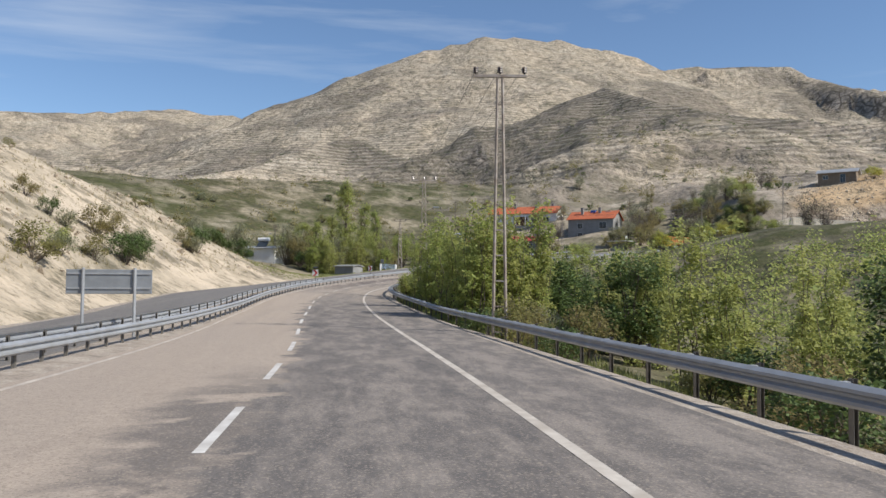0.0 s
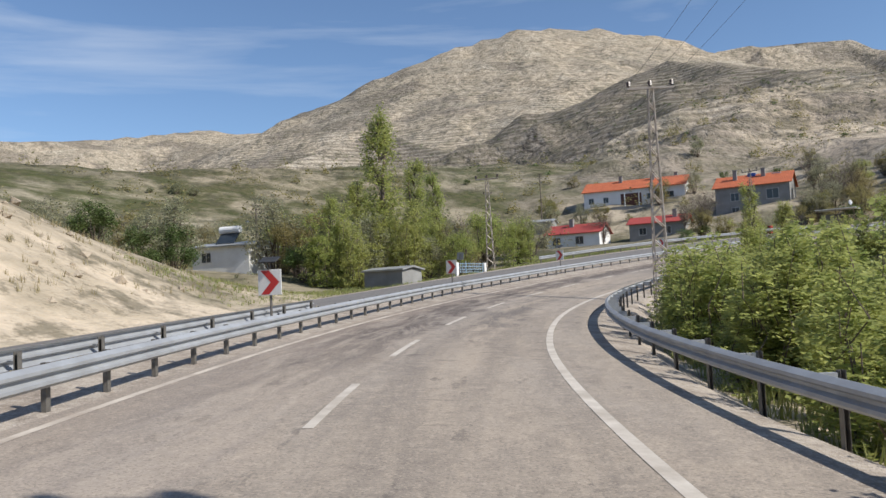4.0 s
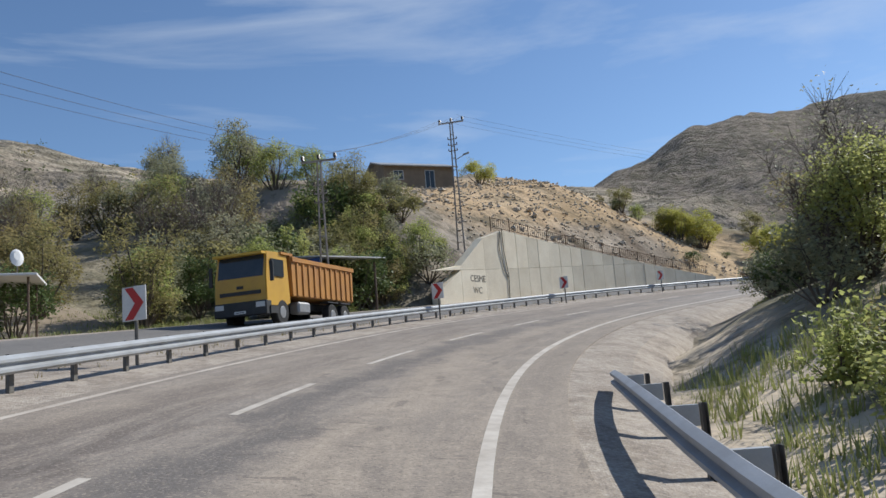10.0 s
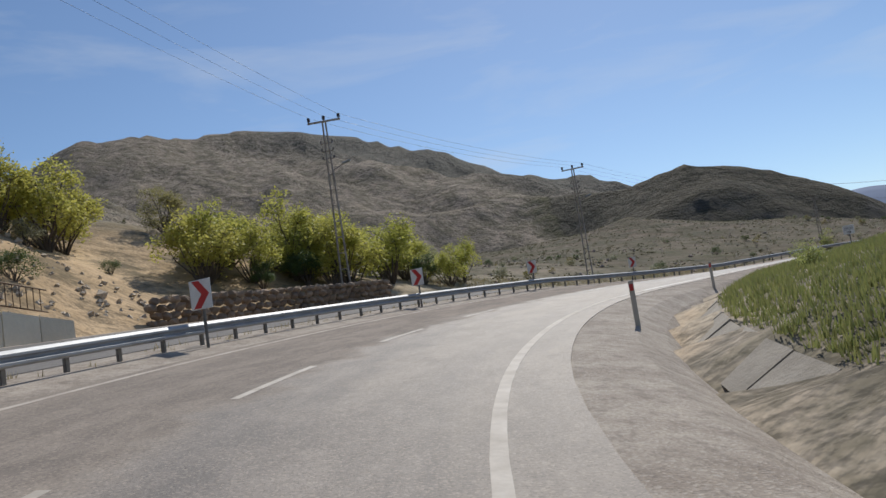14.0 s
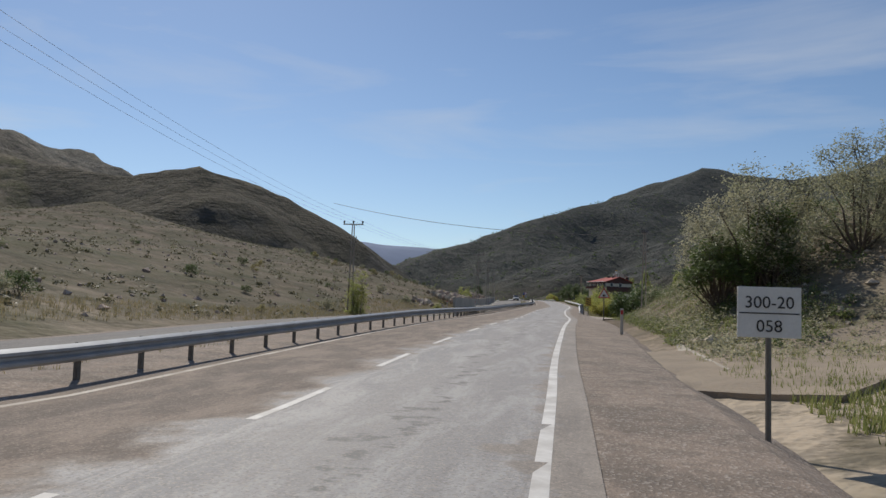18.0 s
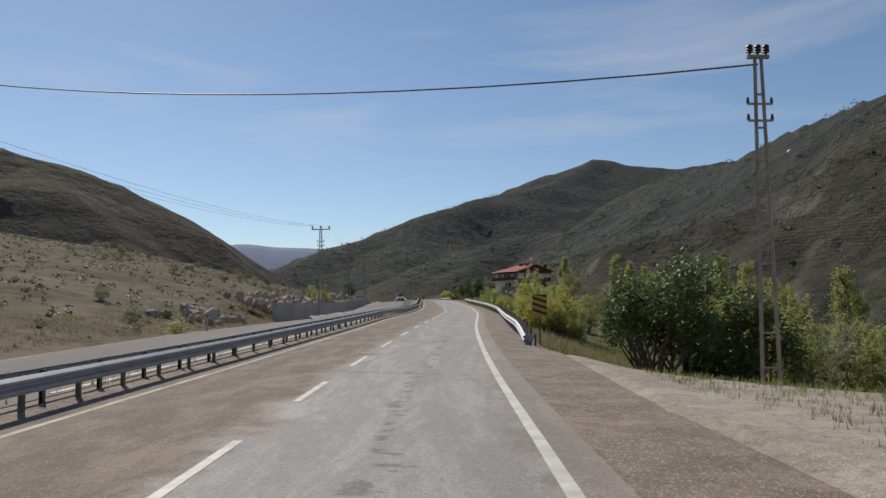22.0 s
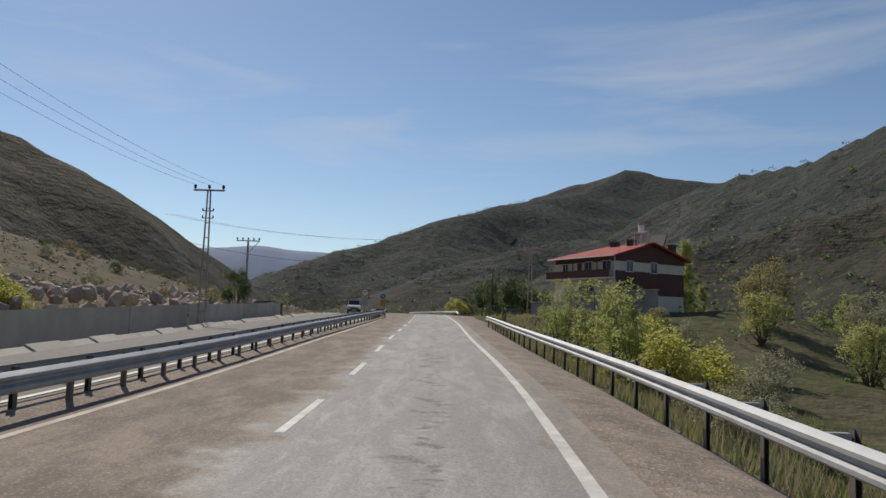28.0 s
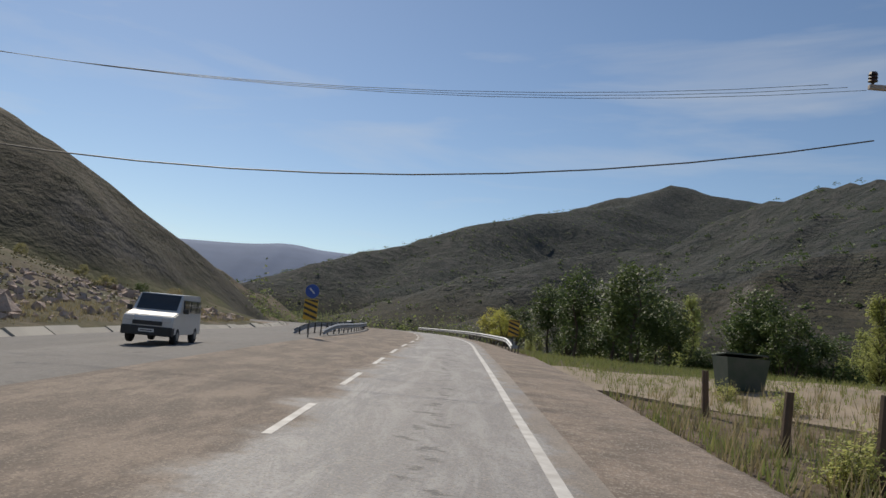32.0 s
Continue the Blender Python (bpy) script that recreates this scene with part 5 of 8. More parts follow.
# lined ditch at the foot of the bank, right of the road
M_DITCH = plain("weathered_ditch_concrete", (0.40, 0.36, 0.30), (0.27, 0.24, 0.195), 0.9, 0.95, 0, 0.5, 12.0, vary=0.12, dist=0.02)
ditch = thing("ditch_lining", Matrix.Translation(at(210, 3.2)), "sloping pale concrete slabs lining a roadside ditch", "ditch")
for s0, s1 in ((186, 251), (264, 273), (280, 291)):
    for a in np.arange(s0, s1, 2.0):
        w = random.uniform(-0.05, 0.05)
        inv = ditch.matrix_basis.inverted()
        v = [inv @ at(s, u, h) for s in (a + 0.02, a + 1.97) for u, h in ((2.95, -0.62 + w * 0.4), (3.85, -0.04 + w), (3.95, -0.12 + w), (3.05, -0.75))]
        finish("slab", v, [(0, 1, 5, 4), (1, 2, 6, 5), (2, 3, 7, 6), (3, 0, 4, 7), (3, 2, 1, 0), (4, 5, 6, 7)], M_DITCH, ditch)
ditch2 = thing("ditch_lining", Matrix.Translation(at(440, -16.6)), "low concrete slabs edging the verge below the hillside", "ditch")
for a in np.arange(372, 540, 2.4):
    inv = ditch2.matrix_basis.inverted()
    w = random.uniform(-0.06, 0.06)
    v = [inv @ at(s, u, h + w) for s in (a + 0.03, a + 2.37) for u, h in ((-14.75, -0.1), (-15.25, 0.22), (-15.4, 0.16), (-15.0, -0.4))]
    finish("slab", v, [(4, 5, 1, 0), (5, 6, 2, 1), (6, 7, 3, 2), (7, 4, 0, 3), (0, 1, 2, 3), (7, 6, 5, 4)], M_CONC, ditch2)

# ---- stones ----
def rock_mesh(name, seed, mat):
    rnd = random.Random(seed)
    bm = bmesh.new()
    bmesh.ops.create_icosphere(bm, subdivisions=1, radius=0.5)
    for v in bm.verts:
        v.co *= rnd.uniform(0.72, 1.25)
        v.co.z *= 0.75
    m = bpy.data.meshes.new(name)
    bm.to_mesh(m)
    bm.free()
    m.materials.append(mat)
    return m


BOULDERS = [rock_mesh("boulder", k, M_REDROCK if k % 2 else M_ROCK) for k in range(6)]
STONES = [rock_mesh("stone", 20 + k, M_STONE) for k in range(4)]
rnd = random.Random(7)
for k in range(230):
    s = rnd.uniform(374, 446) if k < 190 else rnd.uniform(354, 368)
    row = rnd.random()
    u = (low_u(s) if s > 368 else -18.9) - 0.8 - row * 4.2
    p = at(s, u)
    ob = new("boulder", BOULDERS[k % 6])
    sc = rnd.uniform(0.6, 1.25)
    z = max(gz(p.x, p.y), p.z + 0.95 + row * 1.5 if s > 368 else -99) + rnd.uniform(-0.1, 0.25)
    ob.matrix_basis = Matrix.Translation((p.x, p.y, z)) @ pose(0, 0, 0, rnd.uniform(0, 360), rnd.uniform(0, 360), rnd.uniform(0, 360)) @ Matrix.Diagonal((sc, sc, sc, 1))
    tagged(ob, "rough pinkish limestone boulder heaped behind the concrete wall" if s > 368 else "rough limestone boulder at the foot of the slope", "boulder", "boulders")
# dry-stone wall
sw = thing("dry_stone_wall", Matrix.Translation(at(226, -16.4)), "low wall of reddish-brown rubble stones at a field's edge", "wall")
inv = sw.matrix_basis.inverted()
for layer in range(4):
    for a in np.arange(218.5 + 0.2 * (layer % 2), 232.5, 0.45):
        ob = new("stone", STONES[rnd.randrange(4)])
        ob.parent = sw
        ob.matrix_basis = inv @ Matrix.Translation(at(a, -16.4, 0.1 + layer * 0.3)) @ pose(0, 0, 0, rnd.uniform(-20, 20), rnd.uniform(-20, 20), heading(a) + 90 + rnd.uniform(-15, 15)) @ Matrix.Diagonal((0.56, 0.5, 0.46, 1))


def scatter_rocks(name, n, pick, size, mat, label, seed):
    """Loose stones too many to count, joined."""
    r = random.Random(seed)
    pts = [pick(r) for _ in range(n)]
    zs = land([p[0] for p in pts], [p[1] for p in pts])[0]
    base = [(1, 0, 0), (-1, 0, 0), (0, 1, 0), (0, -1, 0), (0, 0, 1), (0, 0, -1)]
    tri = [(0, 2, 4), (2, 1, 4), (1, 3, 4), (3, 0, 4), (2, 0, 5), (1, 2, 5), (3, 1, 5), (0, 3, 5)]
    verts, faces = [], []
    for (x, y), z in zip(pts, zs):
        sc = size * r.uniform(0.4, 1.0) * (2.2 if r.random() < 0.06 else 1)
        q = Euler((r.uniform(0, 6), r.uniform(0, 6), r.uniform(0, 6))).to_matrix()
        o = len(verts)
        for b in base:
            v = q @ (Vector(b) * sc * r.uniform(0.6, 1.2))
            verts.append((x + v.x, y + v.y, z + v.z * 0.8 + sc * 0.15))
        faces += [tuple(o + i for i in f) for f in tri]
    return tagged(finish(name, verts, faces, mat), label, "stones", "", "stuff")


def beside(s0, s1, u0, u1):
    def pick(r):
        p = at(r.uniform(s0, s1), r.uniform(u0, u1))
        return p.x, p.y
    return pick


scatter_rocks("loose_rubble", 2600, beside(193, 221, -46, -17), 0.22, M_ROCK, "loose pale rubble on the slope above the retaining wall", 1)
scatter_rocks("loose_stones", 1100, beside(-30, 95, -60, -18), 0.35, M_ROCK, "scattered pale stones on a dry slope", 2)
scatter_rocks("hillside_stones", 900, beside(235, 520, -75, -19), 0.3, M_REDROCK, "scattered reddish stones on a dry slope", 3)
scatter_rocks("scree", 900, beside(440, 545, -34, -19), 0.45, M_REDROCK, "reddish scree on the slope above the road", 4)
scatter_rocks("verge_pebbles", 1800, lambda r: tuple(at(r.uniform(100, 500), r.choice([r.uniform(0.6, 2.6), r.uniform(-8.9, -7.5)])))[:2], 0.04, M_ROCK, "small stones on the gravel verge", 5)
scatter_rocks("yard_rubble", 420, beside(440, 454, 6.0, 9.6), 0.22, M_DARKSTONE, "heap of broken stone in front of a house", 6)

# ---- houses ----
M_WHITEWASH = plain("whitewashed_plaster", (0.80, 0.80, 0.79), (0.70, 0.69, 0.67), 0.8, 0.9, 0, 0.2, 12)
M_PALEBLUE = plain("pale_blue_gate_paint", (0.36, 0.50, 0.62), (0.28, 0.40, 0.52), 3, 0.5, 0, 0.05)
M_CREAM = plain("cream_plaster", (0.72, 0.67, 0.56), (0.62, 0.56, 0.45), 0.8, 0.9, 0, 0.2, 12)
M_BROWN = plain("red_brown_paint", (0.13, 0.055, 0.045), (0.10, 0.045, 0.04), 0.8, 0.8, 0, 0.1, 12)
M_GREYPL = plain("grey_render", (0.30, 0.30, 0.29), (0.22, 0.215, 0.205), 0.8, 0.95, 0, 0.3, 10)
M_GLASS = plain("dark_window_glass", (0.03, 0.04, 0.05), (0.05, 0.06, 0.07), 1, 0.08, 0, 0)
M_FRAME = plain("white_window_frame", (0.66, 0.66, 0.64), (0.55, 0.55, 0.53), 2, 0.6, 0, 0)
M_TIN = plain("grey_tin_sheet", (0.45, 0.46, 0.46), (0.33, 0.33, 0.32), 0.9, 0.5, 0.4, 0.1)
M_ADOBE = plain("brown_mud_brick", (0.27, 0.21, 0.15), (0.20, 0.155, 0.11), 1.2, 0.95, 0, 0.4, 9)
M_TIMBER = plain("weathered_timber", (0.16, 0.11, 0.075), (0.10, 0.075, 0.055), 3, 0.85, 0, 0.3)


def tile_material(name, a, b):
    """Clay tile courses: relief down the slope and along it, from the face's own uv in metres."""
    m, n, l, p = material(name)
    uv = n.new("ShaderNodeUVMap").outputs["UV"]
    w1 = n.new("ShaderNodeTexWave")
    w1.bands_direction = "X"
    w1.inputs["Scale"].default_value = 1.3
    l.new(uv, w1.inputs["Vector"])
    w2 = n.new("ShaderNodeTexWave")
    w2.bands_direction, w2.wave_profile = "Y", "SAW"
    w2.inputs["Scale"].default_value = 0.95
    l.new(uv, w2.inputs["Vector"])
    c = mixed(n, l, noise_of(n, l, uv, 0.9, 5, 0.6, 0.35, 0.65), a, b)
    c = mixed(n, l, noise_of(n, l, uv, 6.0, 3, 0.6, 0.5, 0.75), c, tuple(v * 0.55 for v in a))
    l.new(c, p.inputs["Base Color"])
    p.inputs["Roughness"].default_value = 0.8
    h = n.new("ShaderNodeMath")
    l.new(w1.outputs["Fac"], h.inputs[0])
    l.new(w2.outputs["Fac"], h.inputs[1])
    bumped(n, l, p, h.outputs[0], 0.8, 0.05)
    return m


M_TILE = tile_material("orange_clay_tiles", (0.56, 0.15, 0.06), (0.46, 0.12, 0.05))
M_TILE_RED = tile_material("red_clay_tiles", (0.42, 0.06, 0.05), (0.34, 0.06, 0.05))


def roof_plane(name, pts, mat, parent, thick=0.12):
    """A sloping roof slab over pts (eave a, eave b, ridge b, ridge a), with uv in metres."""
    pts = [Vector(p) for p in pts]
    nrm = (pts[1] - pts[0]).cross(pts[-1] - pts[0]).normalized()
    if nrm.z < 0:
        nrm = -nrm
    lo = [p - nrm * thick for p in pts]
    ex = (pts[1] - pts[0]).normalized()
    ey = nrm.cross(ex)
    v = pts + lo
    n = len(pts)
    f = [tuple(range(n)), tuple(range(2 * n - 1, n - 1, -1))] + [(i, n + i, n + (i + 1) % n, (i + 1) % n) for i in range(n)]
    uvs = [((p - pts[0]).dot(ex), (p - pts[0]).dot(ey)) for p in v]
    return finish(name, v, f, mat, parent, "", uvs)


def window_at(parent, x, z, w, h, y=0.0, axis="x", bars=1):
    """A framed window standing 4 cm proud in the wall y = const (axis x), or x = const (axis y)."""
    m = Matrix.Identity(4) if axis == "x" else pose(0, 0, 0, 0, 0, 90)
    off = Vector((x, y, z)) if axis == "x" else Vector((y, x, z))
    e = box("window", -w / 2, -0.02, 0, w / 2, 0.05, h, M_GLASS, parent, "dark window pane")
    e.matrix_basis = Matrix.Translation(off) @ m
    for q in ((-w / 2 - 0.06, 0, -w / 2, h), (w / 2, 0, w / 2 + 0.06, h), (-w / 2 - 0.06, h, w / 2 + 0.06, h + 0.06), (-w / 2 - 0.1, -0.06, w / 2 + 0.1, 0)):
        box("frame", q[0], -0.05, q[1], q[2], 0.05, q[3], M_FRAME, e)
    for k in range(bars):
        xx = -w / 2 + w * (k + 1) / (bars + 1)
        box("glazing_bar", xx - 0.02, -0.035, 0, xx + 0.02, -0.02, h, M_FRAME, e)


def gable_house(name, ax, ay, bx, by, depth, z0, eave, ridge, wall_mat, roof_mat, label, windows=(), side_windows=(), overhang=0.4, chimneys=(), group="village houses", hip=0.0, foot=-1.5, hip_a=0.0):
    """A house whose front wall runs from a to b; it reaches back by depth. The ridge lies along the front."""
    d = Vector((bx - ax, by - ay, 0))
    length = d.length
    root = thing(name, Matrix.Translation((ax, ay, z0)) @ pose(0, 0, 0, 0, 0, math.degrees(math.atan2(d.y, d.x))), label, "house", group)
    t = 0.25
    for q in ((0, 0, length, t), (0, depth - t, length, depth), (0, t, t, depth - t), (length - t, t, length, depth - t)):
        box("wall", q[0], q[1], foot, q[2], q[3], eave, wall_mat, root)
    if not hip:
        for x in (length - t,) if hip_a else (0.0, length - t):
            finish("gable", [(x, 0, eave), (x, depth, eave), (x, depth / 2, ridge - 0.1), (x + t, 0, eave), (x + t, depth, eave), (x + t, depth / 2, ridge - 0.1)],
                   [(0, 2, 1), (3, 4, 5), (0, 3, 5, 2), (1, 2, 5, 4), (0, 1, 4, 3)], wall_mat, root)
    o = overhang
    drop = (ridge - eave) * o / (depth / 2)
    e = eave - drop + 0.12
    r = ridge + 0.12
    ha, hb = hip_a or hip, hip
    roof_plane("roof", [(-o, -o, e), (length + o, -o, e), (length + o - hb, depth / 2, r), (-o + ha, depth / 2, r)], roof_mat, root)
    roof_plane("roof", [(length + o, depth + o, e), (-o, depth + o, e), (-o + ha, depth / 2, r), (length + o - hb, depth / 2, r)], roof_mat, root)
    if hb:
        roof_plane("roof", [(length + o, -o, e), (length + o, depth + o, e), (length + o - hb, depth / 2, r)], roof_mat, root)
    if ha:
        roof_plane("roof", [(-o, depth + o, e), (-o, -o, e), (-o + ha, depth / 2, r)], roof_mat, root)
    for x, z, w, h in windows:
        window_at(root, x, z, w, h)
    for y, z, w, h, side in side_windows:
        window_at(root, y, z, w, h, length if side else 0.0, "y")
    for x, y in chimneys:
        box("chimney", x - 0.3, y - 0.3, eave, x + 0.3, y + 0.3, ridge + 0.8, M_GREYPL, root, "plastered chimney")
        box("chimney_cap", x - 0.36, y - 0.36, ridge + 0.8, x + 0.36, y + 0.36, ridge + 0.88, M_GREYPL, root)
    return root


# long white house on the slope
h1 = gable_house("long_house", 12.4, 210.8, 29.6, 203.8, 8.0, 17.1, 3.5, 5.5, M_WHITEWASH, M_TILE, "long whitewashed house with an orange tiled roof",
                 [(1.4, 1.2, 0.9, 1.0), (4.2, 1.2, 0.9, 1.0), (12.6, 1.3, 1.6, 1.0), (15.8, 1.3, 1.6, 1.0)], [(4, 1.2, 0.9, 1.0, True)], chimneys=((6.5, 3.2), (12.5, 3.2), (16.5, 5)))
# flat brown panel on the wall stands for the shade of a porch
box("porch_recess", 7.0, -0.06, 0.0, 10.8, -0.01, 2.6, M_BROWN, h1, "flat brown panel standing for the porch's shade")
box("terrace", -0.5, -3.0, -1.6, 18.4, -0.02, -0.05, M_GREYPL, h1, "grey terrace wall")
for x in (8.0, 10.6):
    box("porch_post", x - 0.08, -1.5, -0.05, x + 0.08, -1.34, 2.7, M_WHITEWASH, h1)
# red-roofed house near the road
gable_house("cottage", 2.4, 181.9, 9.9, 178.4, 6.0, 8.1, 2.7, 4.1, M_WHITEWASH, M_TILE_RED, "small white cottage with a red tiled roof and dormer",
            [(1.6, 1.0, 1.2, 1.1), (5.2, 1.0, 1.2, 1.1)], [(2.5, 1.1, 0.8, 1.0, True)], chimneys=((3.4, 2.2),))
gable_house("cottage", 14.8, 180.6, 22.4, 177.4, 6.0, 9.2, 2.5, 3.6, M_GREYPL, M_TILE_RED, "low grey cottage with a faded red tiled roof", [(2, 0.8, 1, 1), (5.6, 0.8, 1, 1)], [(2.5, 0.8, 0.8, 1.0, True)], chimneys=((6.5, 2.0),))
# house by the bend
h2 = gable_house("village_house", 30.4, 188.8, 40.2, 183.6, 8.0, 12.9, 4.6, 6.6, M_GREYPL, M_TILE, "two-storey grey rendered house with an orange tiled roof",
                 [(3.0, 2.3, 1.2, 1.2), (8.6, 2.2, 1.7, 1.5), (3.0, 0.2, 1.1, 1.0)], [(2.6, 2.2, 1.5, 1.4, True)], chimneys=((2.8, 2.4), (7.0, 3.0)))
box("water_tank", 4.6, 3.2, 5.4, 5.8, 4.2, 6.9, M_BLUE, h2, "blue water tank", 0.06)
box("water_tank", 8.2, 3.4, 5.2, 9.6, 4.4, 6.6, M_SIGNBACK, h2, "grey water tank", 0.06)
box("end_wall", 10.41, 0.1, -1, 10.46, 7.9, 4.4, M_CREAM, h2, "cream gable wall")
z = gz(1, 194)
gable_house("shed", -0.6, 195.0, 4.4, 193.4, 4.0, z, 2.2, 2.7, M_GREYPL, M_TIN, "small grey shed with a flat tin roof", [(1.5, 0.9, 0.7, 0.7)], [], 0.3)
gable_house("barn", 87.8, 181.4, 94.4, 177.0, 6.0, 25.3, 2.7, 3.7, M_ADOBE, M_TIN, "brown mud-brick barn with a grey tin roof on a ridge", [(1.6, 1.2, 1.0, 0.9), (5.2, 0.3, 1.0, 1.9)], [], 0.5)
# white hut with solar heater
z = gz(-30, 128)
hut = gable_house("hut", -33.0, 128.6, -27.6, 127.2, 4.5, z, 2.2, 2.6, M_WHITEWASH, M_TIN, "low white hut with a solar water heater on its roof", [(1.4, 0.9, 0.9, 0.8)], [], 0.35)
p = box("solar_heater", -0.9, -0.05, 0, 0.9, 0.05, 1.6, M_GLASS, hut, "dark solar panel")
p.matrix_basis = pose(2.6, 1.0, 2.5, -45, 0, 0)
tube("heater_tank", (1.6, 2.0, 3.8), (3.6, 2.0, 3.8), 0.32, 0.32, M_WHITEWASH, hut, "white water tank", 12)
# awning house and yard beside the truck
z = gz(36.4, 160)
aw = thing("open_shelter", pose(36.4, 160.0, z, 0, 0, -35) @ Matrix.Diagonal((0.5, 0.55, 0.85, 1)), "ramshackle open shelter with a pale corrugated awning", "shelter")
for x, y in ((-4, -2), (0, -2), (4, -2), (-4, 2), (4, 2)):
    tube("post", (x, y, -0.5), (x, y, 2.5), 0.09, 0.08, M_TIMBER, aw)
box("awning", -4.6, -2.7, 2.5, 4.6, 2.6, 2.6, M_WHITEWASH, aw, "sagging pale awning", 0.02)
box("back_wall", -4.2, 1.9, -0.5, 1.2, 2.1, 2.0, M_GREYPL, aw, "grey back wall")
box("counter", -3.4, -1.6, -0.2, -0.6, -1.0, 0.9, M_GREYPL, aw, "grey counter")
bm = bmesh.new()
bmesh.ops.create_cone(bm, cap_ends=True, segments=20, radius1=0.42, radius2=0.2, depth=0.12, matrix=pose(3.2, -1, 3.4, 60, 0, 20))
part("satellite_dish", bm, M_WHITEWASH, aw, "white satellite dish")
tube("dish_mast", (3.2, -0.9, 2.6), (3.2, -0.9, 3.3), 0.03, 0.03, M_POST, aw)
pump = thing("oil_drum", Matrix.Translation(at(153.5, -17.0)), "rusty red oil drum at the verge", "drum")
tube("drum", (0, 0, -0.05), (0, 0, 0.88), 0.29, 0.29, M_RED, pump, sides=18)
for zz in (0.28, 0.58):
    tube("hoop", (0, 0, zz), (0, 0, zz + 0.03), 0.305, 0.305, M_RUST, pump, sides=18)
# tin shed under the trees left of the wall
z = gz(56.2, 161.4)
sh = thing("tin_shed", pose(56.2, 161.4, z, 0, 0, -4) @ Matrix.Diagonal((1.05, 1.0, 1.35, 1)), "open timber shed with a bent pale tin roof and blue tarpaulin", "shed")
for x, y in ((-2, -1.3), (2, -1.3), (-2, 1.3), (2, 1.3)):
    tube("post", (x, y, -0.5), (x, y, 2.2), 0.07, 0.07, M_TIMBER, sh)
box("back_wall", -2.1, 1.25, -0.3, 2.1, 1.35, 2.1, M_TIMBER, sh)
roof_plane("roof", [(-2.4, -1.8, 2.2), (2.4, -1.8, 2.35), (2.4, 1.7, 2.6), (-2.4, 1.7, 2.5)], M_WHITEWASH, sh, 0.04)
box("tarpaulin", -2.15, -1.4, 0.3, -2.08, 1.3, 2.2, M_BLUE, sh, "blue tarpaulin")
# mesh gate and grey hut by the first lattice pole
g = thing("yard_gate", Matrix.Translation(at(117.0, -17.2, 0.0)) @ pose(0, 0, 0, 0, 0, heading(116) + 90), "low pale blue steel lattice gate between short white posts", "gate")
for x in (-2.0, 1.95):
    box("gate_post", x - 0.16, -0.12, -0.4, x + 0.16, 0.12, 0.86, M_WHITEWASH, g, "", 0.02)
tube("gate_stile", (-0.7, 0, -0.1), (-0.7, 0, 0.98), 0.03, 0.03, M_PALEBLUE, g, sides=6)
rr = random.Random(41)
for row in range(4):
    tube("rail", (-1.8, 0, 0.1 + row * 0.23), (1.8, 0, 0.1 + row * 0.23), 0.024, 0.024, M_PALEBLUE, g, sides=4)
    if row < 3:
        for k in range(13):
            x = -1.72 + k * 0.28 + rr.uniform(-0.08, 0.08)
            tube("bar", (x, 0, 0.1 + row * 0.23), (x + rr.uniform(-0.06, 0.06), 0, 0.33 + row * 0.23), 0.022, 0.022, M_PALEBLUE, g, sides=4)
back = thing("sign_back", Matrix.Translation(at(114.6, -16.3, -0.1)) @ pose(0, 0, 0, 0, 6, heading(114)), "grey back of a square road sign on a thin leaning pole", "road sign")
tube("sign_pole", (0, 0, -0.4), (0, 0, 1.75), 0.028, 0.028, M_POST, back)
box("sign_plate", -0.3, 0.03, 1.3, 0.3, 0.05, 1.85, M_SIGNBACK, back, "bare grey sign plate", 0.008)
p = at(110.5, -19.5)
gable_house("hut", p.x - 1.6, p.y + 1.2, p.x + 1.4, p.y - 0.6, 2.4, p.z - 0.1, 1.2, 1.4, M_GREYPL, M_TIN, "tiny grey concrete hut with a flat roof", [], [], 0.2)

# ---- the inn: two storeys, cream and red-brown, red roof ----
inn = gable_house("roadside_house", 236.6, -58.9, 229.3, -56.1, 8.0, 17.65, 3.95, 5.15, M_CREAM, M_TILE_RED, "two-storey cream and brown house with a red tiled roof", [], [], 0.5, group="", hip_a=3.0, foot=-2.5)
LEN = math.hypot(7.3, 2.8)
# local x runs along the front from the far corner; local y goes back from the road's side
for x, w, h in ((6.9, 1.0, 0.75), (4.6, 0.85, 0.75), (1.5, 0.7, 0.66)):
    window_at(inn, x, 2.72, w, h, -0.03)
box("door", 3.1, -0.05, 2.1, 3.65, -0.01, 3.42, M_BROWN, inn, "dark brown balcony door")
window_at(inn, 3.75, 0.72, 0.75, 0.9, -0.03, bars=2)
box("door", 4.4, -0.05, -0.1, 5.25, -0.01, 1.65, M_BLACK, inn, "dark ground-floor doorway")
box("brown_band", 0.03, -0.035, 3.46, LEN + 0.03, -0.012, 3.93, M_BROWN, inn, "red-brown painted band")
for x in (2.5, 4.1, 5.7):
    box("upright_strip", x - 0.03, -0.09, 2.0, x + 0.03, -0.04, 3.46, M_BROWN, inn, "brown upright strip")
box("balcony", -0.45, -0.75, 1.97, LEN + 0.05, -0.04, 2.08, M_CREAM, inn, "cream balcony slab")
box("balcony_parapet", -0.4, -0.75, 2.08, LEN + 0.05, -0.68, 2.70, M_BROWN, inn, "brown balcony parapet")
box("balcony_parapet", -0.4, -0.68, 2.08, -0.32, -0.04, 2.70, M_BROWN, inn, "brown balcony parapet")
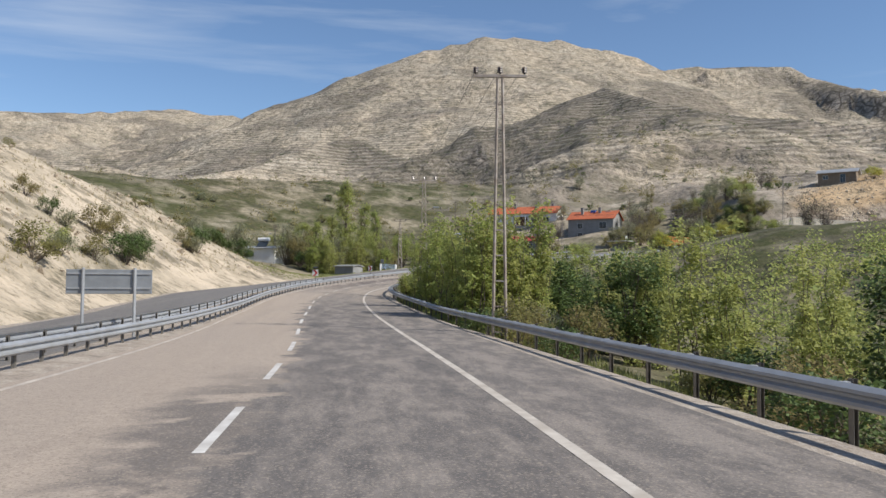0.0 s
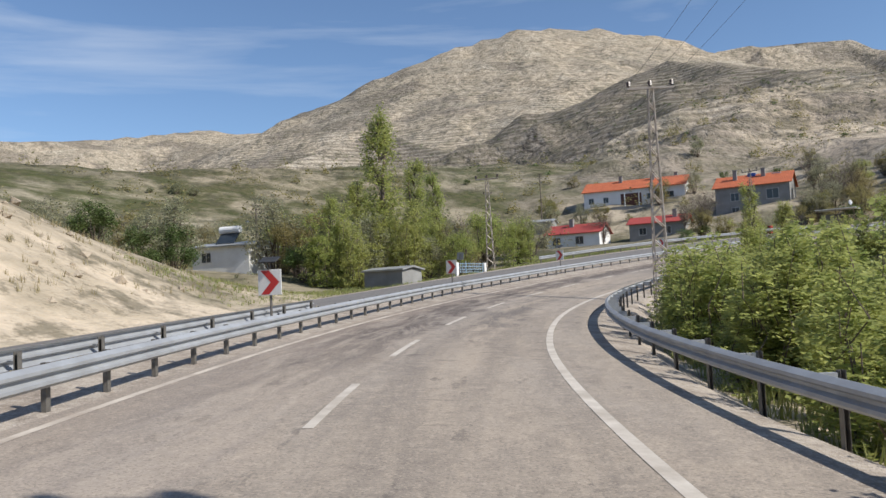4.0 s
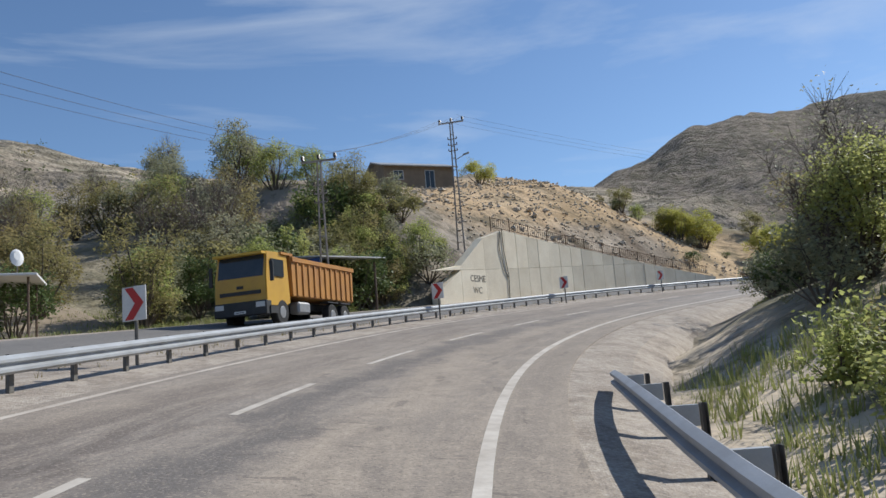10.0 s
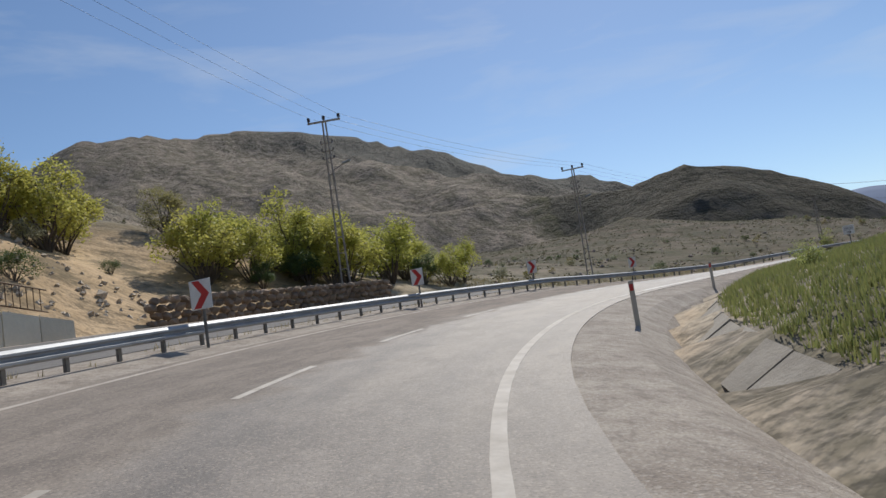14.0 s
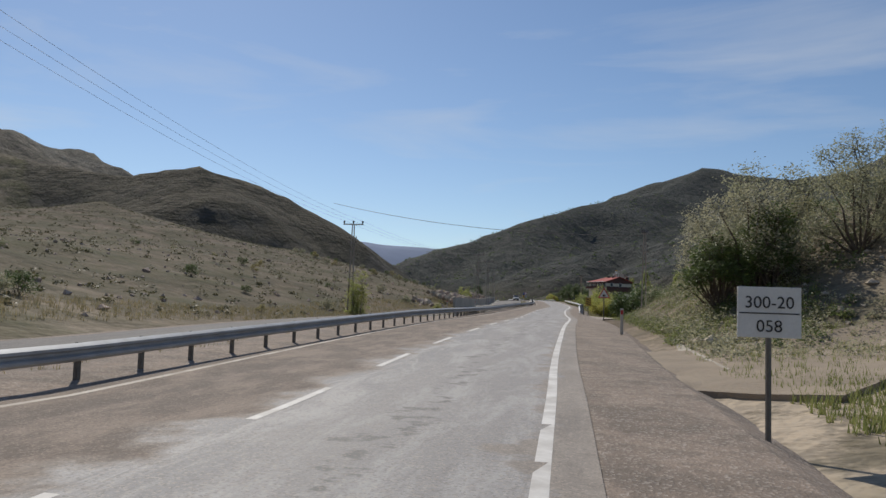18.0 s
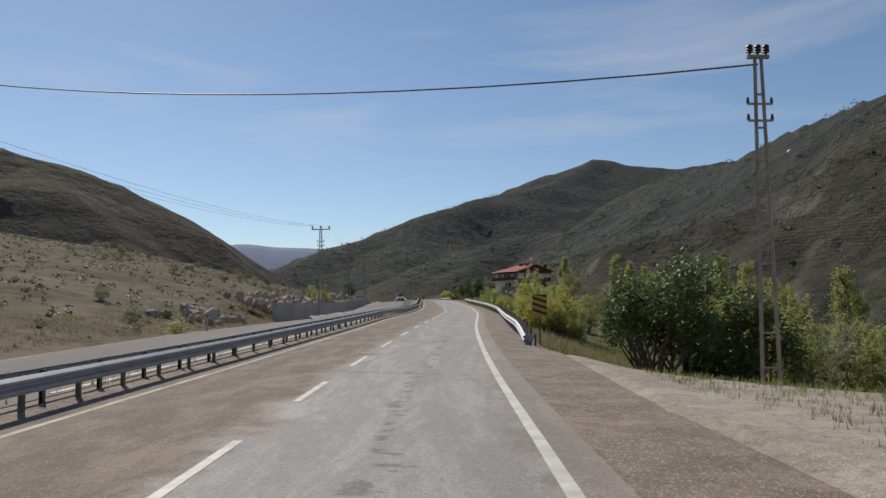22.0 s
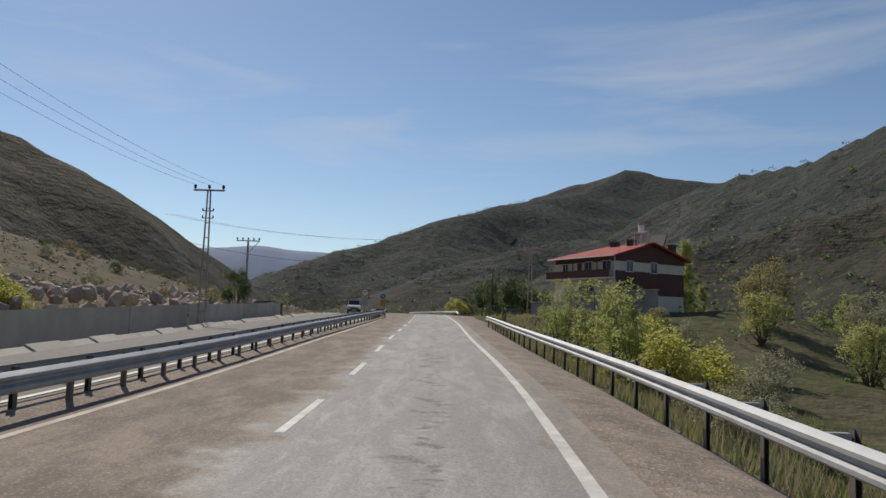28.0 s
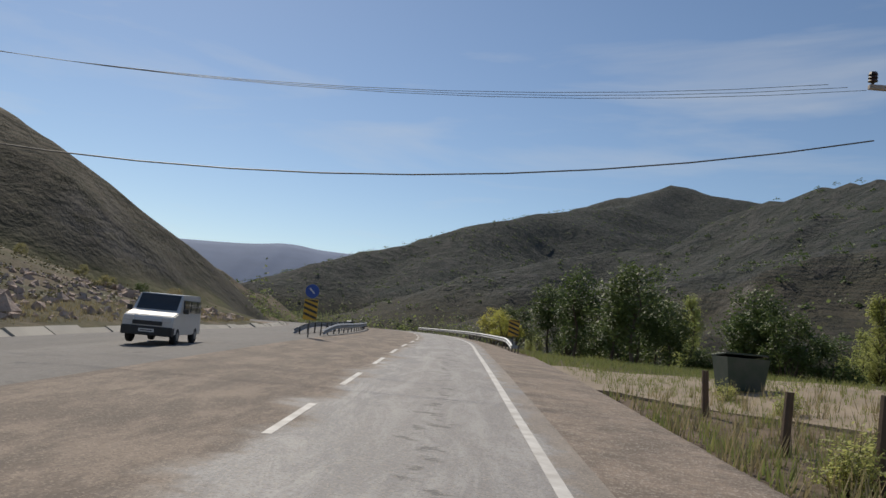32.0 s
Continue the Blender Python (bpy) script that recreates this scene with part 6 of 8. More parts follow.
box("parapet_cap", -0.45, -0.78, 2.70, LEN + 0.08, -0.65, 2.73, M_TIMBER, inn, "thin weathered parapet cap")
for x in (-0.35, LEN):
    tube("balcony_post", (x, -0.7, 2.6), (x, -0.48, 3.88), 0.03, 0.03, M_POST, inn)
tube("gutter", (-0.5, -0.56, 3.84), (LEN + 0.5, -0.56, 3.84), 0.05, 0.05, M_WHITEWASH, inn, "pale roof gutter", 8)
tube("wall_cable", (0.4, -0.08, 1.86), (LEN - 0.6, -0.08, 1.80), 0.012, 0.012, M_BLACK, inn)
tube("drain_pipe", (LEN + 0.1, -0.1, 0.0), (LEN + 0.1, -0.1, 3.8), 0.04, 0.04, M_WHITEWASH, inn, "pale drain pipe", 8)
# the gable side: brown above and below a cream band with two windows
box("brown_panel", LEN + 0.008, 0.0, 0.75, LEN + 0.035, 8.0, 2.68, M_BROWN, inn, "red-brown side wall")
box("brown_panel", LEN + 0.008, 0.0, 3.48, LEN + 0.035, 8.0, 3.95, M_BROWN, inn, "red-brown side wall")
finish("brown_gable", [(LEN + 0.008, 0.05, 3.95), (LEN + 0.008, 7.95, 3.95), (LEN + 0.008, 4.0, 5.05), (LEN + 0.035, 0.05, 3.95), (LEN + 0.035, 7.95, 3.95), (LEN + 0.035, 4.0, 5.05)],
       [(0, 2, 1), (3, 4, 5), (0, 3, 5, 2), (1, 2, 5, 4), (0, 1, 4, 3)], M_BROWN, inn, "red-brown gable")
for y in (1.6, 4.4):
    window_at(inn, y, 2.66, 0.68, 0.85, LEN + 0.03, "y")
for x, y in ((3.9, 3.6), (6.2, 3.4)):
    box("chimney", x - 0.35, y - 0.25, 4.6, x + 0.35, y + 0.25, 5.55, M_BLACK, inn, "dark chimney")
box("chimney", LEN - 0.5, 6.6, 4.1, LEN, 7.1, 5.3, M_BLACK, inn, "dark chimney")
box("chimney_cap", LEN - 0.6, 6.5, 5.3, LEN + 0.1, 7.2, 5.38, M_WHITEWASH, inn, "pale chimney cap")
for x in (6.85, 7.65):
    for y in (3.1, 3.9):
        tube("tank_leg", (x, y, 4.8), (x, y, 6.05), 0.035, 0.035, M_WHITEWASH, inn)
for z in (5.75, 6.1):
    tube("tank_rail", (6.5, 3.1, z), (8.4, 3.1, z), 0.025, 0.025, M_WHITEWASH, inn)
tube("tank_brace", (6.6, 3.1, 4.9), (7.6, 3.1, 5.7), 0.025, 0.025, M_WHITEWASH, inn)
box("tank_deck", 6.75, 3.0, 6.05, 7.75, 4.0, 6.12, M_WHITEWASH, inn)
tube("water_tank", (7.25, 3.5, 6.12), (7.25, 3.5, 6.75), 0.26, 0.26, M_WHITEWASH, inn, "pale water tank", 16)
tube("tank_lid", (7.25, 3.5, 6.75), (7.25, 3.5, 7.0), 0.28, 0.27, M_YELLOW, inn, "ochre tank lid", 16)
heater = box("solar_panel", -0.9, -0.05, 0, 0.9, 0.05, 1.1, M_BLACK, inn, "dark solar panel")
heater.matrix_basis = pose(7.5, 5.0, 5.0, -20, 0, 0)
box("yard_wall", 6.2, -2.9, -2.2, LEN + 7.5, -2.7, 0.74, M_GREYPL, inn, "grey yard wall")
box("wall_cap", 6.1, -2.96, 0.74, LEN + 7.6, -2.64, 0.81, M_CONC, inn, "pale wall cap")
box("terrace", -0.9, -2.0, -2.4, 5.8, -0.3, -0.10, M_GREYPL, inn, "grey stone terrace")
box("terrace_slab", -1.0, -2.1, -0.06, 2.0, -0.25, 0.02, M_CONC, inn, "pale terrace slab")
for k in range(4):
    box("step", 2.2, -2.1 - k * 0.28, -2.4, 5.4, -1.85 - k * 0.28, -0.2 - k * 0.18, M_CONC, inn)
# far glimpse: small house among trees to the right of the dirt turning
p = at(321, 29)
gable_house("pink_house", p.x - 2, p.y + 2, p.x + 5, p.y - 6, 7, gz(p.x, p.y), 3.2, 5.2, plain("pink_plaster", (0.5, 0.3, 0.27), (0.42, 0.25, 0.22)), M_TILE_RED, "pink plastered house with a red roof among trees", [(3, 1, 1, 1.1), (7, 1, 1, 1.1)], [(3, 1, 1, 1.1, False)])
for k in range(5):
    p = at(309 + k * 0.4, 9 + k * 3.2)
    q = thing("fence_pillar", Matrix.Translation((p.x, p.y, gz(p.x, p.y))), "short whitewashed fence pillar with a cap", "fence post", "fence pillars")
    box("shaft", -0.15, -0.15, -0.3, 0.15, 0.15, 0.9, M_WHITEWASH, q)
    box("cap", -0.24, -0.24, 0.9, 0.24, 0.24, 1.0, M_WHITEWASH, q, "", 0.02)

# bus shelter at the end of the concrete wall
bs = thing("bus_shelter", Matrix.Translation(at(469.6, -18.0, -0.3)) @ pose(0, 0, 0, 0, 0, heading(471)) @ Matrix.Diagonal((0.85, 0.8, 0.72, 1)), "small bus shelter with concrete sides and a curved tin roof", "bus shelter")
box("side_wall", -1.6, -2.0, -0.3, 0.6, -1.8, 2.2, M_CONC, bs)
box("side_wall", -1.6, 2.0, -0.3, 0.6, 2.2, 2.2, M_CONC, bs)
box("back_wall", -1.8, -2.0, -0.3, -1.6, 2.2, 2.2, M_CONC, bs)
for k in range(6):
    a0, a1 = math.pi * k / 6, math.pi * (k + 1) / 6
    box("roof_sheet", -0.6 - 1.5 * math.cos(a0), -2.3, 2.2 + 0.35 * math.sin(a0), -0.6 - 1.5 * math.cos(a1), 2.5, 2.25 + 0.35 * math.sin(a1), M_TIN, bs)
box("bench", -1.55, -1.7, 0.4, -1.1, 1.9, 0.48, M_TIMBER, bs)

# wooden stakes along the yard
for k, (s_, u_) in enumerate(((448.6, 3.9), (455.4, 4.4), (458.8, 4.2), (461.4, 4.1), (466.0, 4.3))):
    p = at(s_, u_)
    q = thing("fence_stake", pose(p.x, p.y, gz(p.x, p.y), random.uniform(-5, 5), random.uniform(-5, 5), k * 40), "weathered round timber fence stake in grass", "fence post", "fence stakes")
    tube("stake", (0, 0, -0.4), (0, 0, 1.15 + random.uniform(-0.15, 0.1)), 0.085, 0.07, M_TIMBER, q)

# rubbish container
c = thing("waste_container", Matrix.Translation(at(470.5, 6.6)) @ pose(0, 0, 0.02, 0, 0, heading(470) + 8) @ Matrix.Diagonal((0.82, 0.82, 0.86, 1)), "dented dark green steel waste container with a closed lid", "container")
c.location.z = gz(c.location.x, c.location.y) + 0.02
M_BIN = plain("green_bin_paint", (0.045, 0.075, 0.06), (0.08, 0.095, 0.09), 2, 0.6, 0.2, 0.1)
finish("body", [(-0.6, -0.45, 0.12), (0.6, -0.45, 0.12), (0.6, 0.45, 0.12), (-0.6, 0.45, 0.12), (-0.75, -0.55, 1.15), (0.75, -0.55, 1.15), (0.75, 0.55, 1.15), (-0.75, 0.55, 1.15),
                (-0.71, -0.51, 1.15), (0.71, -0.51, 1.15), (0.71, 0.51, 1.15), (-0.71, 0.51, 1.15), (-0.57, -0.42, 0.16), (0.57, -0.42, 0.16), (0.57, 0.42, 0.16), (-0.57, 0.42, 0.16)],
       [(3, 2, 1, 0), (0, 1, 5, 4), (1, 2, 6, 5), (2, 3, 7, 6), (3, 0, 4, 7), (4, 5, 9, 8), (5, 6, 10, 9), (6, 7, 11, 10), (7, 4, 8, 11), (9, 13, 12, 8), (10, 14, 13, 9), (11, 15, 14, 10), (8, 12, 15, 11), (12, 13, 14, 15)], M_BIN, c)
lid = box("lid", -0.76, -0.02, 0, 0.76, 0.03, 1.0, M_BIN, c, "steel lid", 0.01)
lid.matrix_basis = pose(0, 0.56, 1.16, 84, 0, 0)
for x in (-0.5, 0.5):
    for y in (-0.36, 0.36):
        tube("wheel", (x, y - 0.03, 0.06), (x, y + 0.03, 0.06), 0.08, 0.08, M_BLACK, c)

# ---- vehicles ----
M_TYRE = plain("black_rubber", (0.02, 0.02, 0.02), (0.03, 0.03, 0.03), 4, 0.85, 0, 0.1)
M_HUB = plain("pale_wheel_steel", (0.4, 0.4, 0.4), (0.3, 0.3, 0.3), 4, 0.5, 0.6, 0)
M_TRUCK = plain("truck_yellow", (0.62, 0.36, 0.05), (0.52, 0.29, 0.05), 1, 0.4, 0, 0.03)
M_TIPPER = plain("tipper_orange", (0.52, 0.24, 0.05), (0.40, 0.18, 0.05), 1, 0.6, 0, 0.1)
M_CAR = plain("white_van_paint", (0.68, 0.68, 0.67), (0.62, 0.62, 0.60), 1, 0.3, 0, 0)
M_LAMP = plain("lamp_glass", (0.7, 0.7, 0.68), (0.6, 0.6, 0.6), 3, 0.15, 0, 0)


def wheel(parent, x, y, r, w):
    bm = bmesh.new()
    add_tube(bm, (x - w / 2, y, r), (x + w / 2, y, r), r, r, 20)
    bmesh.ops.bevel(bm, geom=[e for e in bm.edges if e.calc_length() < r], offset=0.04, segments=1, affect="EDGES")
    ob = part("wheel", bm, M_TYRE, parent, "black rubber tyre")
    sx = 1 if x > 0 else -1
    bm = bmesh.new()
    add_tube(bm, (x + sx * (w / 2 - 0.04), y, r), (x + sx * (w / 2 + 0.015), y, r), r * 0.55, r * 0.45, 14)
    part("rim", bm, M_HUB, ob, "steel rim")


def profile_body(name, prof, half, mat, parent, label="", tuck=0.0):
    """A body from a side profile (y, z), as wide as 2*half, its upper edge drawn in by tuck."""
    bm = bmesh.new()
    zmax = max(z for _, z in prof)
    zmin = min(z for _, z in prof)
    L, R = [], []
    for y, z in prof:
        k = half - tuck * ((z - zmin) / (zmax - zmin)) ** 2
        L.append(bm.verts.new((-k, y, z)))
        R.append(bm.verts.new((k, y, z)))
    bm.faces.new(L)
    bm.faces.new(R[::-1])
    for i in range(len(prof)):
        j = (i + 1) % len(prof)
        bm.faces.new((L[j], L[i], R[i], R[j]))
    bmesh.ops.recalc_face_normals(bm, faces=bm.faces[:])
    bmesh.ops.bevel(bm, geom=bm.edges[:], offset=0.035, segments=2, affect="EDGES")
    return part(name, bm, mat, parent, label, smooth=False)


# tipper truck in the opposite lane; local -y is its front
tr = thing("tipper_truck", facing(167.4, -12.4, 0.0, 1.5) @ Matrix.Diagonal((0.92, 0.84, 0.92, 1)), "yellow cab tipper truck with an orange ribbed skip", "truck")
cab = profile_body("cab", [(0, 0.75), (0.02, 1.9), (0.22, 2.95), (1.9, 3.0), (1.95, 0.9), (1.5, 0.75)], 1.22, M_TRUCK, tr, "yellow cab", 0.08)
box("windscreen", -1.05, -0.02, 0, 1.05, 0.03, 0.95, M_GLASS, cab, "dark windscreen").matrix_basis = pose(0, 0.04, 1.95, -11, 0, 0)
for sx in (-1, 1):
    box("side_window", sx * 1.2 - 0.03, 0.45, 1.95, sx * 1.2 + 0.03, 1.45, 2.65, M_GLASS, cab, "dark side window")
    box("mirror", sx * 1.42 - 0.08, 0.05, 1.7, sx * 1.42 + 0.08, 0.15, 2.5, M_BLACK, cab, "black mirror", 0.02)
    box("headlight", sx * 0.95 - 0.2, -0.09, 0.72, sx * 0.95 + 0.2, -0.03, 0.92, M_LAMP, cab, "headlight")
    box("step", sx * 1.15 - 0.12, 0.2, 0.45, sx * 1.15 + 0.12, 0.8, 0.75, M_BLACK, cab)
box("grille", -0.95, -0.03, 1.25, 0.95, 0.02, 1.4, M_BLACK, cab, "black grille band")
box("badge", -0.15, -0.035, 1.5, 0.15, -0.01, 1.62, M_BLACK, cab)
box("visor", -1.15, -0.18, 2.82, 1.15, 0.16, 2.92, M_YELLOW, cab)
box("bumper", -1.22, -0.07, 0.42, 1.22, 0.35, 0.98, M_BLACK, tr, "black bumper", 0.03)
box("chassis", -0.55, 0.6, 0.75, 0.55, 8.2, 1.05, M_BLACK, tr, "black chassis")
skip_ = profile_body("skip", [(2.15, 1.2), (2.05, 2.9), (8.4, 2.75), (8.3, 1.2)], 1.24, M_TIPPER, tr, "orange ribbed skip")
box("cab_guard", -1.22, 1.3, 2.9, 1.22, 2.3, 3.0, M_TIPPER, skip_)
for sx in (-1, 1):
    for k in range(11):
        y = 2.5 + k * 0.55
        box("rib", sx * 1.245 - (0.05 if sx < 0 else 0), y, 1.25, sx * 1.245 + (0.05 if sx > 0 else 0), y + 0.14, 2.62, M_TIPPER, skip_, "upright rib", 0.01)
    box("top_rail", sx * 1.26 - 0.06, 2.1, 2.66, sx * 1.26 + 0.06, 8.38, 2.84, M_TIPPER, skip_)
    box("fuel_tank", sx * 1.0 - 0.25, 2.6, 0.5, sx * 1.0 + 0.25, 3.7, 1.0, M_HUB, tr, "pale fuel tank", 0.08)
    for y in (1.25, 6.0, 7.35):
        wheel(tr, sx * 1.05, y, 0.52, 0.34)
    for y in (6.0, 7.35):
        box("mudguard", sx * 1.05 - 0.2, y - 0.55, 1.08, sx * 1.05 + 0.2, y + 0.55, 1.13, M_BLACK, tr)
box("number_plate", -0.26, -0.085, 0.5, 0.26, -0.072, 0.61, M_WHITE, tr, "white plate")
box("plate_bar", -0.2, -0.09, 0.54, 0.2, -0.086, 0.57, M_BLACK, tr)

# white van
va = thing("white_van", facing(470.6, -9.9, 0.0, 6.0) @ Matrix.Diagonal((0.82, 0.82, 0.82, 1)), "small white van with a dark lower front", "van")
body = profile_body("body", [(0.0, 0.35), (0.0, 0.85), (0.12, 1.0), (0.85, 1.15), (1.45, 1.78), (4.1, 1.82), (4.22, 1.0), (4.2, 0.35)], 0.86, M_CAR, va, "white body", 0.1)
box("windscreen", -0.7, -0.02, 0, 0.7, 0.02, 0.74, M_GLASS, body, "dark windscreen").matrix_basis = pose(0, 0.9, 1.2, -43, 0, 0)
for sx in (-1, 1):
    for y0, y1 in ((1.4, 2.3), (2.4, 3.2), (3.3, 3.95)):
        box("side_window", sx * 0.82 - 0.03, y0, 1.15, sx * 0.82 + 0.03, y1, 1.6, M_GLASS, body, "dark side window")
    box("headlight", sx * 0.62 - 0.16, -0.02, 0.78, sx * 0.62 + 0.16, 0.06, 0.95, M_LAMP, body, "headlight", 0.02)
    box("mirror", sx * 0.98 - 0.1, 1.05, 1.12, sx * 0.98 + 0.1, 1.15, 1.3, M_BLACK, body, "black mirror", 0.02)
    for y in (0.75, 3.4):
        wheel(va, sx * 0.76, y, 0.31, 0.2)
box("bumper", -0.86, -0.06, 0.3, 0.86, 0.3, 0.62, M_BLACK, va, "black bumper", 0.03)
box("grille", -0.5, -0.03, 0.66, 0.5, 0.02, 0.8, M_BLACK, va, "black grille")
box("number_plate", -0.26, -0.075, 0.42, 0.26, -0.062, 0.53, M_WHITE, va, "white plate")
box("plate_bar", -0.2, -0.08, 0.46, 0.2, -0.076, 0.49, M_BLACK, va)


def lettering(words, size, mat, parent, matrix):
    cu = bpy.data.curves.new("lettering", "FONT")
    cu.body, cu.size, cu.extrude, cu.align_x = words, size, 0.004, "LEFT"
    ob = new("lettering", cu)
    ob.data.materials.append(mat)
    ob.parent = parent
    ob.matrix_basis = parent.matrix_basis.inverted() @ matrix
    return ob


M_SPRAY = plain("grey_spray_paint", (0.24, 0.21, 0.17), (0.30, 0.26, 0.2), 6, 0.9, 0, 0)
for words, s_, h_, size in (("CESME", 188.2, 1.35, 0.62), ("WC", 188.4, 0.55, 0.62)):
    lettering(words, size, M_SPRAY, wall_root, Matrix.Translation(at(s_, -15.12, h_)) @ pose(0, 0, 0, 90, 0, heading(188.7) + 90))
# a loose cable hanging down the wall
bm = bmesh.new()
inv = wall_root.matrix_basis.inverted()
for s_a, h_a, s_b, h_b in ((191.7, 5.0, 191.75, 3.4), (191.75, 3.4, 192.05, 1.6), (192.05, 1.6, 191.95, 0.0), (191.5, 4.9, 191.3, 3.6), (191.3, 3.6, 191.7, 1.9), (191.7, 1.9, 192.0, 1.5)):
    add_tube(bm, inv @ at(s_a, -15.1, h_a), inv @ at(s_b, -15.1, h_b), 0.03, 0.03, 5)
part("hanging_cable", bm, M_BLACK, wall_root, "black cable")

# ---- trees and bushes ----
def leaf_material(name, a, b, c, glow=0.52):
    m, n, l, p = material(name)
    geo = n.new("ShaderNodeNewGeometry")
    col = mixed(n, l, geo.outputs["Random Per Island"], a, b)
    info = n.new("ShaderNodeObjectInfo")
    k = mul(n, l, info.outputs["Random"], 0.55)
    col = mixed(n, l, k, col, c)
    l.new(col, p.inputs["Base Color"])
    p.inputs["Roughness"].default_value = 0.55
    p.inputs["Specular IOR Level"].default_value = 0.3
    tr = n.new("ShaderNodeBsdfTranslucent")
    bright = n.new("ShaderNodeHueSaturation")
    bright.inputs["Value"].default_value, bright.inputs["Saturation"].default_value = 1.2, 0.92
    l.new(col, bright.inputs["Color"])
    l.new(bright.outputs["Color"], tr.inputs["Color"])
    mx = n.new("ShaderNodeMixShader")
    mx.inputs[0].default_value = glow
    l.new(p.outputs[0], mx.inputs[1])
    l.new(tr.outputs[0], mx.inputs[2])
    l.new(mx.outputs[0], n["Material Output"].inputs["Surface"])
    return m


M_BARK = plain("grey_brown_bark", (0.15, 0.12, 0.09), (0.09, 0.07, 0.055), 3, 0.9, 0, 0.5)
M_TWIG = plain("bare_grey_twigs", (0.20, 0.16, 0.135), (0.14, 0.11, 0.09), 3, 0.9, 0, 0.3)
L_FRESH = leaf_material("fresh_green_leaves", (0.40, 0.43, 0.125), (0.24, 0.30, 0.08), (0.42, 0.40, 0.14))
L_YELLOW = leaf_material("yellow_green_leaves", (0.46, 0.45, 0.07), (0.30, 0.33, 0.06), (0.44, 0.38, 0.09))
L_DARK = leaf_material("dark_green_leaves", (0.12, 0.18, 0.05), (0.07, 0.11, 0.035), (0.13, 0.16, 0.055), 0.3)
L_VALLEY = leaf_material("mid_green_leaves", (0.17, 0.21, 0.07), (0.10, 0.14, 0.045), (0.19, 0.2, 0.075))
L_GREY = leaf_material("grey_green_leaves", (0.33, 0.34, 0.20), (0.22, 0.23, 0.13), (0.36, 0.33, 0.23), 0.45)
L_DUSTY = leaf_material("dusty_scrub_leaves", (0.14, 0.13, 0.065), (0.09, 0.09, 0.045), (0.16, 0.13, 0.07), 0.3)
L_OLIVE = leaf_material("olive_spring_leaves", (0.31, 0.29, 0.10), (0.19, 0.19, 0.07), (0.31, 0.23, 0.11))


def leaves_mesh(name, centres, size, mat, rnd, long=1.7):
    verts, faces = [], []
    for c in centres:
        a, b = rnd.uniform(0, 6.28), rnd.uniform(-0.9, 0.9)
        q = Euler((b, rnd.uniform(-0.9, 0.9), a)).to_matrix()
        s = size * rnd.uniform(0.6, 1.3)
        o = len(verts)
        for x, y, z in ((-0.5, 0, 0), (0, -0.5 * long, 0.12), (0.5, 0, 0), (0, 0.5 * long, 0.12)):
            v = q @ Vector((x * s, y * s, z * s))
            verts.append((c[0] + v.x, c[1] + v.y, c[2] + v.z))
        faces.append((o, o + 1, o + 2, o + 3))
    me = bpy.data.meshes.new(name)
    me.from_pydata(verts, [], faces)
    me.materials.append(mat)
    return me


def limb(bm, a, b, ra, rb, rnd, sides=5, bends=2):
    pts = [Vector(a)]
    for k in range(1, bends + 1):
        t = k / (bends + 1)
        p = Vector(a).lerp(Vector(b), t)
        j = (Vector(b) - Vector(a)).length * 0.06
        pts.append(p + Vector((rnd.uniform(-j, j), rnd.uniform(-j, j), 0)))
    pts.append(Vector(b))
    for k in range(len(pts) - 1):
        t0, t1 = k / (len(pts) - 1), (k + 1) / (len(pts) - 1)
        add_tube(bm, pts[k], pts[k + 1], ra + (rb - ra) * t0, ra + (rb - ra) * t1, sides)
    return pts


PROTOS = {}


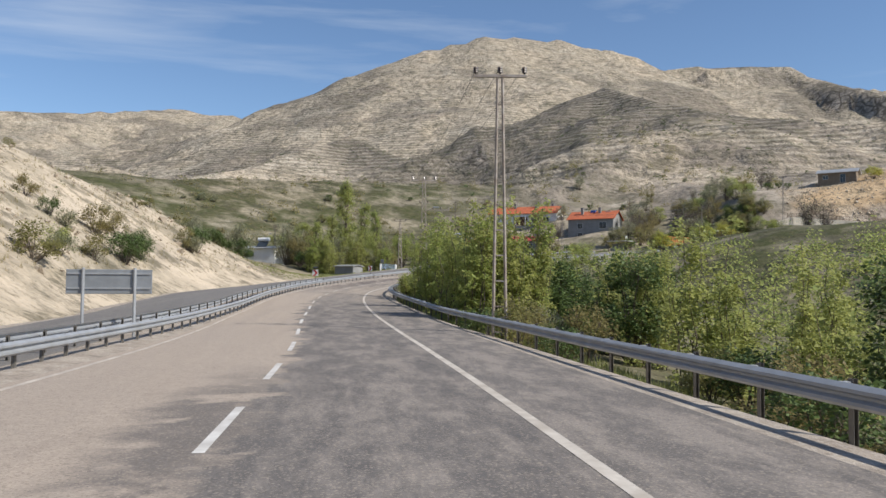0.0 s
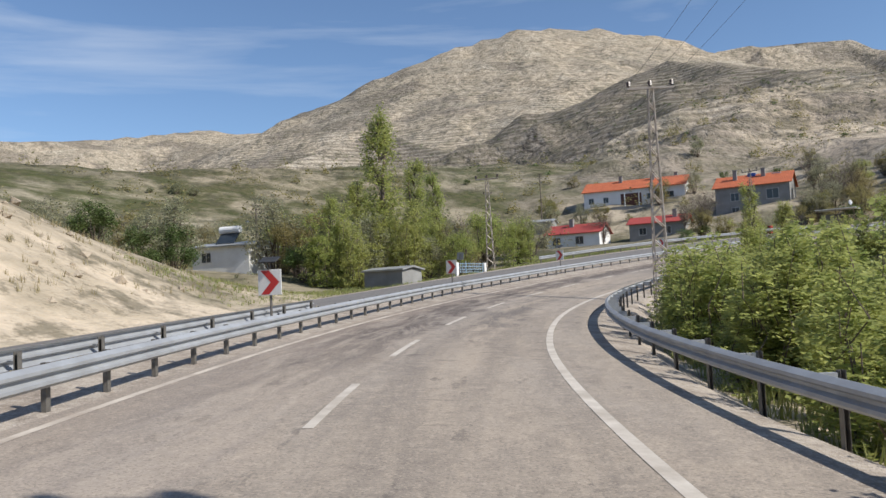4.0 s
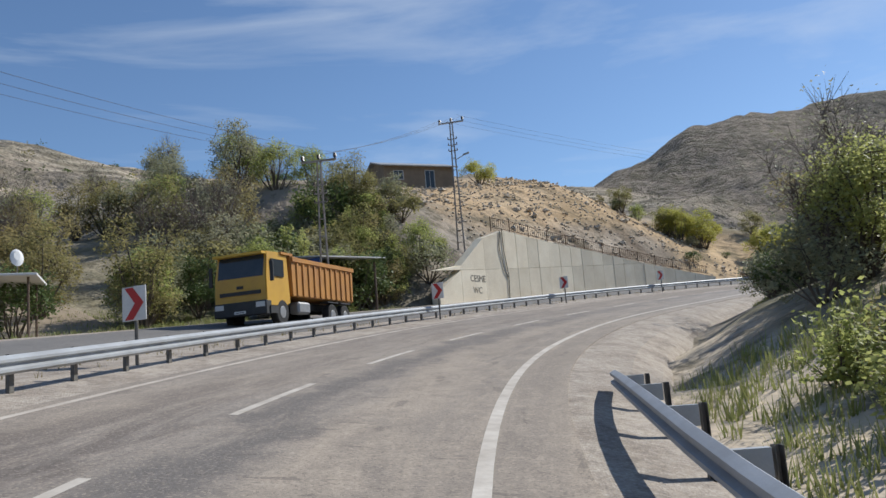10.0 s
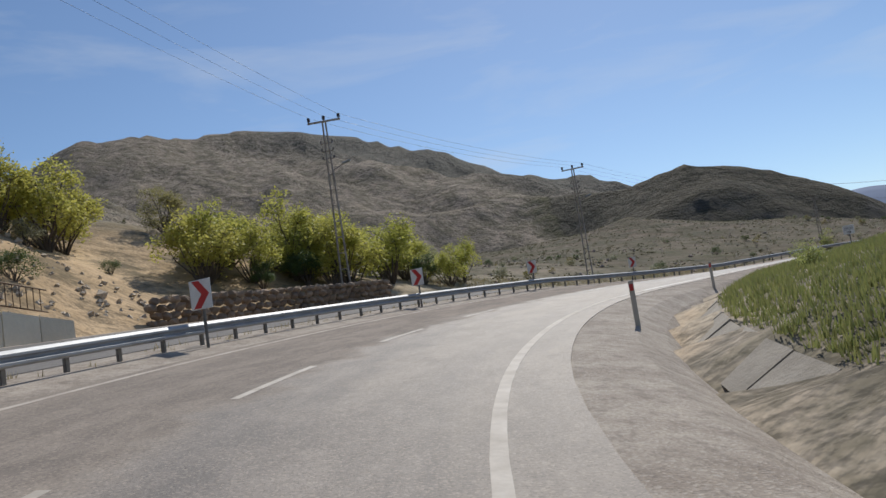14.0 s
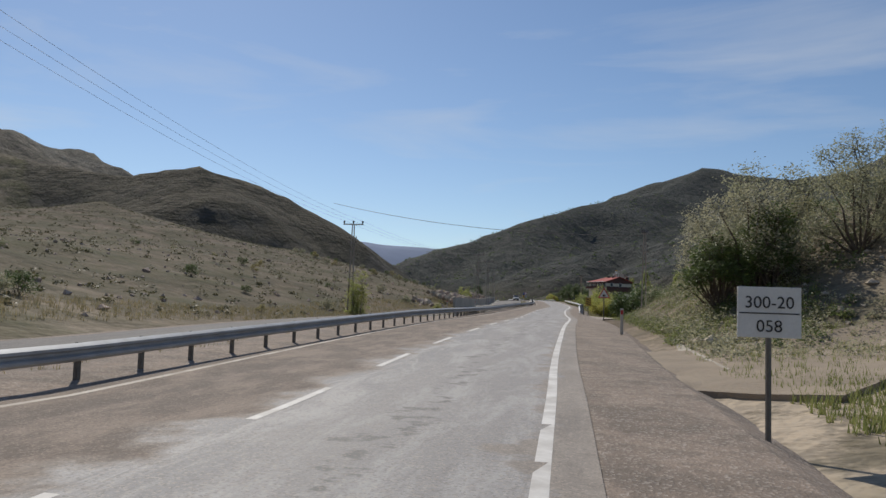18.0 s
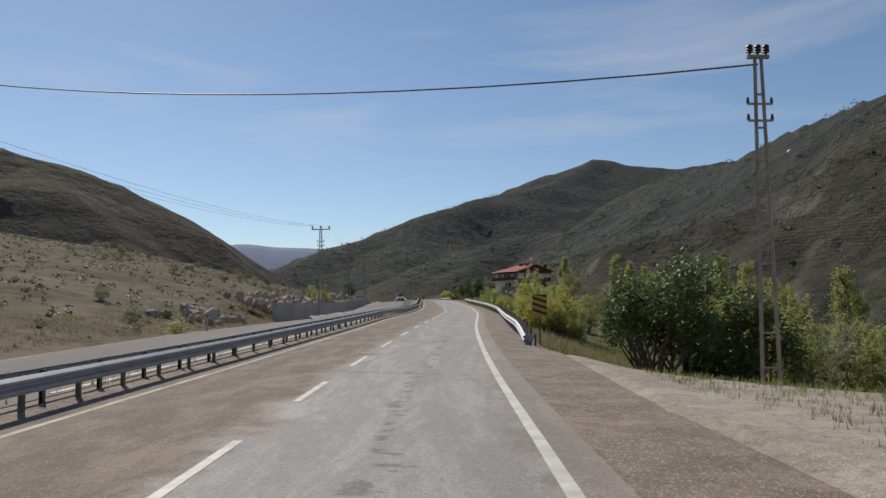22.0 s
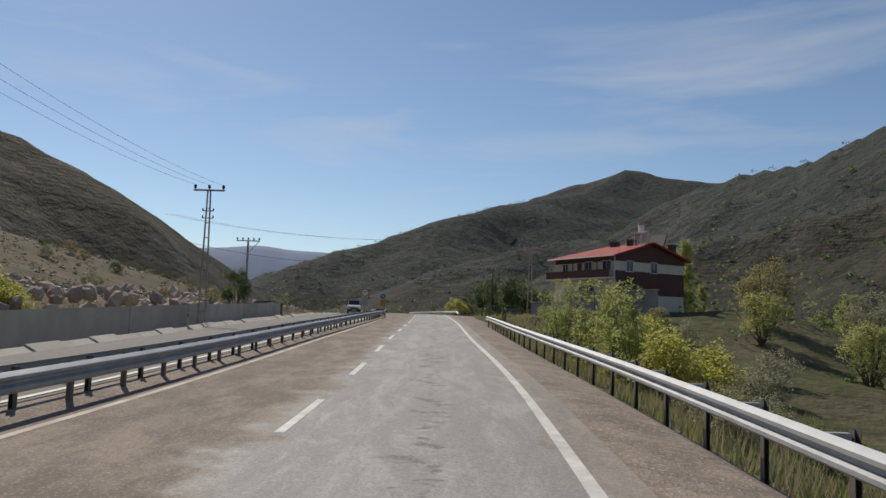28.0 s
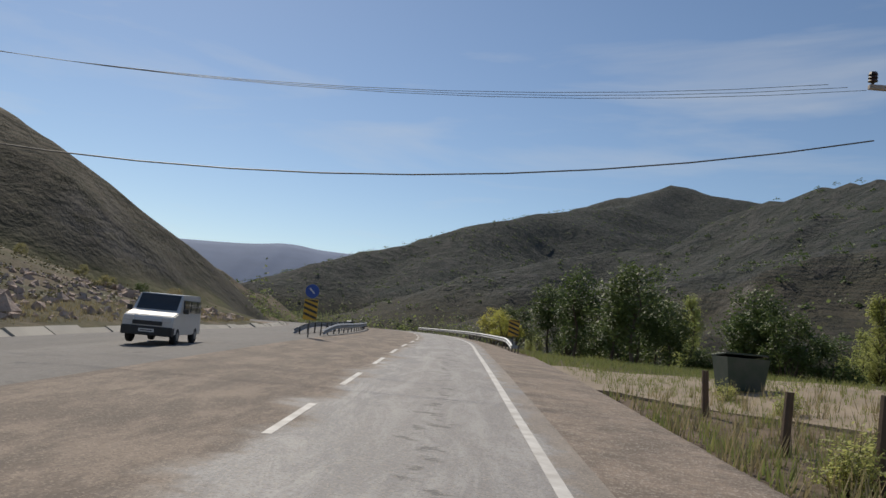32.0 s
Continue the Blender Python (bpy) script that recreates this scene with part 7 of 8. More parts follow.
def proto(kind, seed, height, width, leaf_mat, leaves, leaf_size, style, label, category, name):
    """One plant with its foot at the origin: trunk and limbs in one part, crown in another."""
    rnd = random.Random(seed)
    root = thing(name, Matrix.Identity(4), label, category, name.replace("_", " ") + "s")
    bm = bmesh.new()
    tips = []
    if style == "round":
        th = height * 0.18
        limb(bm, (0, 0, -0.3), (rnd.uniform(-.1, .1), rnd.uniform(-.1, .1), th), 0.035 * height, 0.024 * height, rnd, 7)
        for k in range(13):
            a = k * 2.4 + rnd.uniform(-0.3, 0.3)
            z = height * rnd.uniform(0.28, 0.97)
            r = width * 0.55 * rnd.uniform(0.55, 1.0) * math.sqrt(max(0.1, 1 - ((z / height - 0.5) / 0.55) ** 2))
            e = (r * math.cos(a), r * math.sin(a), z)
            for p in limb(bm, (0, 0, th * rnd.uniform(0.7, 1.0)), e, 0.016 * height, 0.004 * height, rnd, 5, 2)[1:]:
                tips.append(p)
                for j in range(2):
                    q = p + Vector((rnd.uniform(-1, 1), rnd.uniform(-1, 1), rnd.uniform(-0.2, 1))) * width * 0.16
                    add_tube(bm, p, q, 0.005 * height, 0.002 * height, 3)
                    tips.append(q)
    elif style == "column":
        limb(bm, (0, 0, -0.3), (rnd.uniform(-.2, .2), rnd.uniform(-.2, .2), height * 0.96), 0.02 * height, 0.003 * height, rnd, 6, 4)
        for k in range(int(height * 4)):
            z = height * rnd.uniform(0.1, 0.9)
            a = rnd.uniform(0, 6.28)
            r = width * 0.5 * (0.35 + 0.65 * math.sin(math.pi * min(1, (z / height) * 1.05)) ** 0.7) * rnd.uniform(0.5, 1.05)
            e = Vector((r * math.cos(a), r * math.sin(a), min(height, z + height * 0.1)))
            add_tube(bm, (0, 0, z), e, 0.005 * height, 0.0015 * height, 3)
            tips += [e, e * 0.7 + Vector((0, 0, z)) * 0.3, e + Vector((0, 0, -0.06 * height))]
    elif style == "shoots":
        for k in range(9):
            a, r = rnd.uniform(0, 6.28), width * 0.5 * math.sqrt(rnd.random())
            hgt = height * rnd.uniform(0.6, 1.0)
            pts = limb(bm, (r * 0.6 * math.cos(a), r * 0.6 * math.sin(a), -0.3), (r * math.cos(a) + rnd.uniform(-.2, .2), r * math.sin(a) + rnd.uniform(-.2, .2), hgt), 0.028, 0.006, rnd, 4, 3)
            for i in range(26):
                t = rnd.uniform(0.04, 1.0) ** 1.15
                c = Vector((r * 0.6 * math.cos(a), r * 0.6 * math.sin(a), 0)).lerp(pts[-1], t)
                w = 0.32 * width * (1.1 - 0.75 * t)
                tips.append(c + Vector((rnd.gauss(0, w * 0.6), rnd.gauss(0, w * 0.6), rnd.uniform(-0.2, 0.2))))
    elif style == "lobes":
        # limbs that fork towards a dozen uneven clumps of leaf
        for k in range(13):
            a = k * 2.4 + rnd.uniform(-0.5, 0.5)
            q = rnd.random()
            z = height * (0.22 + 0.66 * q) * rnd.uniform(0.85, 1.08)
            reach = width * 0.36 * math.sqrt(max(0.08, 1 - (1.35 * q - 0.45) ** 2)) * rnd.uniform(0.6, 1.15)
            e = Vector((reach * math.cos(a), reach * math.sin(a), z))
            rad = width * rnd.uniform(0.11, 0.2)
            limb(bm, (0.06 * e.x, 0.06 * e.y, -0.2), e, 0.016 * height, 0.004 * height, rnd, 5, 2)
            for j in range(46):
                d = Vector((rnd.gauss(0, 1), rnd.gauss(0, 1), rnd.gauss(0.15, 0.8))).normalized() * rad * rnd.uniform(0.55, 1.15)
                if j < 7:
                    add_tube(bm, e, e + d, 0.004 * height, 0.0015 * height, 3)
                tips.append(e + d)
    elif style == "bush":
        for k in range(14):
            a, r = rnd.uniform(0, 6.28), width * 0.5 * rnd.uniform(0.2, 1.0)
            e = Vector((r * math.cos(a), r * math.sin(a), height * math.sqrt(max(0.05, 1 - (r / (width * 0.5)) ** 2)) * rnd.uniform(0.6, 1.0)))
            for p in limb(bm, (0.1 * e.x, 0.1 * e.y, -0.2), e, 0.02 * height, 0.004 * height, rnd, 4, 2)[1:]:
                tips.append(p)
                for j in range(3):
                    q = p + Vector((rnd.uniform(-1, 1), rnd.uniform(-1, 1), rnd.uniform(-0.5, 0.8))) * width * 0.13
                    add_tube(bm, p, q, 0.004 * height, 0.0015 * height, 3)
                    tips.append(q)
    else:  # bare
        th = height * 0.22
        limb(bm, (0, 0, -0.3), (0, 0, th), 0.03 * height, 0.022 * height, rnd, 6)
        for k in range(13):
            a = k * 2.4 + rnd.uniform(-0.4, 0.4)
            r, z = width * 0.42 * rnd.uniform(0.25, 1.0), height * rnd.uniform(0.6, 1.0)
            pts = limb(bm, (0, 0, th * rnd.uniform(0.4, 1)), (r * math.cos(a), r * math.sin(a), z), 0.009 * height, 0.0022 * height, rnd, 4, 3)
            for p in pts[1:]:
                for j in range(9):
                    d = Vector((rnd.uniform(-1, 1), rnd.uniform(-1, 1), rnd.uniform(0.1, 1.5))) * width * 0.16
                    q = p + d
                    add_tube(bm, p, q, 0.0024 * height, 0.0009 * height, 3)
                    add_tube(bm, p + d * 0.5, q + Vector((rnd.uniform(-1, 1), rnd.uniform(-1, 1), rnd.uniform(0, 1))) * width * 0.08, 0.002 * height, 0.001 * height, 3)
                    tips.append(q)
    wood = part("trunk" if style in ("round", "column", "bare") else "stem", bm, M_TWIG if style == "bare" else M_BARK, root)
    if style in ("shoots", "bush", "column", "lobes"):
        tagged(wood, kind="stuff")
    if leaves:
        spread = {"round": 0.11 * width, "column": 0.1 * width, "shoots": 0.1, "lobes": 0.035 * width, "bush": 0.09 * width, "bare": 0.08 * width}[style]
        cs = []
        for _ in range(leaves):
            t = rnd.choice(tips)
            cs.append((t.x + rnd.gauss(0, spread), t.y + rnd.gauss(0, spread), max(0.1, t.z + rnd.gauss(0, spread * 0.9))))
        ob = new("crown", leaves_mesh("crown", cs, leaf_size, leaf_mat, rnd))
        ob.parent = root
    PROTOS.setdefault(kind, []).append(root)
    return root


for k in range(3):
    proto("sapling", 100 + k, 5.0, 2.2, L_FRESH, 4300, 0.082, "shoots", "leafy young poplar shoots in fresh green leaf", "tree", "poplar_sapling")
    proto("orchard", 200 + k, 5.5, 5.0, (L_OLIVE, L_GREY, L_FRESH)[k], 5200, 0.10, "lobes", ("orchard tree in olive spring leaf", "orchard tree in thin grey-green leaf", "broad tree in fresh green leaf")[k], "tree", "orchard_tree")
    proto("bare", 300 + k, 5.0, 4.6, L_GREY, 400 + 250 * k, 0.09, "bare", "nearly leafless grey-brown tree with fine twigs", "tree", "bare_tree")
    proto("shrub", 400 + k, 2.2, 3.0, (L_GREY, L_DARK, L_OLIVE)[k], 2100, 0.085, "lobes", ("grey-green thorny shrub on dry ground", "dark green shrub on dry ground", "olive shrub on dry ground")[k], "bush", "shrub")
for k in range(2):
    proto("poplar", 500 + k, 15.0, 3.0, L_FRESH, 8000, 0.14, "column", "tall slender poplar in fresh green leaf", "tree", "tall_poplar")
    proto("yellow", 600 + k, 3.4, 3.6, L_YELLOW, 4600, 0.085, "lobes", "bush in yellow-green spring flower", "bush", "yellow_bush")
    proto("dark", 700 + k, 5.0, 5.0, L_DARK, 5200, 0.12, "lobes", "dense dark green bush", "bush", "dense_bush")
proto("silver", 800, 6.0, 6.0, L_GREY, 8000, 0.085, "lobes", "broad silvery green willow leaning over the verge", "tree", "silver_tree")
proto("pine", 900, 6.5, 3.6, L_DARK, 4200, 0.14, "column", "dark green conifer beside the road", "tree", "dark_conifer")
proto("greenbush", 950, 1.6, 2.0, L_FRESH, 1200, 0.085, "bush", "small bright green bush", "bush", "green_bush")

planted, wanted = {}, []


def plant(kind, x, y, scale=1.0, tall=1.0, which=None, sink=0.0):
    wanted.append((kind, x, y, scale, tall, which, sink))


def plant_at(kind, s, u, scale=1.0, tall=1.0, which=None):
    p = at(s, u)
    plant(kind, p.x, p.y, scale, tall, which)


def zone(kind, n, s0, s1, u0, u1, lo, hi, seed, tall=1.0):
    r = random.Random(seed)
    for _ in range(n):
        plant_at(kind, r.uniform(s0, s1), r.uniform(u0, u1), r.uniform(lo, hi), tall * r.uniform(0.85, 1.15))


# right of the road: thickets behind the barrier
zone("sapling", 46, 36, 66, 4.8, 8.4, 0.9, 1.25, 1, 1.05)
zone("sapling", 50, 66, 92, 3.3, 6.4, 0.75, 1.0, 2, 0.62)
zone("sapling", 14, 92, 104, 3.3, 6.4, 0.7, 0.9, 102, 0.5)
zone("sapling", 22, 104, 130, 5.0, 9.0, 0.7, 0.9, 3, 0.85)
zone("sapling", 18, 102, 128, 3.2, 5.0, 0.62, 0.8, 103, 0.55)
plant("poplar", 9.3, 112.3, 0.42, 1.0)
plant("poplar", 11.6, 112.6, 0.4, 0.9)
zone("sapling", 26, 10, 60, 9, 20, 0.8, 1.2, 4)
zone("dark", 6, 15, 50, 9, 16, 0.7, 1.0, 5)
zone("shrub", 16, 8, 40, 4, 9, 0.5, 0.9, 6)
zone("orchard", 8, 60, 130, 10, 26, 0.8, 1.1, 7)
zone("greenbush", 14, 128, 156, 3.2, 6, 0.6, 1.1, 8)
zone("shrub", 12, 135, 180, 5.5, 10, 0.6, 1.0, 9)
zone("bare", 2, 158, 168, 5.5, 8, 0.6, 0.8, 10)
zone("orchard", 3, 158, 170, 6.5, 9, 0.6, 0.75, 110)
zone("orchard", 3, 172, 184, 7.5, 11, 0.6, 0.75, 11)
zone("shrub", 14, 168, 183, 4.6, 8, 0.5, 0.9, 111)
zone("yellow", 3, 150, 172, 10, 14, 0.8, 1.1, 12)
plant_at("bare", 185.5, 8.2, 1.25, 1.15)
plant_at("bare", 188.5, 9.4, 1.1)
zone("greenbush", 18, 190, 250, 5, 12, 0.35, 0.6, 13)
for s, u, sc in ((278.5, 7.4, 0.78), (281.5, 8.6, 0.8), (284, 7.0, 0.7), (281, 12.5, 0.7), (278, 11, 0.62), (280, 6.2, 0.55)):
    plant_at("silver", s, u, sc)
zone("dark", 4, 277, 286, 5.2, 9, 0.45, 0.6, 14)
zone("shrub", 34, 284, 303, 6, 24, 0.3, 0.7, 15)
scatter_rocks("bank_stones", 900, beside(268, 304, 3.6, 16), 0.16, M_ROCK, "broken stone on the cut bank", 16)
zone("orchard", 7, 262, 275, 14, 40, 0.7, 1.0, 16)
for s, u, sc in ((331.5, 6.6, 0.95), (334, 8.4, 1.1), (333, 10.8, 0.95), (336, 7.0, 0.8)):
    plant_at("dark", s, u, sc)
zone("sapling", 22, 338, 360, 14, 30, 0.8, 1.1, 17)
zone("orchard", 6, 312, 330, 14, 34, 0.7, 0.95, 18)
zone("yellow", 8, 352, 372, 3.4, 6.0, 0.7, 0.95, 19)
zone("sapling", 34, 357, 392, 4.4, 8.5, 0.65, 0.85, 20, 0.9)
zone("sapling", 8, 362, 378, 4.0, 7, 0.7, 0.9, 21)
zone("shrub", 8, 392, 408, 4.2, 7, 0.3, 0.5, 22)
zone("yellow", 6, 408, 421, 4.4, 7, 0.6, 0.8, 122)
for s, u, sc in ((425, 3.8, 0.6), (422.5, 3.9, 0.66), (418, 5.0, 0.66), (417, 4.4, 0.7), (415.5, 5.0, 0.68), (414.5, 4.3, 0.66), (413, 4.6, 0.62)):
    plant_at("sapling", s, u, sc)
zone("shrub", 20, 395, 445, 5, 14, 0.4, 0.75, 23)
zone("orchard", 14, 395, 450, 22, 60, 0.7, 1.0, 24)
zone("pine", 14, 496, 530, 7, 24, 0.8, 1.15, 25)
zone("dark", 10, 496, 530, 8, 26, 0.7, 1.0, 26)
zone("yellow", 2, 518, 524, 3.5, 5, 0.9, 1.1, 27)
zone("greenbush", 5, 455, 490, 3.6, 6, 0.35, 0.6, 28)
zone("greenbush", 12, 189, 204, 4.2, 6.0, 0.4, 0.6, 113)
zone("shrub", 8, 188, 204, 4.4, 6.5, 0.4, 0.7, 114)
# left of the road
zone("orchard", 18, 114, 152, -25, -19.5, 0.62, 0.85, 134)
zone("orchard", 10, 180, 189, -23, -17.8, 0.4, 0.6, 135)
zone("greenbush", 12, 181, 190, -22, -17.6, 0.4, 0.7, 136)
zone("shrub", 26, 34, 84, -24, -18.6, 0.6, 1.15, 30)
zone("shrub", 36, -20, 90, -60, -24, 0.4, 0.8, 31)
zone("greenbush", 8, 24, 60, -22, -19, 0.5, 0.9, 32)
zone("bare", 3, 40, 60, -38, -30, 0.5, 0.7, 33)
zone("orchard", 34, 100, 150, -46, -23, 0.75, 1.15, 34)
zone("bare", 14, 105, 160, -42, -21, 0.7, 1.0, 35)
zone("sapling", 12, 108, 132, -30, -22, 0.9, 1.3, 36)
zone("dark", 5, 96, 112, -36, -28, 0.5, 0.8, 37)
for x, y, sc, tl in ((-16.6, 130.5, 1.05, 1.02), (-14.2, 139.5, 0.8, 0.95), (-12.5, 142, 0.7, 0.95), (-19.5, 136.0, 0.72, 0.9), (-23.0, 140.0, 0.7, 0.8)):
    plant("poplar", x, y, sc, tl)
zone("orchard", 34, 164, 190, -44, -22, 0.7, 1.0, 38)
zone("orchard", 10, 148, 164, -36, -24, 0.6, 0.85, 138)
zone("bare", 12, 150, 184, -48, -23, 0.8, 1.2, 39)
zone("dark", 5, 158, 166, -26, -18.5, 0.5, 0.8, 40)
zone("orchard", 20, 168, 190, -25, -17.5, 0.6, 0.85, 41)
zone("dark", 8, 172, 186, -20, -17, 0.4, 0.65, 42)
zone("sapling", 10, 176, 187, -22, -17, 0.6, 0.9, 142)
zone("orchard", 14, 120, 190, -95, -55, 0.6, 1.0, 43)
zone("shrub", 30, 110, 190, -110, -60, 0.5, 1.1, 44)
plant("yellow", 97.5, 175.5, 1.15, 0.9)
zone("shrub", 8, 192, 208, -56, -40, 0.7, 1.1, 45)
zone("bare", 4, 184, 196, -50, -40, 0.6, 0.9, 46)
zone("yellow", 26, 219, 246, -28, -18.8, 0.9, 1.35, 47)
zone("dark", 5, 218, 244, -21, -18.6, 0.3, 0.45, 147)
zone("orchard", 8, 212, 244, -32, -22, 0.5, 0.75, 48)
zone("shrub", 20, 212, 262, -40, -18.5, 0.35, 0.7, 49)
zone("shrub", 40, 245, 360, -70, -20, 0.25, 0.6, 50)
zone("shrub", 46, 410, 545, -80, -20, 0.3, 0.7, 51)
plant_at("sapling", 316, -18.6, 0.85, 1.0)
plant_at("sapling", 317.2, -19.4, 0.7, 1.0)
plant_at("greenbush", 343, -16.0, 0.7)
plant_at("greenbush", 392, -16.2, 0.6)
plant_at("dark", 464, -20.6, 0.72, 1.15)
zone("yellow", 3, 411, 424, -22, -19.5, 0.6, 0.8, 52)
zone("sapling", 4, 378, 424, -22, -19.5, 0.5, 0.7, 53)
zone("greenbush", 14, 268, 446, -8.6, -7.7, 0.12, 0.3, 54)

zone("shrub", 30, 174, 189, -27, -16.4, 0.9, 1.6, 242)
zone("shrub", 14, 150, 166, -30, -18.5, 0.7, 1.2, 243)
zone("orchard", 22, 340, 400, 13, 26, 0.5, 0.75, 60)
zone("poplar", 44, 350, 450, 26, 62, 0.5, 0.72, 62)
zone("orchard", 24, 370, 445, 18, 46, 0.6, 0.95, 63)
zone("poplar", 80, 476, 585, 26, 80, 0.55, 0.85, 64)

# open views from the road to the houses
CLEAR = [((-8, 70), (21, 207)), ((-5, 90), (6, 181)), ((-5, 90), (19, 178)), ((13.7, 124.6), (33, 187)), ((13.7, 124.6), (40, 185)), ((2, 110), (21, 207)), ((2, 110), (35, 187)), ((5, 114), (19, 178)),
         ((18, 129), (39, 163)), ((13.7, 124), (39, 163)), ((-8, 70), (-30, 127)), ((13.7, 124.6), (70, 158)), ((35, 139), (72, 158)),
         ((223, -26), (233, -58)), ((-8, 70), (6, 181)), ((35, 139), (55, 160)), ((47, 142), (56, 160))]


def screened(w):
    kind, x, y, sc = w[0], w[1], w[2], w[3]
    if kind in ("greenbush", "shrub"):
        return False
    reach = {"orchard": 2.6, "bare": 2.2, "sapling": 1.4, "poplar": 1.2, "yellow": 1.8, "dark": 2.5, "silver": 3, "pine": 2}[kind] * sc + 1.2
    for (ax, ay), (bx, by) in CLEAR:
        ex, ey = bx - ax, by - ay
        t = ((x - ax) * ex + (y - ay) * ey) / (ex * ex + ey * ey)
        if 0.25 < t < 1.06 and math.hypot(x - ax - t * ex, y - ay - t * ey) < reach:
            return True
    return False


wanted = [w for w in wanted if not screened(w)]
wz = land([w[1] for w in wanted], [w[2] for w in wanted])
turn = random.Random(77)
for (kind, x, y, scale, tall, which, sink), z in zip(wanted, wz[0]):
    plants = PROTOS[kind]
    src = plants[which if which is not None else turn.randrange(len(plants))]
    m = pose(x, y, z - sink, 0, 0, turn.uniform(0, 360)) @ Matrix.Diagonal((scale, scale, scale * tall, 1))
    copy_thing(src, m)
for group in PROTOS.values():
    for src in group:
        for ob in [*src.children_recursive, src]:
            bpy.data.objects.remove(ob)


# ---- growth past counting ----
def clump_field(name, pts, size, per, mat, label, seed, flat=0.6, sink=0.0):
    """Leafy clumps for far slopes, joined."""
    r = random.Random(seed)
    xs, ys = [p[0] for p in pts], [p[1] for p in pts]
    zs = land(xs, ys)[0]
    cs = []
    for (x, y, sc), z in zip(pts, zs):
        for _ in range(per):
            a, k = r.uniform(0, 6.28), r.random() ** 0.6 * sc
            cs.append((x + k * math.cos(a), y + k * math.sin(a), z + r.random() * sc * flat * (1.2 - k / (sc + 1e-6)) * 1.6 - sink))
    me = leaves_mesh(name, cs, size, mat, r, 1.3)
    return tagged(new(name, me), label, "scrub", "", "stuff")


r = random.Random(5)
pts = [(*at(r.uniform(100, 200), r.uniform(-190, -45))[:2], r.uniform(0.8, 2.2)) for _ in range(420)]
clump_field("hillside_scrub", pts, 0.32, 60, L_OLIVE, "olive scrub and small trees on the slope above the village", 1, 1.2)
pts = [(*at(r.uniform(-30, 120), r.uniform(-170, -26))[:2], r.uniform(0.15, 0.7)) for _ in range(1900)]
clump_field("dry_scrub", pts, 0.13, 22, L_GREY, "sparse grey-green scrub on a pale stony slope", 2)
pts = [(r.uniform(-160, 260), r.uniform(240, 470), r.uniform(0.5, 1.6)) for _ in range(700)]
clump_field("mountain_scrub", pts, 0.35, 20, L_DARK, "dark dots of scrub on the mountain", 3)
pts = [(*at(r.uniform(230, 545), r.uniform(-160, -20))[:2], r.uniform(0.2, 0.8)) for _ in range(4200)]
clump_field("slope_scrub", pts, 0.17, 18, L_DUSTY, "low olive scrub on a dry slope", 4)
pts = [(*at(r.uniform(266, 305), 4.2 + 60 * r.random() ** 2)[:2], r.uniform(0.15, 0.75)) for _ in range(1100)]
clump_field("bank_scrub", pts, 0.06, 95, L_GREY, "tangled scrub on a roadside bank", 5)
low = random.Random(77)
low_pts = [(*at(low.uniform(272, 303), 3.7 + 5.5 * low.random() ** 1.5)[:2], low.uniform(0.12, 0.42)) for _ in range(620)]
clump_field("ditch_weeds", low_pts, 0.05, 70, L_VALLEY, "green weeds along the foot of the cut bank", 15, 0.9)
low_pts = [(*at(low.uniform(270, 304), 6 + 40 * low.random() ** 1.6)[:2], low.uniform(0.2, 0.7)) for _ in range(420)]
clump_field("bank_bushes", low_pts, 0.07, 90, L_DARK, "dark low bushes on the cut bank", 16, 0.9)
pts = [(*at(r.uniform(330, 545), r.uniform(18, 150))[:2], r.uniform(0.8, 2.6)) for _ in range(900)]
clump_field("valley_thicket", pts, 0.28, 60, L_VALLEY, "green thickets and young poplars on the valley floor", 6, 1.8)
pts = [(r.uniform(330, 640), r.uniform(-420, -150), r.uniform(1.5, 4.0)) for _ in range(1500)]
pts = [q for q, z in zip(pts, land([q[0] for q in pts], [q[1] for q in pts])[0]) if z < 17]
clump_field("far_poplars", pts, 0.6, 46, L_VALLEY, "rows of far green poplars in the valley", 7, 2.4)
pts = [(r.uniform(150, 1000), r.uniform(-1200, -230), r.uniform(1.2, 3.6)) for _ in range(3200)]
clump_field("far_scrub", pts, 0.75, 26, L_DARK, "dark scrub on the far mountainside", 8)
pts = [(*at(r.uniform(-20, 140), r.uniform(10, 70))[:2], r.uniform(0.8, 2.0)) for _ in range(520)]
clump_field("riverside_thicket", pts, 0.25, 60, L_FRESH, "green riverside thicket beyond the barrier", 9, 1.7)


def grass_field(name, n, pick, height, mat, label, seed):
    rr = random.Random(seed)
    pts = [pick(rr) for _ in range(n)]
    zs = land([p[0] for p in pts], [p[1] for p in pts])
    verts, faces = [], []
    for k, (x, y) in enumerate(pts):
        z = zs[0][k]
        if -17.0 < zs[3][k] < 2.6:
            z = float(road_z(zs[4][k], zs[3][k])) - 0.03
        for _ in range(6):
            a, h, w = rr.uniform(0, 6.28), height * rr.uniform(0.4, 1.2), 0.018
            bx, by = x + rr.uniform(-0.12, 0.12), y + rr.uniform(-0.12, 0.12)
            dx, dy = math.cos(a), math.sin(a)
            o = len(verts)
            verts += [(bx - dy * w, by + dx * w, z - 0.05), (bx + dy * w, by - dx * w, z - 0.05), (bx + dx * h * 0.45, by + dy * h * 0.45, z + h)]
            faces.append((o, o + 1, o + 2))
    return tagged(finish(name, verts, faces, mat), label, "grass", "", "stuff")


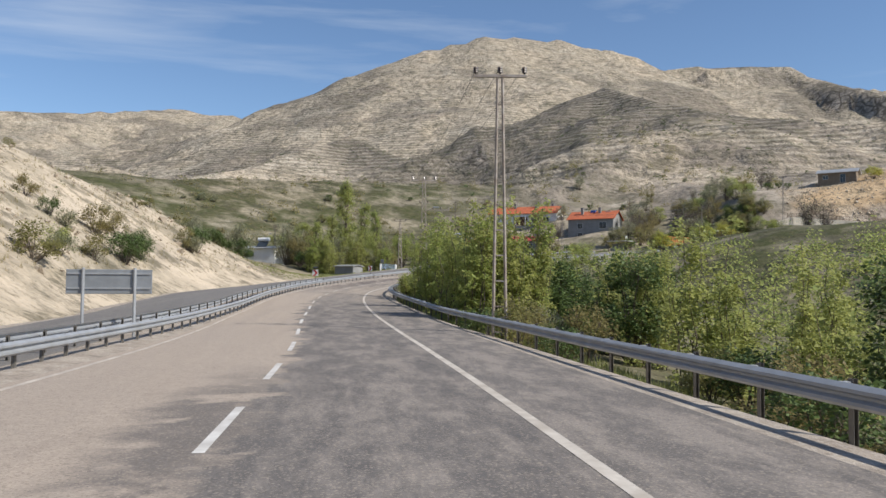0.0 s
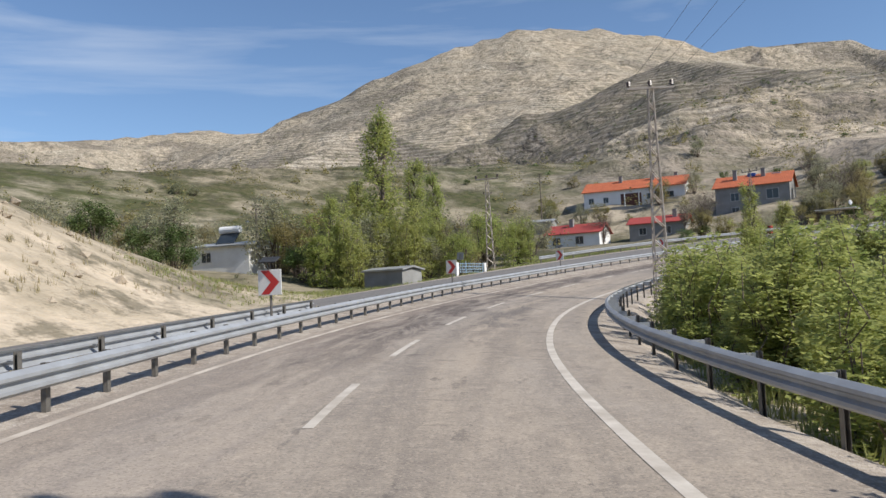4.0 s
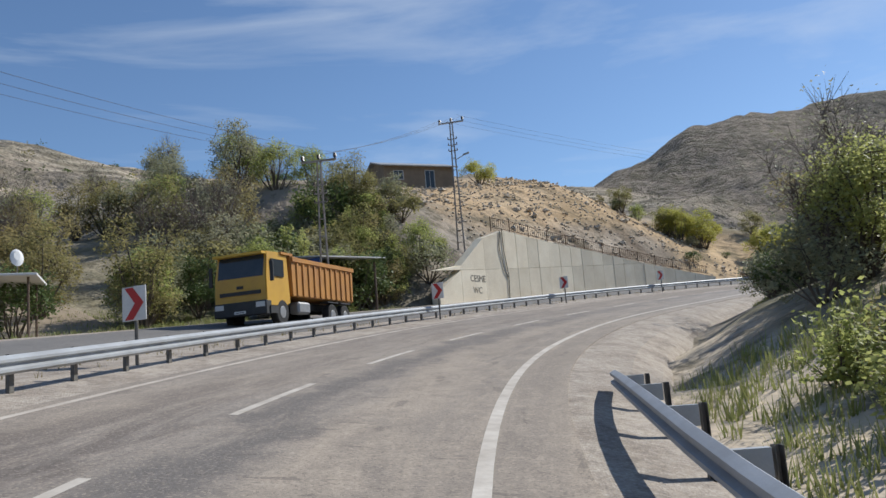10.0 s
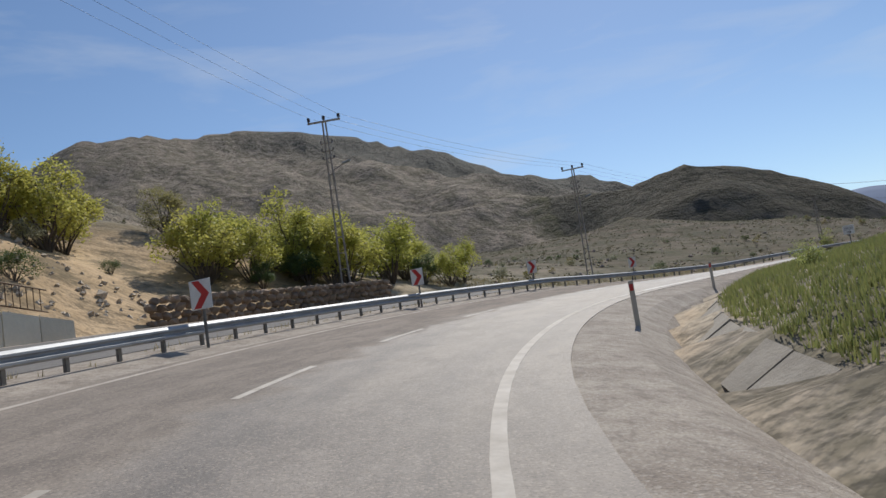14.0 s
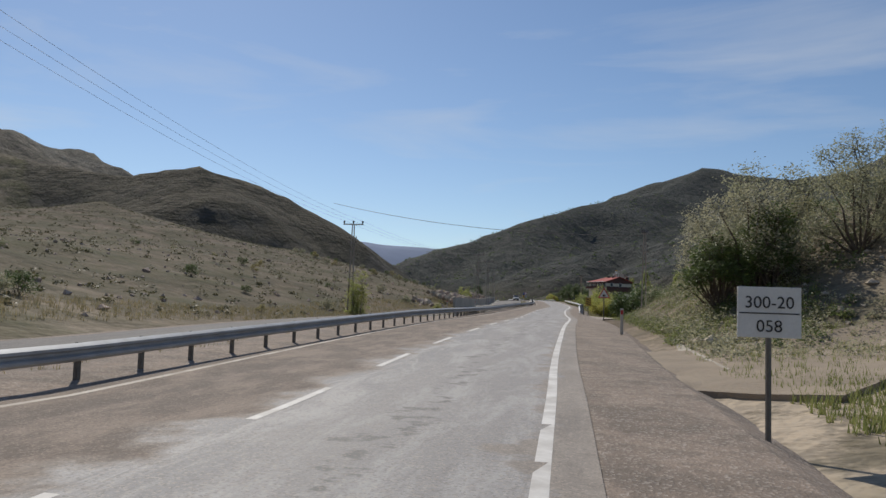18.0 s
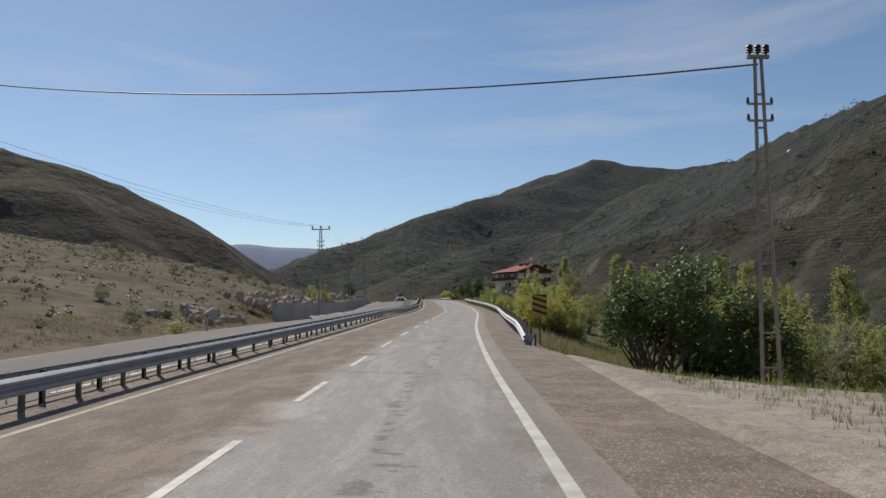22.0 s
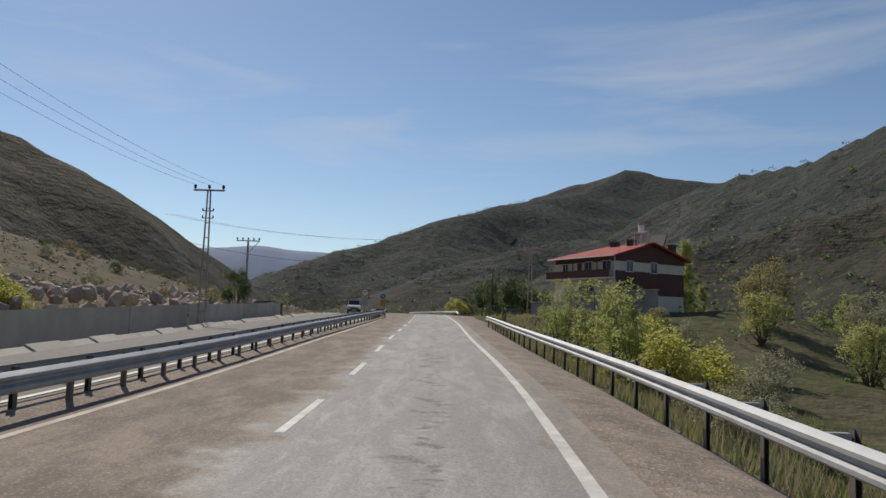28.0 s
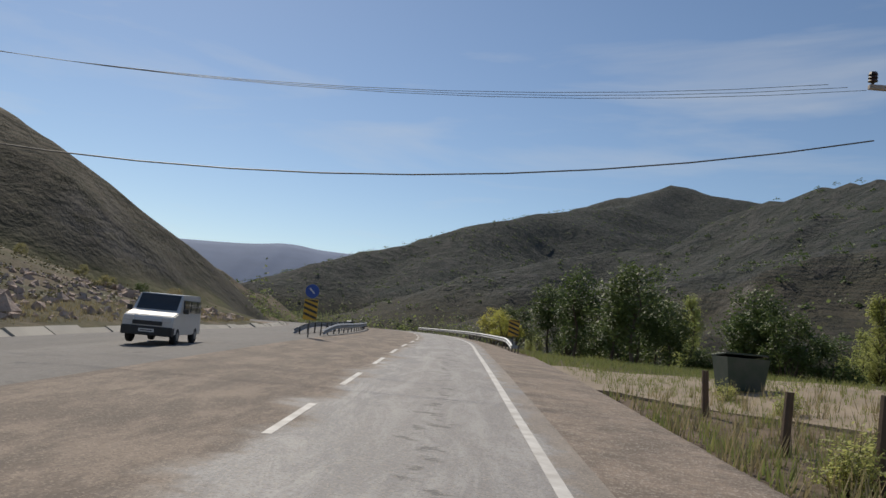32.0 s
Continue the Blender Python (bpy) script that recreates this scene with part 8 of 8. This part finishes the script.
def strip(s0, s1, u0, u1):
    def pick(rr):
        p = at(rr.uniform(s0, s1), rr.uniform(u0, u1))
        return p.x, p.y
    return pick


L_GRASS = leaf_material("spring_grass", (0.21, 0.27, 0.07), (0.30, 0.29, 0.11), (0.26, 0.27, 0.09), 0.3)
L_DRY = leaf_material("dry_grass", (0.38, 0.31, 0.17), (0.26, 0.23, 0.12), (0.32, 0.27, 0.15), 0.3)
grass_field("verge_grass", 7000, lambda rr: strip(5, 62, 4.4, 8.5)(rr) if rr.random() < 0.35 else strip(62, 160, 2.7, 7)(rr), 0.35, L_GRASS, "rough green grass below the barrier", 1)
grass_field("bank_grass", 12000, strip(180, 262, 4.0, 9.5), 0.17, L_GRASS, "fresh green grass on the bank above the ditch", 2)
grass_field("roadside_grass", 3200, strip(262, 330, 3.6, 9), 0.2, L_GRASS, "rough grass on the roadside bank", 3)
grass_field("valley_grass", 12000, strip(326, 500, 2.8, 12), 0.26, L_GRASS, "tall rough grass on the valley side of the road", 4)
grass_field("far_verge_grass", 7000, strip(95, 185, -24, -16.4), 0.22, L_GRASS, "green grass beside the village yards", 5)
grass_field("dry_verge_grass", 8000, strip(240, 545, -24, -18.6), 0.3, L_DRY, "dry yellow grass at the foot of the slope", 6)
grass_field("median_grass", 900, strip(60, 447, -8.9, -7.6), 0.2, L_DRY, "thin dry grass in the gravel median", 7)
grass_field("slope_grass", 2600, strip(-20, 100, -34, -18.6), 0.35, L_DRY, "dry tufts on the pale slope", 8)
grass_field("dry_bank_tufts", 2600, strip(330, 470, 2.8, 8), 0.45, L_DRY, "dry yellow tufts below the barrier", 9)

# ---- dirt tracks that join the road ----
def track(name, pts, width, label, mat=None):
    """A dirt lane draped on the ground along pts."""
    line = catmull([(x, y, 0.0) for x, y in pts], 8)
    t = np.gradient(line[:, :2], axis=0)
    t /= np.linalg.norm(t, axis=1)[:, None]
    cols = np.linspace(-0.5, 0.5, 7)
    xs = np.concatenate([line[:, 0] + t[:, 1] * width * c for c in cols])
    ys = np.concatenate([line[:, 1] - t[:, 0] * width * c for c in cols])
    zs = land(xs, ys)
    n = len(line)
    near = road_z(zs[4], np.clip(zs[3], -15.5, 3.0)) - 0.035
    lay = np.clip((zs[3] - 1.6) / 2.6, 0, 1)
    zz = np.where(zs[3] < -8, np.where(zs[3] > -15.2, near, zs[0] + 0.1), near * (1 - lay) + (zs[0] + 0.08) * lay)
    verts = np.stack([xs, ys, zz], 1).tolist()
    faces = [(c * n + i, (c + 1) * n + i, (c + 1) * n + i + 1, c * n + i + 1) for c in range(6) for i in range(n - 1)]
    # edges turned down into the ground
    rim = [i for i in range(n)] + [c * n + n - 1 for c in range(1, 7)] + [6 * n + i for i in range(n - 2, -1, -1)] + [c * n for c in range(5, 0, -1)]
    base = len(verts)
    verts += [(verts[i][0], verts[i][1], verts[i][2] - 0.35) for i in rim]
    faces += [(rim[k], rim[(k + 1) % len(rim)], base + (k + 1) % len(rim), base + k) for k in range(len(rim))]
    ob = finish(name, verts, faces, mat or M_DIRT)
    return tagged(ob, label, "track", "", "structure")


def spot(s, u):
    p = at(s, u)
    return p.x, p.y


track("dirt_track", [spot(262, 1.5), spot(266, 5), spot(268, 14), spot(262, 30)], 8, "pale dirt track leaving the road")
track("dirt_track", [spot(316.5, 1.0), spot(316.5, 5), spot(318, 12), spot(322, 26)], 18, "wide gravel turning beside the road", M_GRAVEL)
track("dirt_track", [spot(478, 1.0), spot(473, 6), spot(464, 11), spot(452, 12)], 9, "bare gravel yard in front of a house")
track("dirt_track", [spot(160, -14.5), spot(165, -18), spot(169, -26), spot(168, -36)], 4.5, "pale dirt lane between gardens")
